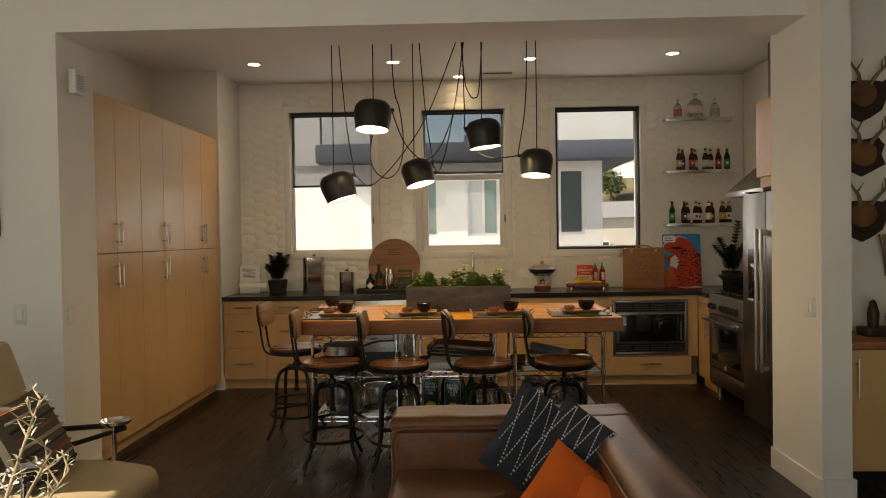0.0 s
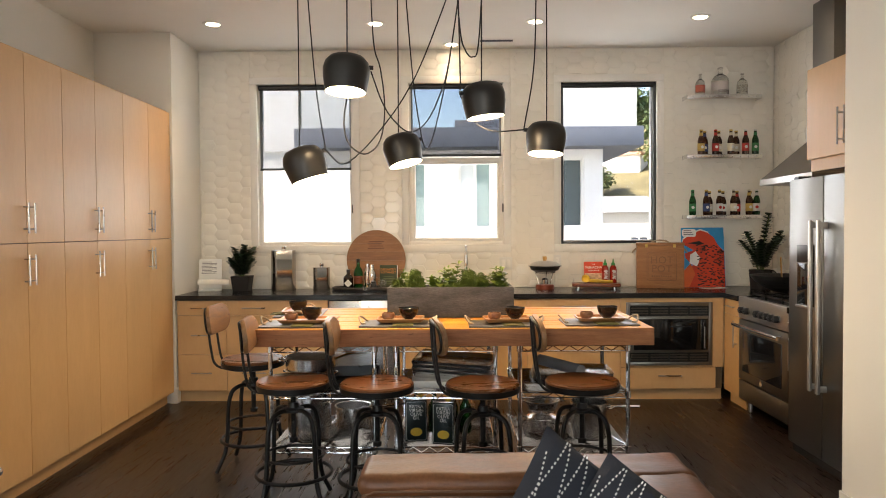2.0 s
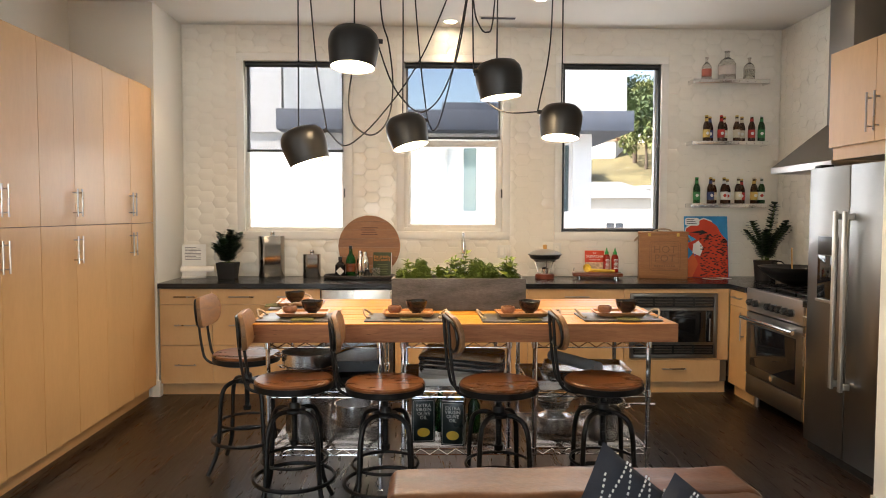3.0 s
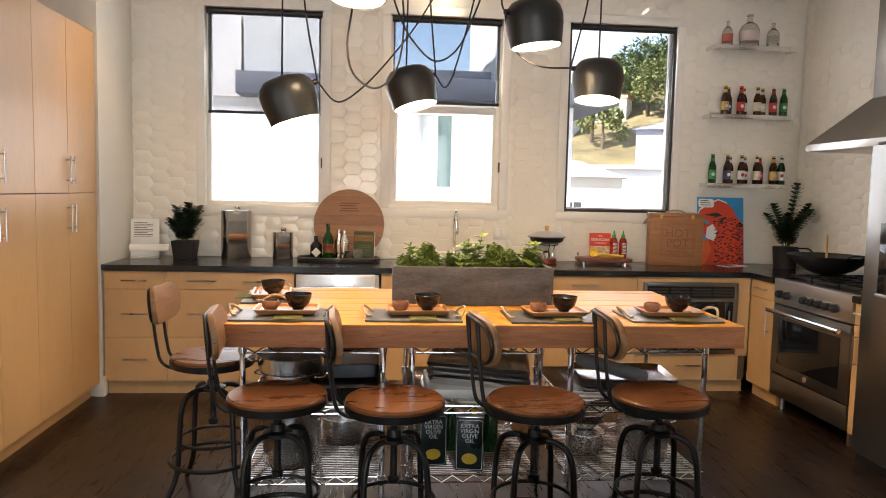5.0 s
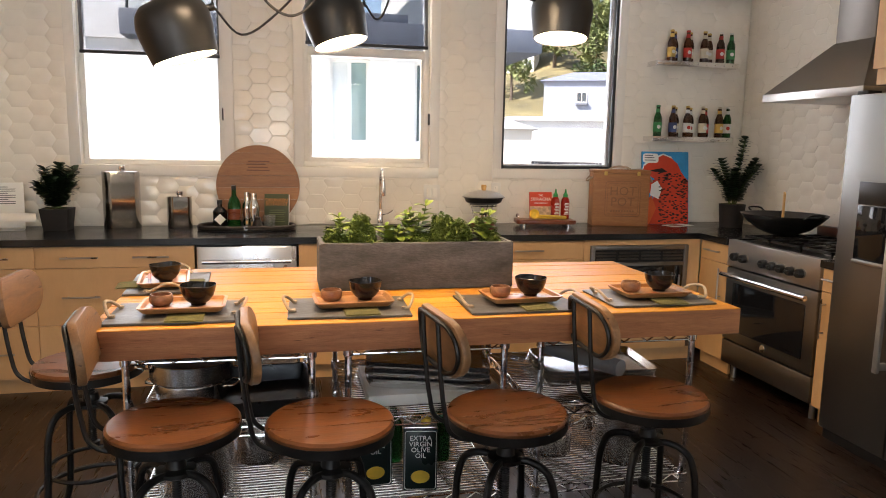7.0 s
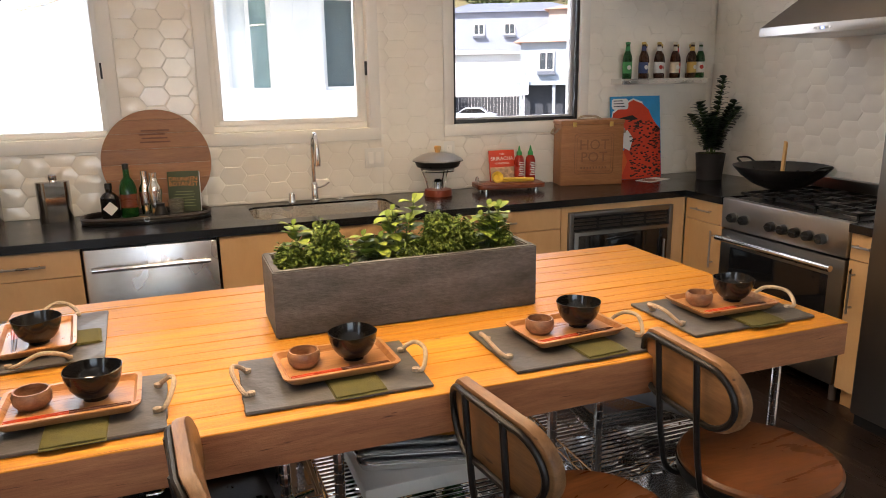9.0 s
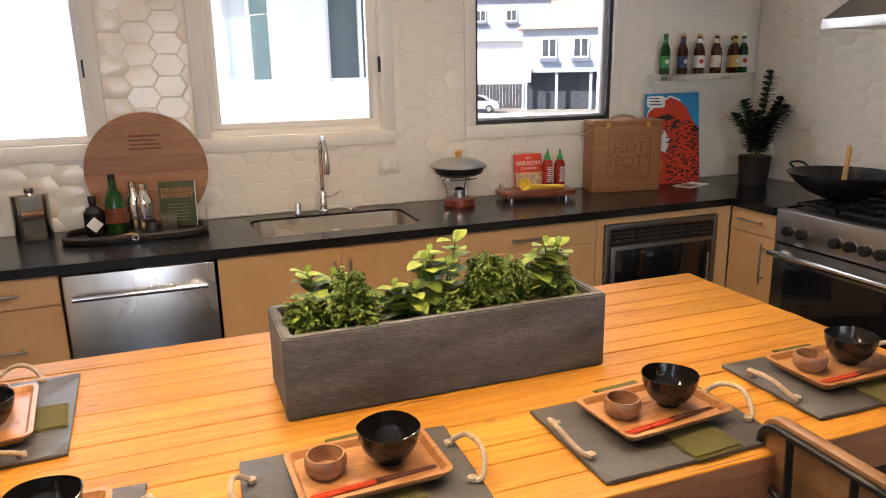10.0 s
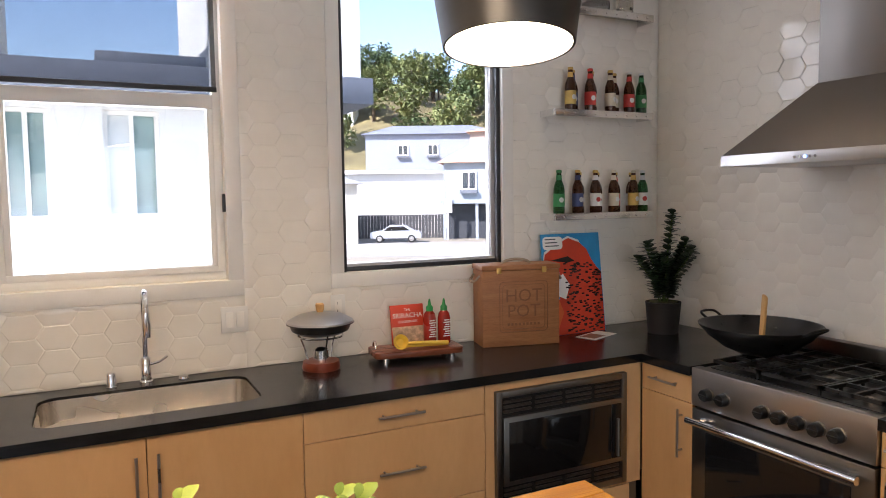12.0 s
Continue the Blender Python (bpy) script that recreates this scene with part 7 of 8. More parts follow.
# ---- far right: hutch and trophies ----
hu = thing("sideboard", pose(2.20, 4.31, 0), "maple sideboard with a darker wooden top", "sideboard")
part("body", box(0.0, 0.022, 0.09, 1.5, 0.435, 0.80), M_MAPLE, hu)
part("plinth", box(0.03, 0.05, 0.0, 1.47, 0.42, 0.089), M_BLACK, hu)
part("top", box(-0.005, -0.02, 0.801, 1.52, 0.437, 0.845, 0.004), M_EDGE, hu, "dark brown wooden top")
for k in range(3):
    d = part("door", box(0.002 + k * 0.5, 0.0, 0.10, 0.498 + k * 0.5, 0.02, 0.795, 0.002), M_MAPLE, hu)
    bar_handle(d, pose(0.13 + k * 0.5, 0, 0.64, 0, 0, 0), 0.22)
random.seed(9)
for z, kind in ((2.32, 0), (1.95, 1), (1.57, 0)):
    tp = thing("antler_trophy", pose(2.60, 4.748, z), "deer antlers on a dark wooden shield plaque", "trophy", "antler trophies")
    if kind == 0:
        o_ = [(-0.155, 0.10), (-0.13, 0.085), (-0.07, 0.095), (0.0, 0.09), (0.07, 0.095), (0.13, 0.085), (0.155, 0.10), (0.16, 0.0), (0.125, -0.09), (0.06, -0.135), (0.0, -0.165), (-0.06, -0.135), (-0.125, -0.09), (-0.16, 0.0)]
    else:
        o_ = [(-0.10, 0.11), (0.0, 0.095), (0.10, 0.11), (0.14, 0.06), (0.12, 0.0), (0.145, -0.06), (0.07, -0.10), (0.0, -0.135), (-0.07, -0.10), (-0.145, -0.06), (-0.12, 0.0), (-0.14, 0.06)]
    part("plaque", prism(o_, 0.0, 0.024, 0.005, pose(0, 0, 0, 90, 0, 0)), M_TROPHY, tp)
    part("skull_cap", turned([(0.085, 0.0), (0.082, 0.018), (0.06, 0.04), (0.03, 0.052), (0, 0.056)], 24), M_HIDE, tp, m=pose(0, -0.022, 0.01, 90, 0, 0))
    for s in (-1, 1):
        pts = spline([(s * 0.03, -0.05, 0.06), (s * 0.06, -0.09, 0.12), (s * 0.10, -0.10, 0.17), (s * 0.11, -0.07, 0.23)], 5)
        an = part("antler", tube(pts, [0.014 - 0.010 * k / (len(pts) - 1) for k in range(len(pts))], 8), M_ANTLER, tp)
        part("tine", tube([pts[7], pts[7] + Vector((s * -0.02, -0.04, 0.06))], [0.008, 0.002], 6), M_ANTLER, an)
        part("tine", tube([pts[11], pts[11] + Vector((s * 0.04, -0.02, 0.05))], [0.007, 0.002], 6), M_ANTLER, an)
hm = thing("horn_ornament", pose(2.60, 4.53, 0.846), "dark carved horn ornament on the sideboard", "ornament")
part("base", prism(rounded(0.26, 0.14, 0.04, 4), 0, 0.05, 0.006), M_TROPHY, hm)
for x, h_ in ((-0.05, 0.17), (0.06, 0.12), (0.10, 0.08)):
    part("horn", turned([(0, 0), (0.03, 0), (0.034, h_ * 0.5), (0.018, h_ * 0.9), (0, h_)], 16), M_TROPHY, hm, m=pose(x, 0, 0.05))
ws = thing("white_ball", pose(2.23, 4.47, 0.846), "small white round ornament on the sideboard", "ornament")
part("ball", turned([(0, 0.0), (0.02, 0.004), (0.032, 0.03), (0.02, 0.058), (0, 0.062)], 20), M_WHITE, ws)
bu = thing("dried_bundle", pose(2.74, 4.73, 1.31), "dried flower bundle hanging on the wall", "dried flowers")
bm = bmesh.new()
for k in range(26):
    a = random.uniform(-0.5, 0.5)
    sweep(bm, [(0, 0, -0.12), (math.sin(a) * 0.10, -0.02 + random.uniform(-0.03, 0.0), 0.06), (math.sin(a) * 0.16, -0.03 + random.uniform(-0.04, 0), 0.14)], [0.003, 0.003, 0.006], 5)
part("stalks", bm, M_ANTLER, bu)
pc = thing("picture_frame", pose(-2.99, 4.218, 1.93), "black framed dark picture on the wall", "picture")
part("frame", box(-0.43, -0.035, -0.41, 0.43, 0.0, 0.41, 0.004), M_FRAMEBLACK, pc)
part("print", box(-0.39, -0.038, -0.37, 0.39, -0.0352, 0.37), M_BLACKGLASS, pc)

# ---- outside ----
GZ = -2.2
structure("ground", box(-400, 8.4, GZ - 0.2, 500, 700, GZ), plain("dry_ground", (0.30, 0.27, 0.21), 0.95, var=0.2, scale=0.2, grain=3, relief=0.3), "pale dry ground with paving", "ground")
structure("ground_south", box(-400, -500, GZ - 0.2, 500, 8.4, GZ), M_STUCCO, "pale paved ground", "ground")


def outward(bearing, dist, side=0.0):
    """A spot outside, by compass bearing from the kitchen and distance."""
    a = radians(bearing)
    return (math.sin(a) * dist + math.cos(a) * side, 5 + math.cos(a) * dist - math.sin(a) * side)


# neighbouring white house
nh = thing("neighbour_house", pose(0, 0, 0), "white stucco house with slate-blue fascia and tall windows", "house")
NY = 13.5
# white stucco greyed, so the upper walls' shade sits in the colour
M_UPPER = plain("shade_grey_stucco", (0.66, 0.68, 0.66), 0.9, var=0.04, grain=60, relief=0.3)
NWIN = ((-0.80, -0.34), (0.20, 0.80), (1.47, 2.40))
NZ0, NZ1, NF0, NF1 = 1.47, 2.71, 2.84, 3.17
bm = bmesh.new()
bx(bm, -9.0, NY, GZ, NWIN[0][0], NY + 0.25, NF0)
bx(bm, NWIN[0][0], NY, GZ, 2.72, NY + 0.25, NZ0)
bx(bm, NWIN[0][0], NY, NZ1, 2.72, NY + 0.25, NF0)
for a, b in ((-0.34, 0.20), (0.80, 1.47), (2.40, 2.72)):
    bx(bm, a, NY, NZ0, b, NY + 0.25, NZ1)
part("wall", bm, M_STUCCO, nh)
part("side_wall", box(2.47, NY + 0.25, GZ, 2.72, NY + 8, NF0), M_STUCCO, nh)
# inner wall already toned down in colour for the indoor shade
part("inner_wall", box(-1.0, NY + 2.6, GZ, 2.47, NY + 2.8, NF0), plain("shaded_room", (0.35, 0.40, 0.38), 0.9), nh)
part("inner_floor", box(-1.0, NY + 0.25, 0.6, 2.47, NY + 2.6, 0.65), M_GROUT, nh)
for k, (a, b) in enumerate(NWIN):
    # pane colour holds the light: pale for reflections, the third dark for shade
    w_ = part("window", box(a, NY + 0.12, NZ0, b, NY + 0.15, NZ1), plain("light_toned_glass", (0.26, 0.36, 0.34) if k < 2 else (0.10, 0.13, 0.13), 0.05, relief=0.0), nh)
    bm = bmesh.new()
    for x0, z0, x1, z1 in ((a, NZ0, b, NZ0 + 0.05), (a, NZ1 - 0.05, b, NZ1), (a, NZ0 + 0.05, a + 0.05, NZ1 - 0.05), (b - 0.05, NZ0 + 0.05, b, NZ1 - 0.05), ((a + b) / 2 - 0.025, NZ0 + 0.05, (a + b) / 2 + 0.025, NZ1 - 0.05)):
        bx(bm, x0, NY + 0.06, z0, x1, NY + 0.118, z1)
    part("frame", bm, M_TRIM, w_)
part("blind", box(0.25, NY + 0.10, NZ0 + 0.05, 0.475, NY + 0.116, NZ1 - 0.05), M_UPPER, nh, "pale lowered blind")
part("fascia", box(-2.55, NY - 0.5, NF0, 3.3, NY + 6, NF1, 0.01), M_FASCIA, nh, "slate-blue eave fascia")
part("parapet", box(0.15, NY - 0.3, NF1, 1.31, NY + 2.2, 3.32, 0.01), M_FASCIA, nh)
part("upper_wall", box(-2.5, NY - 0.1, NF1, -1.15, NY + 6, 6.6), M_UPPER, nh)
part("upper_wall", box(1.75, NY - 0.1, NF1, 3.28, NY + 6, 6.6), M_UPPER, nh)
part("west_wing", box(-9.0, NY - 0.06, NF0, -2.55, NY + 6, 4.1), M_STUCCO, nh)

# road, fence, far houses, cars
rx, ry = outward(30, 52)
structure("road", box(-60, -7, 0.004, 90, 7, 0.02, m=pose(rx, ry, GZ, 0, 0, -30)), plain("worn_asphalt", (0.34, 0.33, 0.31), 0.9, var=0.15, scale=0.5, grain=20), "sun-bleached asphalt road", "road")


def far_house(bearing, dist, w, h, d, wall, roof, tag, storey_windows, ridge=2.6, turn=None):
    x, y = outward(bearing, dist)
    hs = thing("house", pose(x, y, GZ, 0, 0, -bearing if turn is None else turn), tag, "house", "far houses")
    part("wall", box(-w / 2, 0, 0, w / 2, d, h), wall, hs)
    bm = bmesh.new()
    e = 0.6
    vs = [bm.verts.new(p) for p in ((-w / 2 - e, -e, h), (w / 2 + e, -e, h), (w / 2 + e, d + e, h), (-w / 2 - e, d + e, h), (-w / 2 + d * 0.35, d / 2, h + ridge), (w / 2 - d * 0.35, d / 2, h + ridge))]
    for f in ((0, 1, 5, 4), (2, 3, 4, 5), (1, 2, 5), (3, 0, 4), (3, 2, 1, 0)):
        bm.faces.new([vs[i] for i in f])
    part("roof", bm, roof, hs, smooth=False)
    for wx, wz, ww, wh in storey_windows:
        wd = part("window", box(wx - ww / 2, -0.08, wz, wx + ww / 2, 0.02, wz + wh), plain("far_glass", (0.05, 0.06, 0.07), 0.1, relief=0.0), hs)
        bm = bmesh.new()
        for x0, z0, x1, z1 in ((wx - ww / 2 - 0.12, wz - 0.12, wx + ww / 2 + 0.12, wz), (wx - ww / 2 - 0.12, wz + wh, wx + ww / 2 + 0.12, wz + wh + 0.12), (wx - ww / 2 - 0.12, wz, wx - ww / 2, wz + wh), (wx + ww / 2, wz, wx + ww / 2 + 0.12, wz + wh), (wx - 0.05, wz, wx + 0.05, wz + wh)):
            bx(bm, x0, -0.14, z0, x1, 0.0, z1)
        part("frame", bm, M_TRIM, wd)
        part("flower_box", box(wx - ww / 2 - 0.2, -0.5, wz - 0.45, wx + ww / 2 + 0.2, -0.02, wz - 0.15), M_FASCIA, wd)
    return hs


# far house colours are paled and greyed to take in distance haze
M_BLUEHOUSE = plain("hazed_blue_grey_siding", (0.30, 0.34, 0.38), 0.9, var=0.06)
M_TERRACOTTA = plain("terracotta_roof", (0.62, 0.36, 0.24), 0.9, var=0.15, scale=2, grain=8, relief=0.5)
bh = far_house(33.6, 64, 15, 6.9, 9, M_BLUEHOUSE, M_TERRACOTTA, "two-storey blue-grey house with a terracotta roof", [(-5.2 + k * 2.75, 4.55, 1.15, 1.45) for k in range(5)], 2.4)
# near-black sheet on the front, painting the shade beneath the carport roof
part("carport_shade", box(-7.5, -0.25, 0, 7.5, -0.05, 3.2), plain("carport_shade_tone", (0.045, 0.05, 0.06), 0.9), bh)
for k in range(6):
    part("carport_post", box(-7.4 + k * 2.9, -1.6, 0, -7.15 + k * 2.9, -1.35, 3.2), M_BLUEHOUSE, bh)
part("carport_roof", box(-7.7, -1.8, 3.2, 7.7, 0, 3.5), M_BLUEHOUSE, bh)
far_house(21.5, 72, 16, 6.2, 10, M_STUCCO, plain("pale_roof", (0.60, 0.58, 0.55), 0.9), "white sunlit flat-fronted house", [], 0.6)
far_house(26, 95, 18, 12.2, 10, plain("slate_house", (0.30, 0.33, 0.40), 0.9), plain("slate_roof", (0.20, 0.22, 0.28), 0.9), "blue-grey house farther up the street", [(-4, 9.5, 1.2, 1.2), (0, 9.5, 1.2, 1.2)], 1.6)
far_house(36, 90, 22, 12.0, 10, plain("tan_house", (0.42, 0.33, 0.28), 0.9), M_TERRACOTTA, "tan house behind the blue-grey one", [(-6 + 4 * k, 10, 1.2, 1.0) for k in range(4)], 1.2)
far_house(14, 58, 12, 5.0, 10, plain("cream_house", (0.55, 0.52, 0.46), 0.9), plain("grey_roof", (0.30, 0.30, 0.30), 0.9), "cream house behind a dark fence", [(-2, 1.5, 1.4, 1.4), (2, 1.5, 1.4, 1.4)], 1.6)
fx, fy = outward(22.5, 66)
fence = thing("fence", pose(fx, fy, GZ, 0, 0, -26), "dark weathered board fence along the street", "fence")
plank_me = done("board", box(-0.14, -0.02, 0, 0.14, 0.02, 2.2), plain("dark_fence_wood", (0.06, 0.06, 0.065), 0.9), False)
for k in range(46):
    part("board", plank_me, None, fence, m=pose(-8 + k * 0.30, 0, 0))
for k in range(4):
    part("rail", box(-8.2 + k * 3.6, 0.03, 1.6, -4.7 + k * 3.6, 0.08, 1.7), M_FASCIA, fence)


def car(bearing, dist, turn, paint, tag):
    x, y = outward(bearing, dist)
    c = thing("car", pose(x, y, GZ + 0.021, 0, 0, turn), tag, "car", "parked cars")
    o_ = [(-2.15, 0.35), (-2.2, 0.75), (-2.0, 0.92), (-1.2, 1.0), (-0.55, 1.42), (0.75, 1.45), (1.45, 1.02), (2.05, 0.9), (2.2, 0.6), (2.15, 0.35)]
    bm = prism(o_, -0.85, 0.85, 0.08, pose(0, 0, 0, 90, 0, 0))
    part("body", bm, paint, c)
    g_ = [(-1.05, 1.0), (-0.5, 1.36), (0.7, 1.38), (1.25, 1.02)]
    for s in (-1, 1):
        part("side_glass", prism(g_, 0, 0.02, 0.0, pose(0, s * 0.86 + (0.01 if s < 0 else 0.012), 0, 90, 0, 0)), M_BLACKGLASS, c)
    for wx in (-1.35, 1.35):
        for s in (-1, 1):
            w_ = part("wheel", turned([(0, -0.1), (0.2, -0.1), (0.32, -0.09), (0.33, 0.0), (0.32, 0.09), (0.2, 0.1), (0, 0.1)], 20), M_RUBBER, c, m=pose(wx, s * 0.80, 0.33, 90, 0, 0))
            part("rim", turned([(0, -0.11), (0.2, -0.105), (0.2, 0.105), (0, 0.11)], 16), M_STEEL, w_)


car(23.0, 60, -28, plain("silver_paint", (0.55, 0.58, 0.62), 0.25, 0.3, relief=0.0), "silver-blue saloon car parked at the kerb")
up = thing("utility_pole", pose(*outward(13.5, 22), GZ), "weathered wooden utility pole with a crossarm", "pole")
part("pole", turned([(0, 0), (0.16, 0), (0.11, 9.0), (0, 9.0)], 14), M_BAMBOO, up)
part("crossarm", box(-1.1, -0.06, 8.2, 1.1, 0.06, 8.35), M_EDGE, up)
up2 = thing("utility_pole", pose(*outward(27.2, 62), GZ), "pale metal street pole with a white sign", "pole")
part("pole", turned([(0, 0), (0.1, 0), (0.08, 6.0), (0, 6.0)], 12), M_STUCCO, up2)
part("sign", box(-0.4, -0.12, 2.4, 0.4, -0.08, 3.6), M_WHITE, up2)

# wooded hill
bm = bmesh.new()
bmesh.ops.create_grid(bm, x_segments=70, y_segments=40, size=1.0)
for v in bm.verts:
    bearing = 8 + (v.co.x + 1) / 2 * 62
    k = (v.co.y + 1) / 2
    d = 100 + k * 160
    x, y = outward(bearing, d)
    ridge = 27 + 18 * (bearing - 8) / 62 + 7 * noise.noise(Vector((bearing * 0.16, 0, 3)))
    z = GZ + 4 + ridge * math.sin(min(1, k * 1.25) * math.pi / 2) + 2.0 * noise.noise(Vector((x * 0.05, y * 0.05, 0)))
    v.co = Vector((x, y, z))
solo("hillside", bm, plain("dry_hill_scrub", (0.20, 0.17, 0.08), 0.95, var=0.5, scale=0.12, grain=1.2, relief=0.8), "dry grassy hillside", "hill", kind="structure")


def tree_mesh(seed):
    rng_ = random.Random(seed)
    bm = bmesh.new()
    blobs = [(Vector((rng_.uniform(-2.6, 2.6), rng_.uniform(-2.2, 2.2), rng_.uniform(2.8, 6.6))), rng_.uniform(1.1, 2.2)) for _ in range(9)]
    for c, r in blobs:
        for _ in range(85):
            d = Vector((rng_.gauss(0, 1), rng_.gauss(0, 1), rng_.gauss(0, 1))).normalized()
            p = c + d * r * rng_.uniform(0.75, 1.08)
            w_ = Vector((rng_.gauss(0, 1), rng_.gauss(0, 1), rng_.gauss(0, 0.6)))
            leaf(bm, p, w_, rng_.uniform(0.45, 0.9), rng_.uniform(0.35, 0.6), 0.3, 0.3)
    return bm


# leaf colours raised to include the pale haze over the hill
M_OAKLEAF = leafy("hazed_oak_crown", (0.09, 0.12, 0.035), (0.26, 0.29, 0.12), 0.7)
M_PINELEAF = leafy("hazed_pine_crown", (0.05, 0.085, 0.035), (0.14, 0.19, 0.08), 0.7)
crowns = [done("crown", tree_mesh(s), M_PINELEAF if s % 3 == 0 else M_OAKLEAF, False) for s in range(5)]
trunk_me = done("trunk", tube(spline([(0, 0, -0.5), (0.1, 0.05, 1.5), (-0.1, 0.1, 3.2), (0.2, 0, 5.0)], 4), [0.35 - 0.018 * k for k in range(13)], 8), plain("tree_bark", (0.10, 0.075, 0.055), 0.95))
random.seed(50)
for k in range(150):
    bearing = random.uniform(11, 50)
    kk = random.uniform(0.05, 1.0)
    d = 100 + kk * 160
    x, y = outward(bearing, d)
    ridge = 27 + 18 * (bearing - 8) / 62 + 7 * noise.noise(Vector((bearing * 0.16, 0, 3)))
    z = GZ + 4 + ridge * math.sin(min(1, kk * 1.25) * math.pi / 2) - 0.6
    s = random.uniform(0.7, 1.35)
    tr_ = thing("tree", pose(x, y, z, 0, 0, random.uniform(0, 360)), "broad green tree on the far hillside", "tree", "hillside trees")
    tr_.scale = (s, s, s * random.uniform(0.9, 1.25))
    part("trunk", trunk_me, None, tr_)
    part("crown", crowns[k % 5], None, tr_)
for k in range(9):
    x, y = outward(14 + k * 4.2, 130 + 9 * (k * 37 % 9))
    hs = thing("hill_house", pose(x, y, GZ + 13 + (k * 5 % 9), 0, 0, -30), "small pale house among the hillside trees", "house", "hillside houses")
    part("wall", box(-3.5, 0, -4, 3.5, 6, 4), M_STUCCO, hs)
    part("roof", box(-3.8, -0.4, 4, 3.8, 6.4, 4.5), M_TERRACOTTA, hs)

# ---- tiles on the kitchen walls ----
TA, TB, TH = 0.076, 0.046, 0.049           # half length to the points, to the flats, half height
PITCH_X, PITCH_Z = TA + TB + 0.0003, 2 * TH + 0.0003


def hex_points(cx, cz, inset=0.0):
    a, b, h = TA - inset * 1.2, TB - inset * 0.6, TH - inset
    return [(cx + a, cz), (cx + b, cz + h), (cx - b, cz + h), (cx - a, cz), (cx - b, cz - h), (cx + b, cz - h)]


def tile_into(bm, place, outer, inner, depth, lift):
    """One pillowed tile: a rim and a raised flat face."""
    back = [bm.verts.new(place(u, v, 0.0005)) for u, v in outer]
    mid = [bm.verts.new(place(u, v, depth - 0.0012)) for u, v in outer]
    top = [bm.verts.new(place(u, v, depth + lift(u, v))) for u, v in inner]
    n_ = len(outer)
    for i in range(n_):
        j = (i + 1) % n_
        bm.faces.new((back[i], back[j], mid[j], mid[i]))
        bm.faces.new((mid[i], mid[j], top[j], top[i]))
    mu, mv = sum(u for u, v in inner) / n_, sum(v for u, v in inner) / n_
    peak = bm.verts.new(place(mu, mv, depth + 0.0005 + lift(mu, mv)))
    for i in range(n_):
        bm.faces.new((top[i], top[(i + 1) % n_], peak))


tile_bm = bmesh.new()
tile_into(tile_bm, lambda u, v, w: (u, -w, v), hex_points(0, 0), hex_points(0, 0, 0.0045), 0.008, lambda u, v: 0.0)
bmesh.ops.recalc_face_normals(tile_bm, faces=tile_bm.faces)
tile_me = done("tile", tile_bm, M_TILE, True, 14)


def clamp(pts, u0, u1, v0, v1):
    return [(min(max(u, u0), u1), min(max(v, v0), v1)) for u, v in pts]


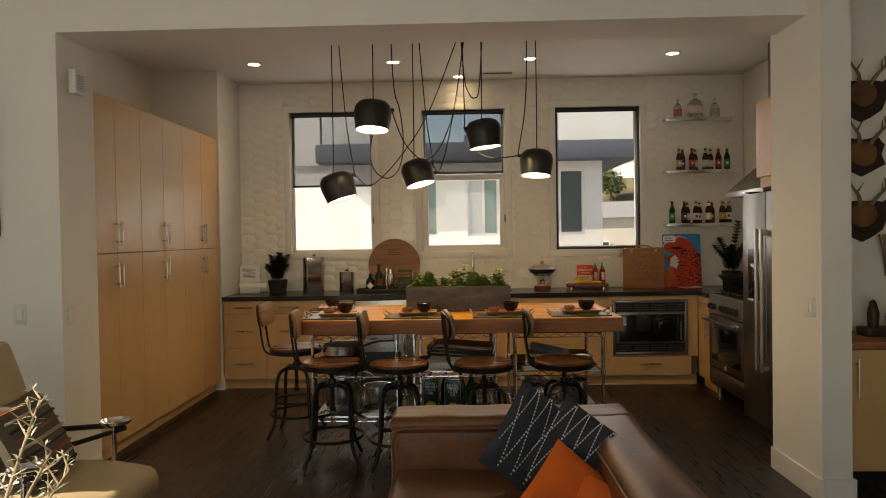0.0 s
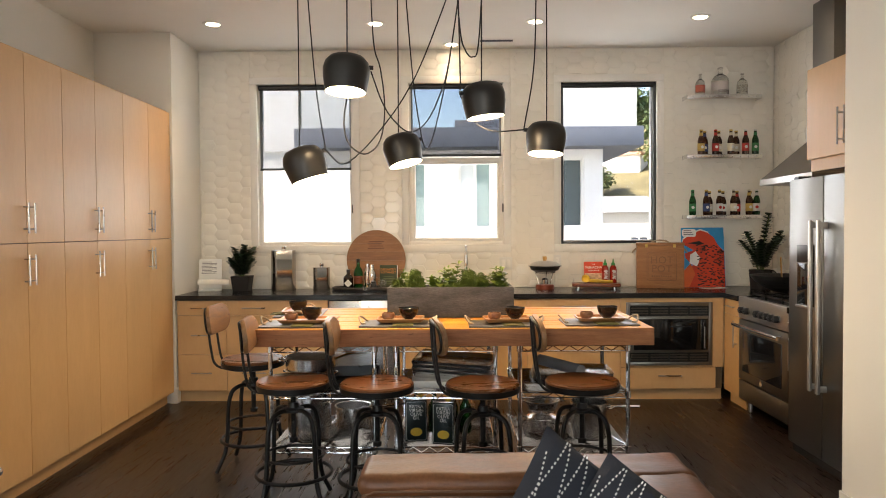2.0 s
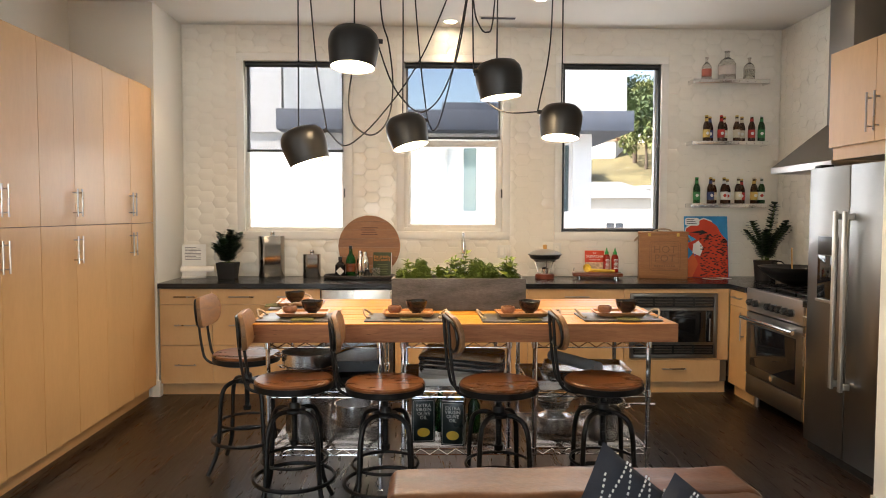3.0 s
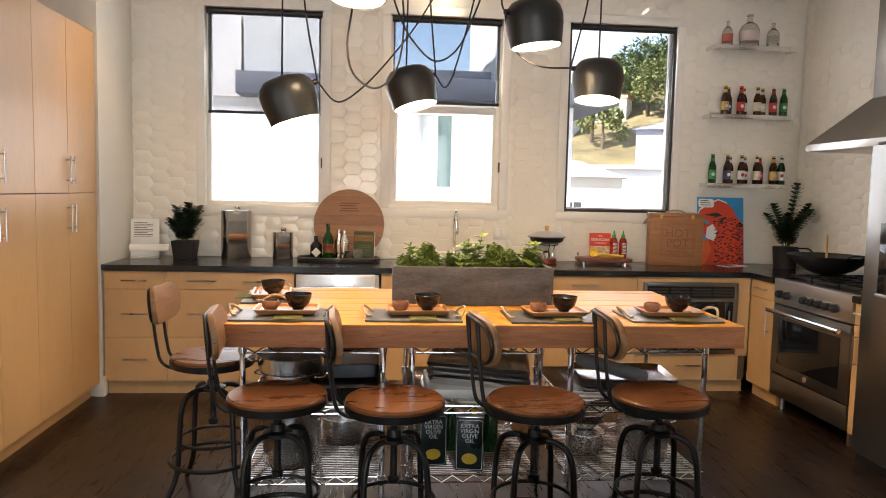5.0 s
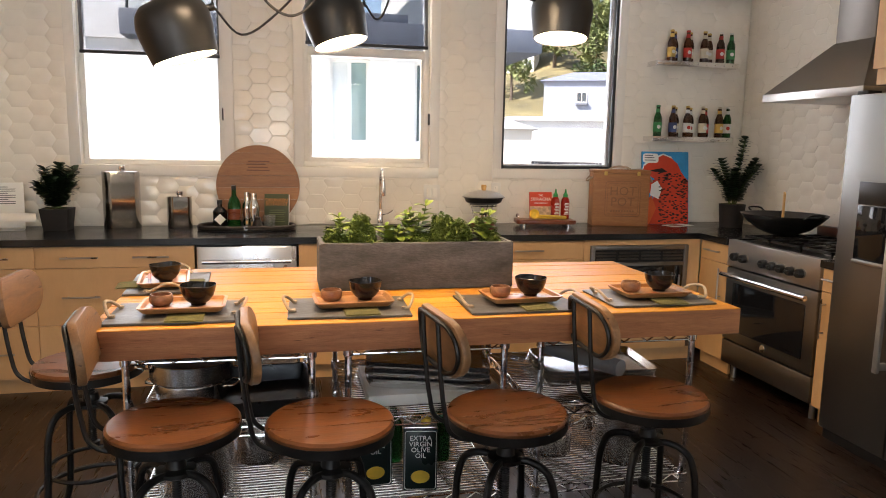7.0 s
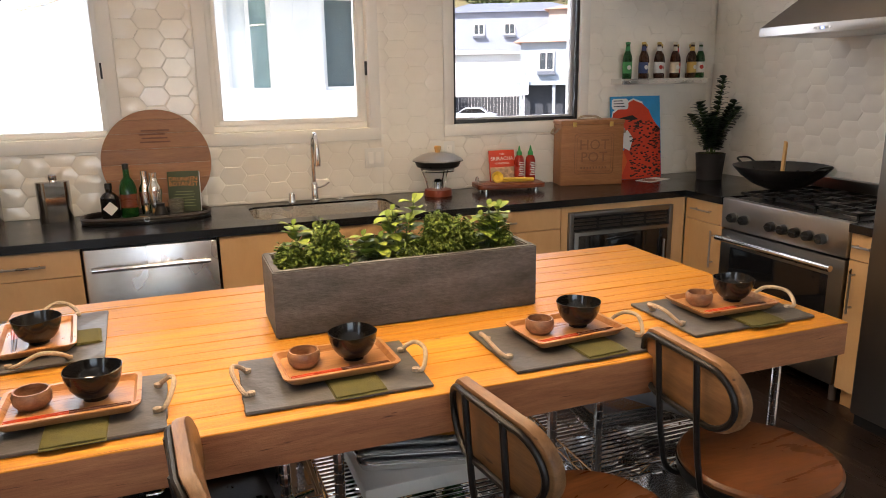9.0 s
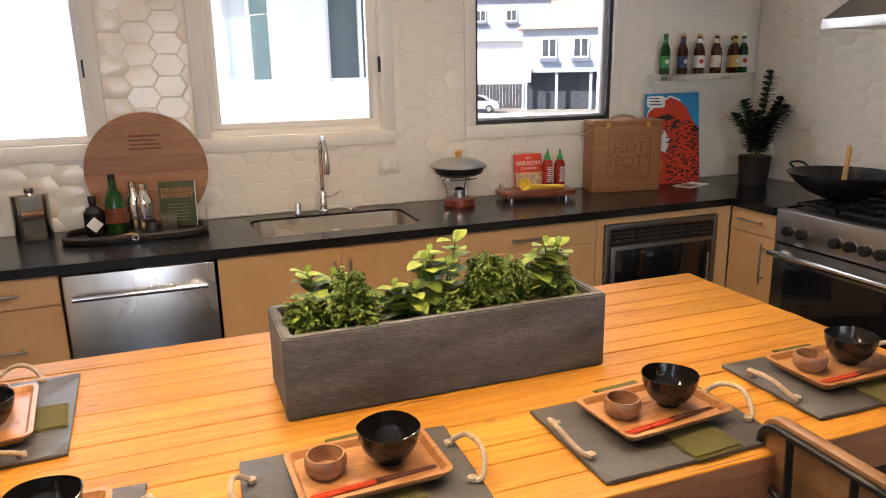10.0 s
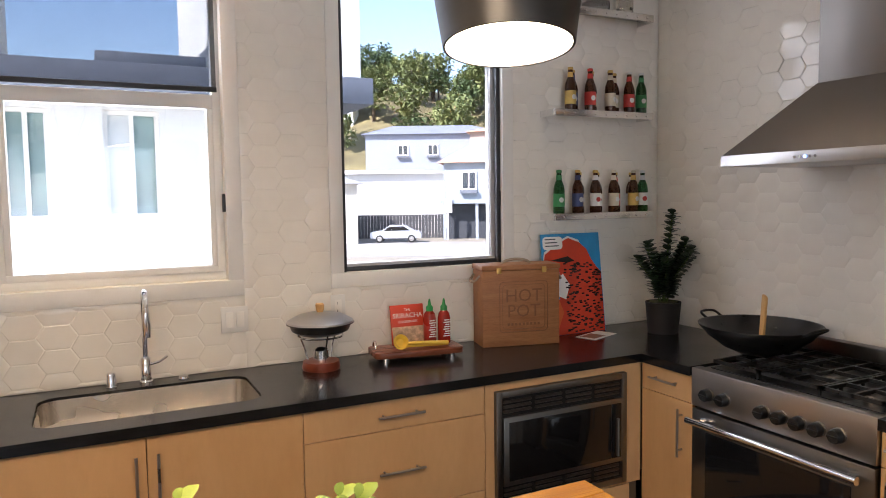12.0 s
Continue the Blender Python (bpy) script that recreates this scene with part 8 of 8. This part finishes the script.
def lay(wall, regions, place, base, near):
    """Hexagon tiles over rectangles of one wall; whole ones in the near stretch are pieces of their own."""
    rng_ = random.Random(17)
    bm = bmesh.new()
    single = 0
    for u0, u1, v0, v1 in regions:
        for i in range(int((u0 - 0.2) / PITCH_X) - 1, int((u1 + 0.2) / PITCH_X) + 2):
            for j in range(int(v0 / PITCH_Z) - 2, int(v1 / PITCH_Z) + 3):
                cu, cv = i * PITCH_X, (j + (0.5 if i % 2 else 0.0)) * PITCH_Z
                if cu + TA < u0 + 0.012 or cu - TA > u1 - 0.012 or cv + TH < v0 + 0.008 or cv - TH > v1 - 0.008:
                    continue
                tu, tv = rng_.gauss(0, 0.018), rng_.gauss(0, 0.018)
                whole = cu - TA >= u0 and cu + TA <= u1 and cv - TH >= v0 and cv + TH <= v1
                if whole and single < 300 and near(cu, cv):
                    part("tile", tile_me, None, wall, m=base(cu, cv) @ Euler((tv, 0, tu)).to_matrix().to_4x4())
                    single += 1
                else:
                    o_ = clamp(hex_points(cu, cv), u0, u1, v0, v1)
                    i_ = clamp(hex_points(cu, cv, 0.0045), u0 + 0.003, u1 - 0.003, v0 + 0.003, v1 - 0.003)
                    tile_into(bm, place, o_, i_, 0.008, lambda u, v: tu * (u - cu) + tv * (v - cv))
    bmesh.ops.dissolve_degenerate(bm, dist=0.0004, edges=bm.edges)
    bmesh.ops.recalc_face_normals(bm, faces=bm.faces)
    rest = part("tiles", bm, M_TILE, wall)
    tagged(rest, kind="stuff")


c_ = 0.066
regs = []
xs = [XL + 0.001] + [v for a, b in WINDOWS for v in (a - c_, b + c_)] + [XR - 0.010]
for i in range(0, len(xs), 2):
    regs.append((xs[i], xs[i + 1], CT + 0.001, ZC - 0.001))
for a, b in WINDOWS:
    regs.append((a - c_, b + c_, CT + 0.001, WZ0 - 0.071))
    regs.append((a - c_, b + c_, WZ1 + 0.066, ZC - 0.001))
lay(wall_back, regs, lambda u, v, w: (u, YW - w, v), lambda u, v: pose(u, YW, v), lambda u, v: u > -0.9 and v < 2.0)
lay(wall_right, [(5.84, YW - 0.010, CT - 0.1, ZC - 0.001)], lambda u, v, w: (XR - w, u, v), lambda u, v: pose(XR, u, v, 0, 0, -90), lambda u, v: u > 6.5 and v > 1.9)

# ---- floor planks ----
PW, PL = 0.127, 1.9
plank = done("plank", box(-PW / 2 + 0.0005, -PL / 2 + 0.0005, -0.0145, PW / 2 - 0.0005, PL / 2 - 0.0005, 0.0), M_FLOOR, False)
rng_ = random.Random(2)
bm = bmesh.new()
count = 0
i = 0
x = -4.2
while x < 5.0:
    y = -2.4 - rng_.uniform(0, PL)
    while y < YW:
        y0, y1 = y, y + PL
        cx, cy = x + PW / 2, (y0 + y1) / 2
        if -2.5 < cx < 3.0 and y0 > 1.2 and y1 < 7.7 and count < 300:
            part("plank", plank, None, floor, m=pose(cx, cy, rng_.uniform(-0.0004, 0.0002)))
            count += 1
        else:
            a, b = max(y0, -2.45), min(y1, YW)
            if b - a > 0.02:
                bx(bm, x + 0.0008, a + 0.0008, -0.0145, x + PW - 0.0008, b - 0.0008, rng_.uniform(-0.0004, 0.0002))
        y = y1
    x += PW
tagged(part("planks", bm, M_FLOOR, floor, smooth=False), kind="stuff")
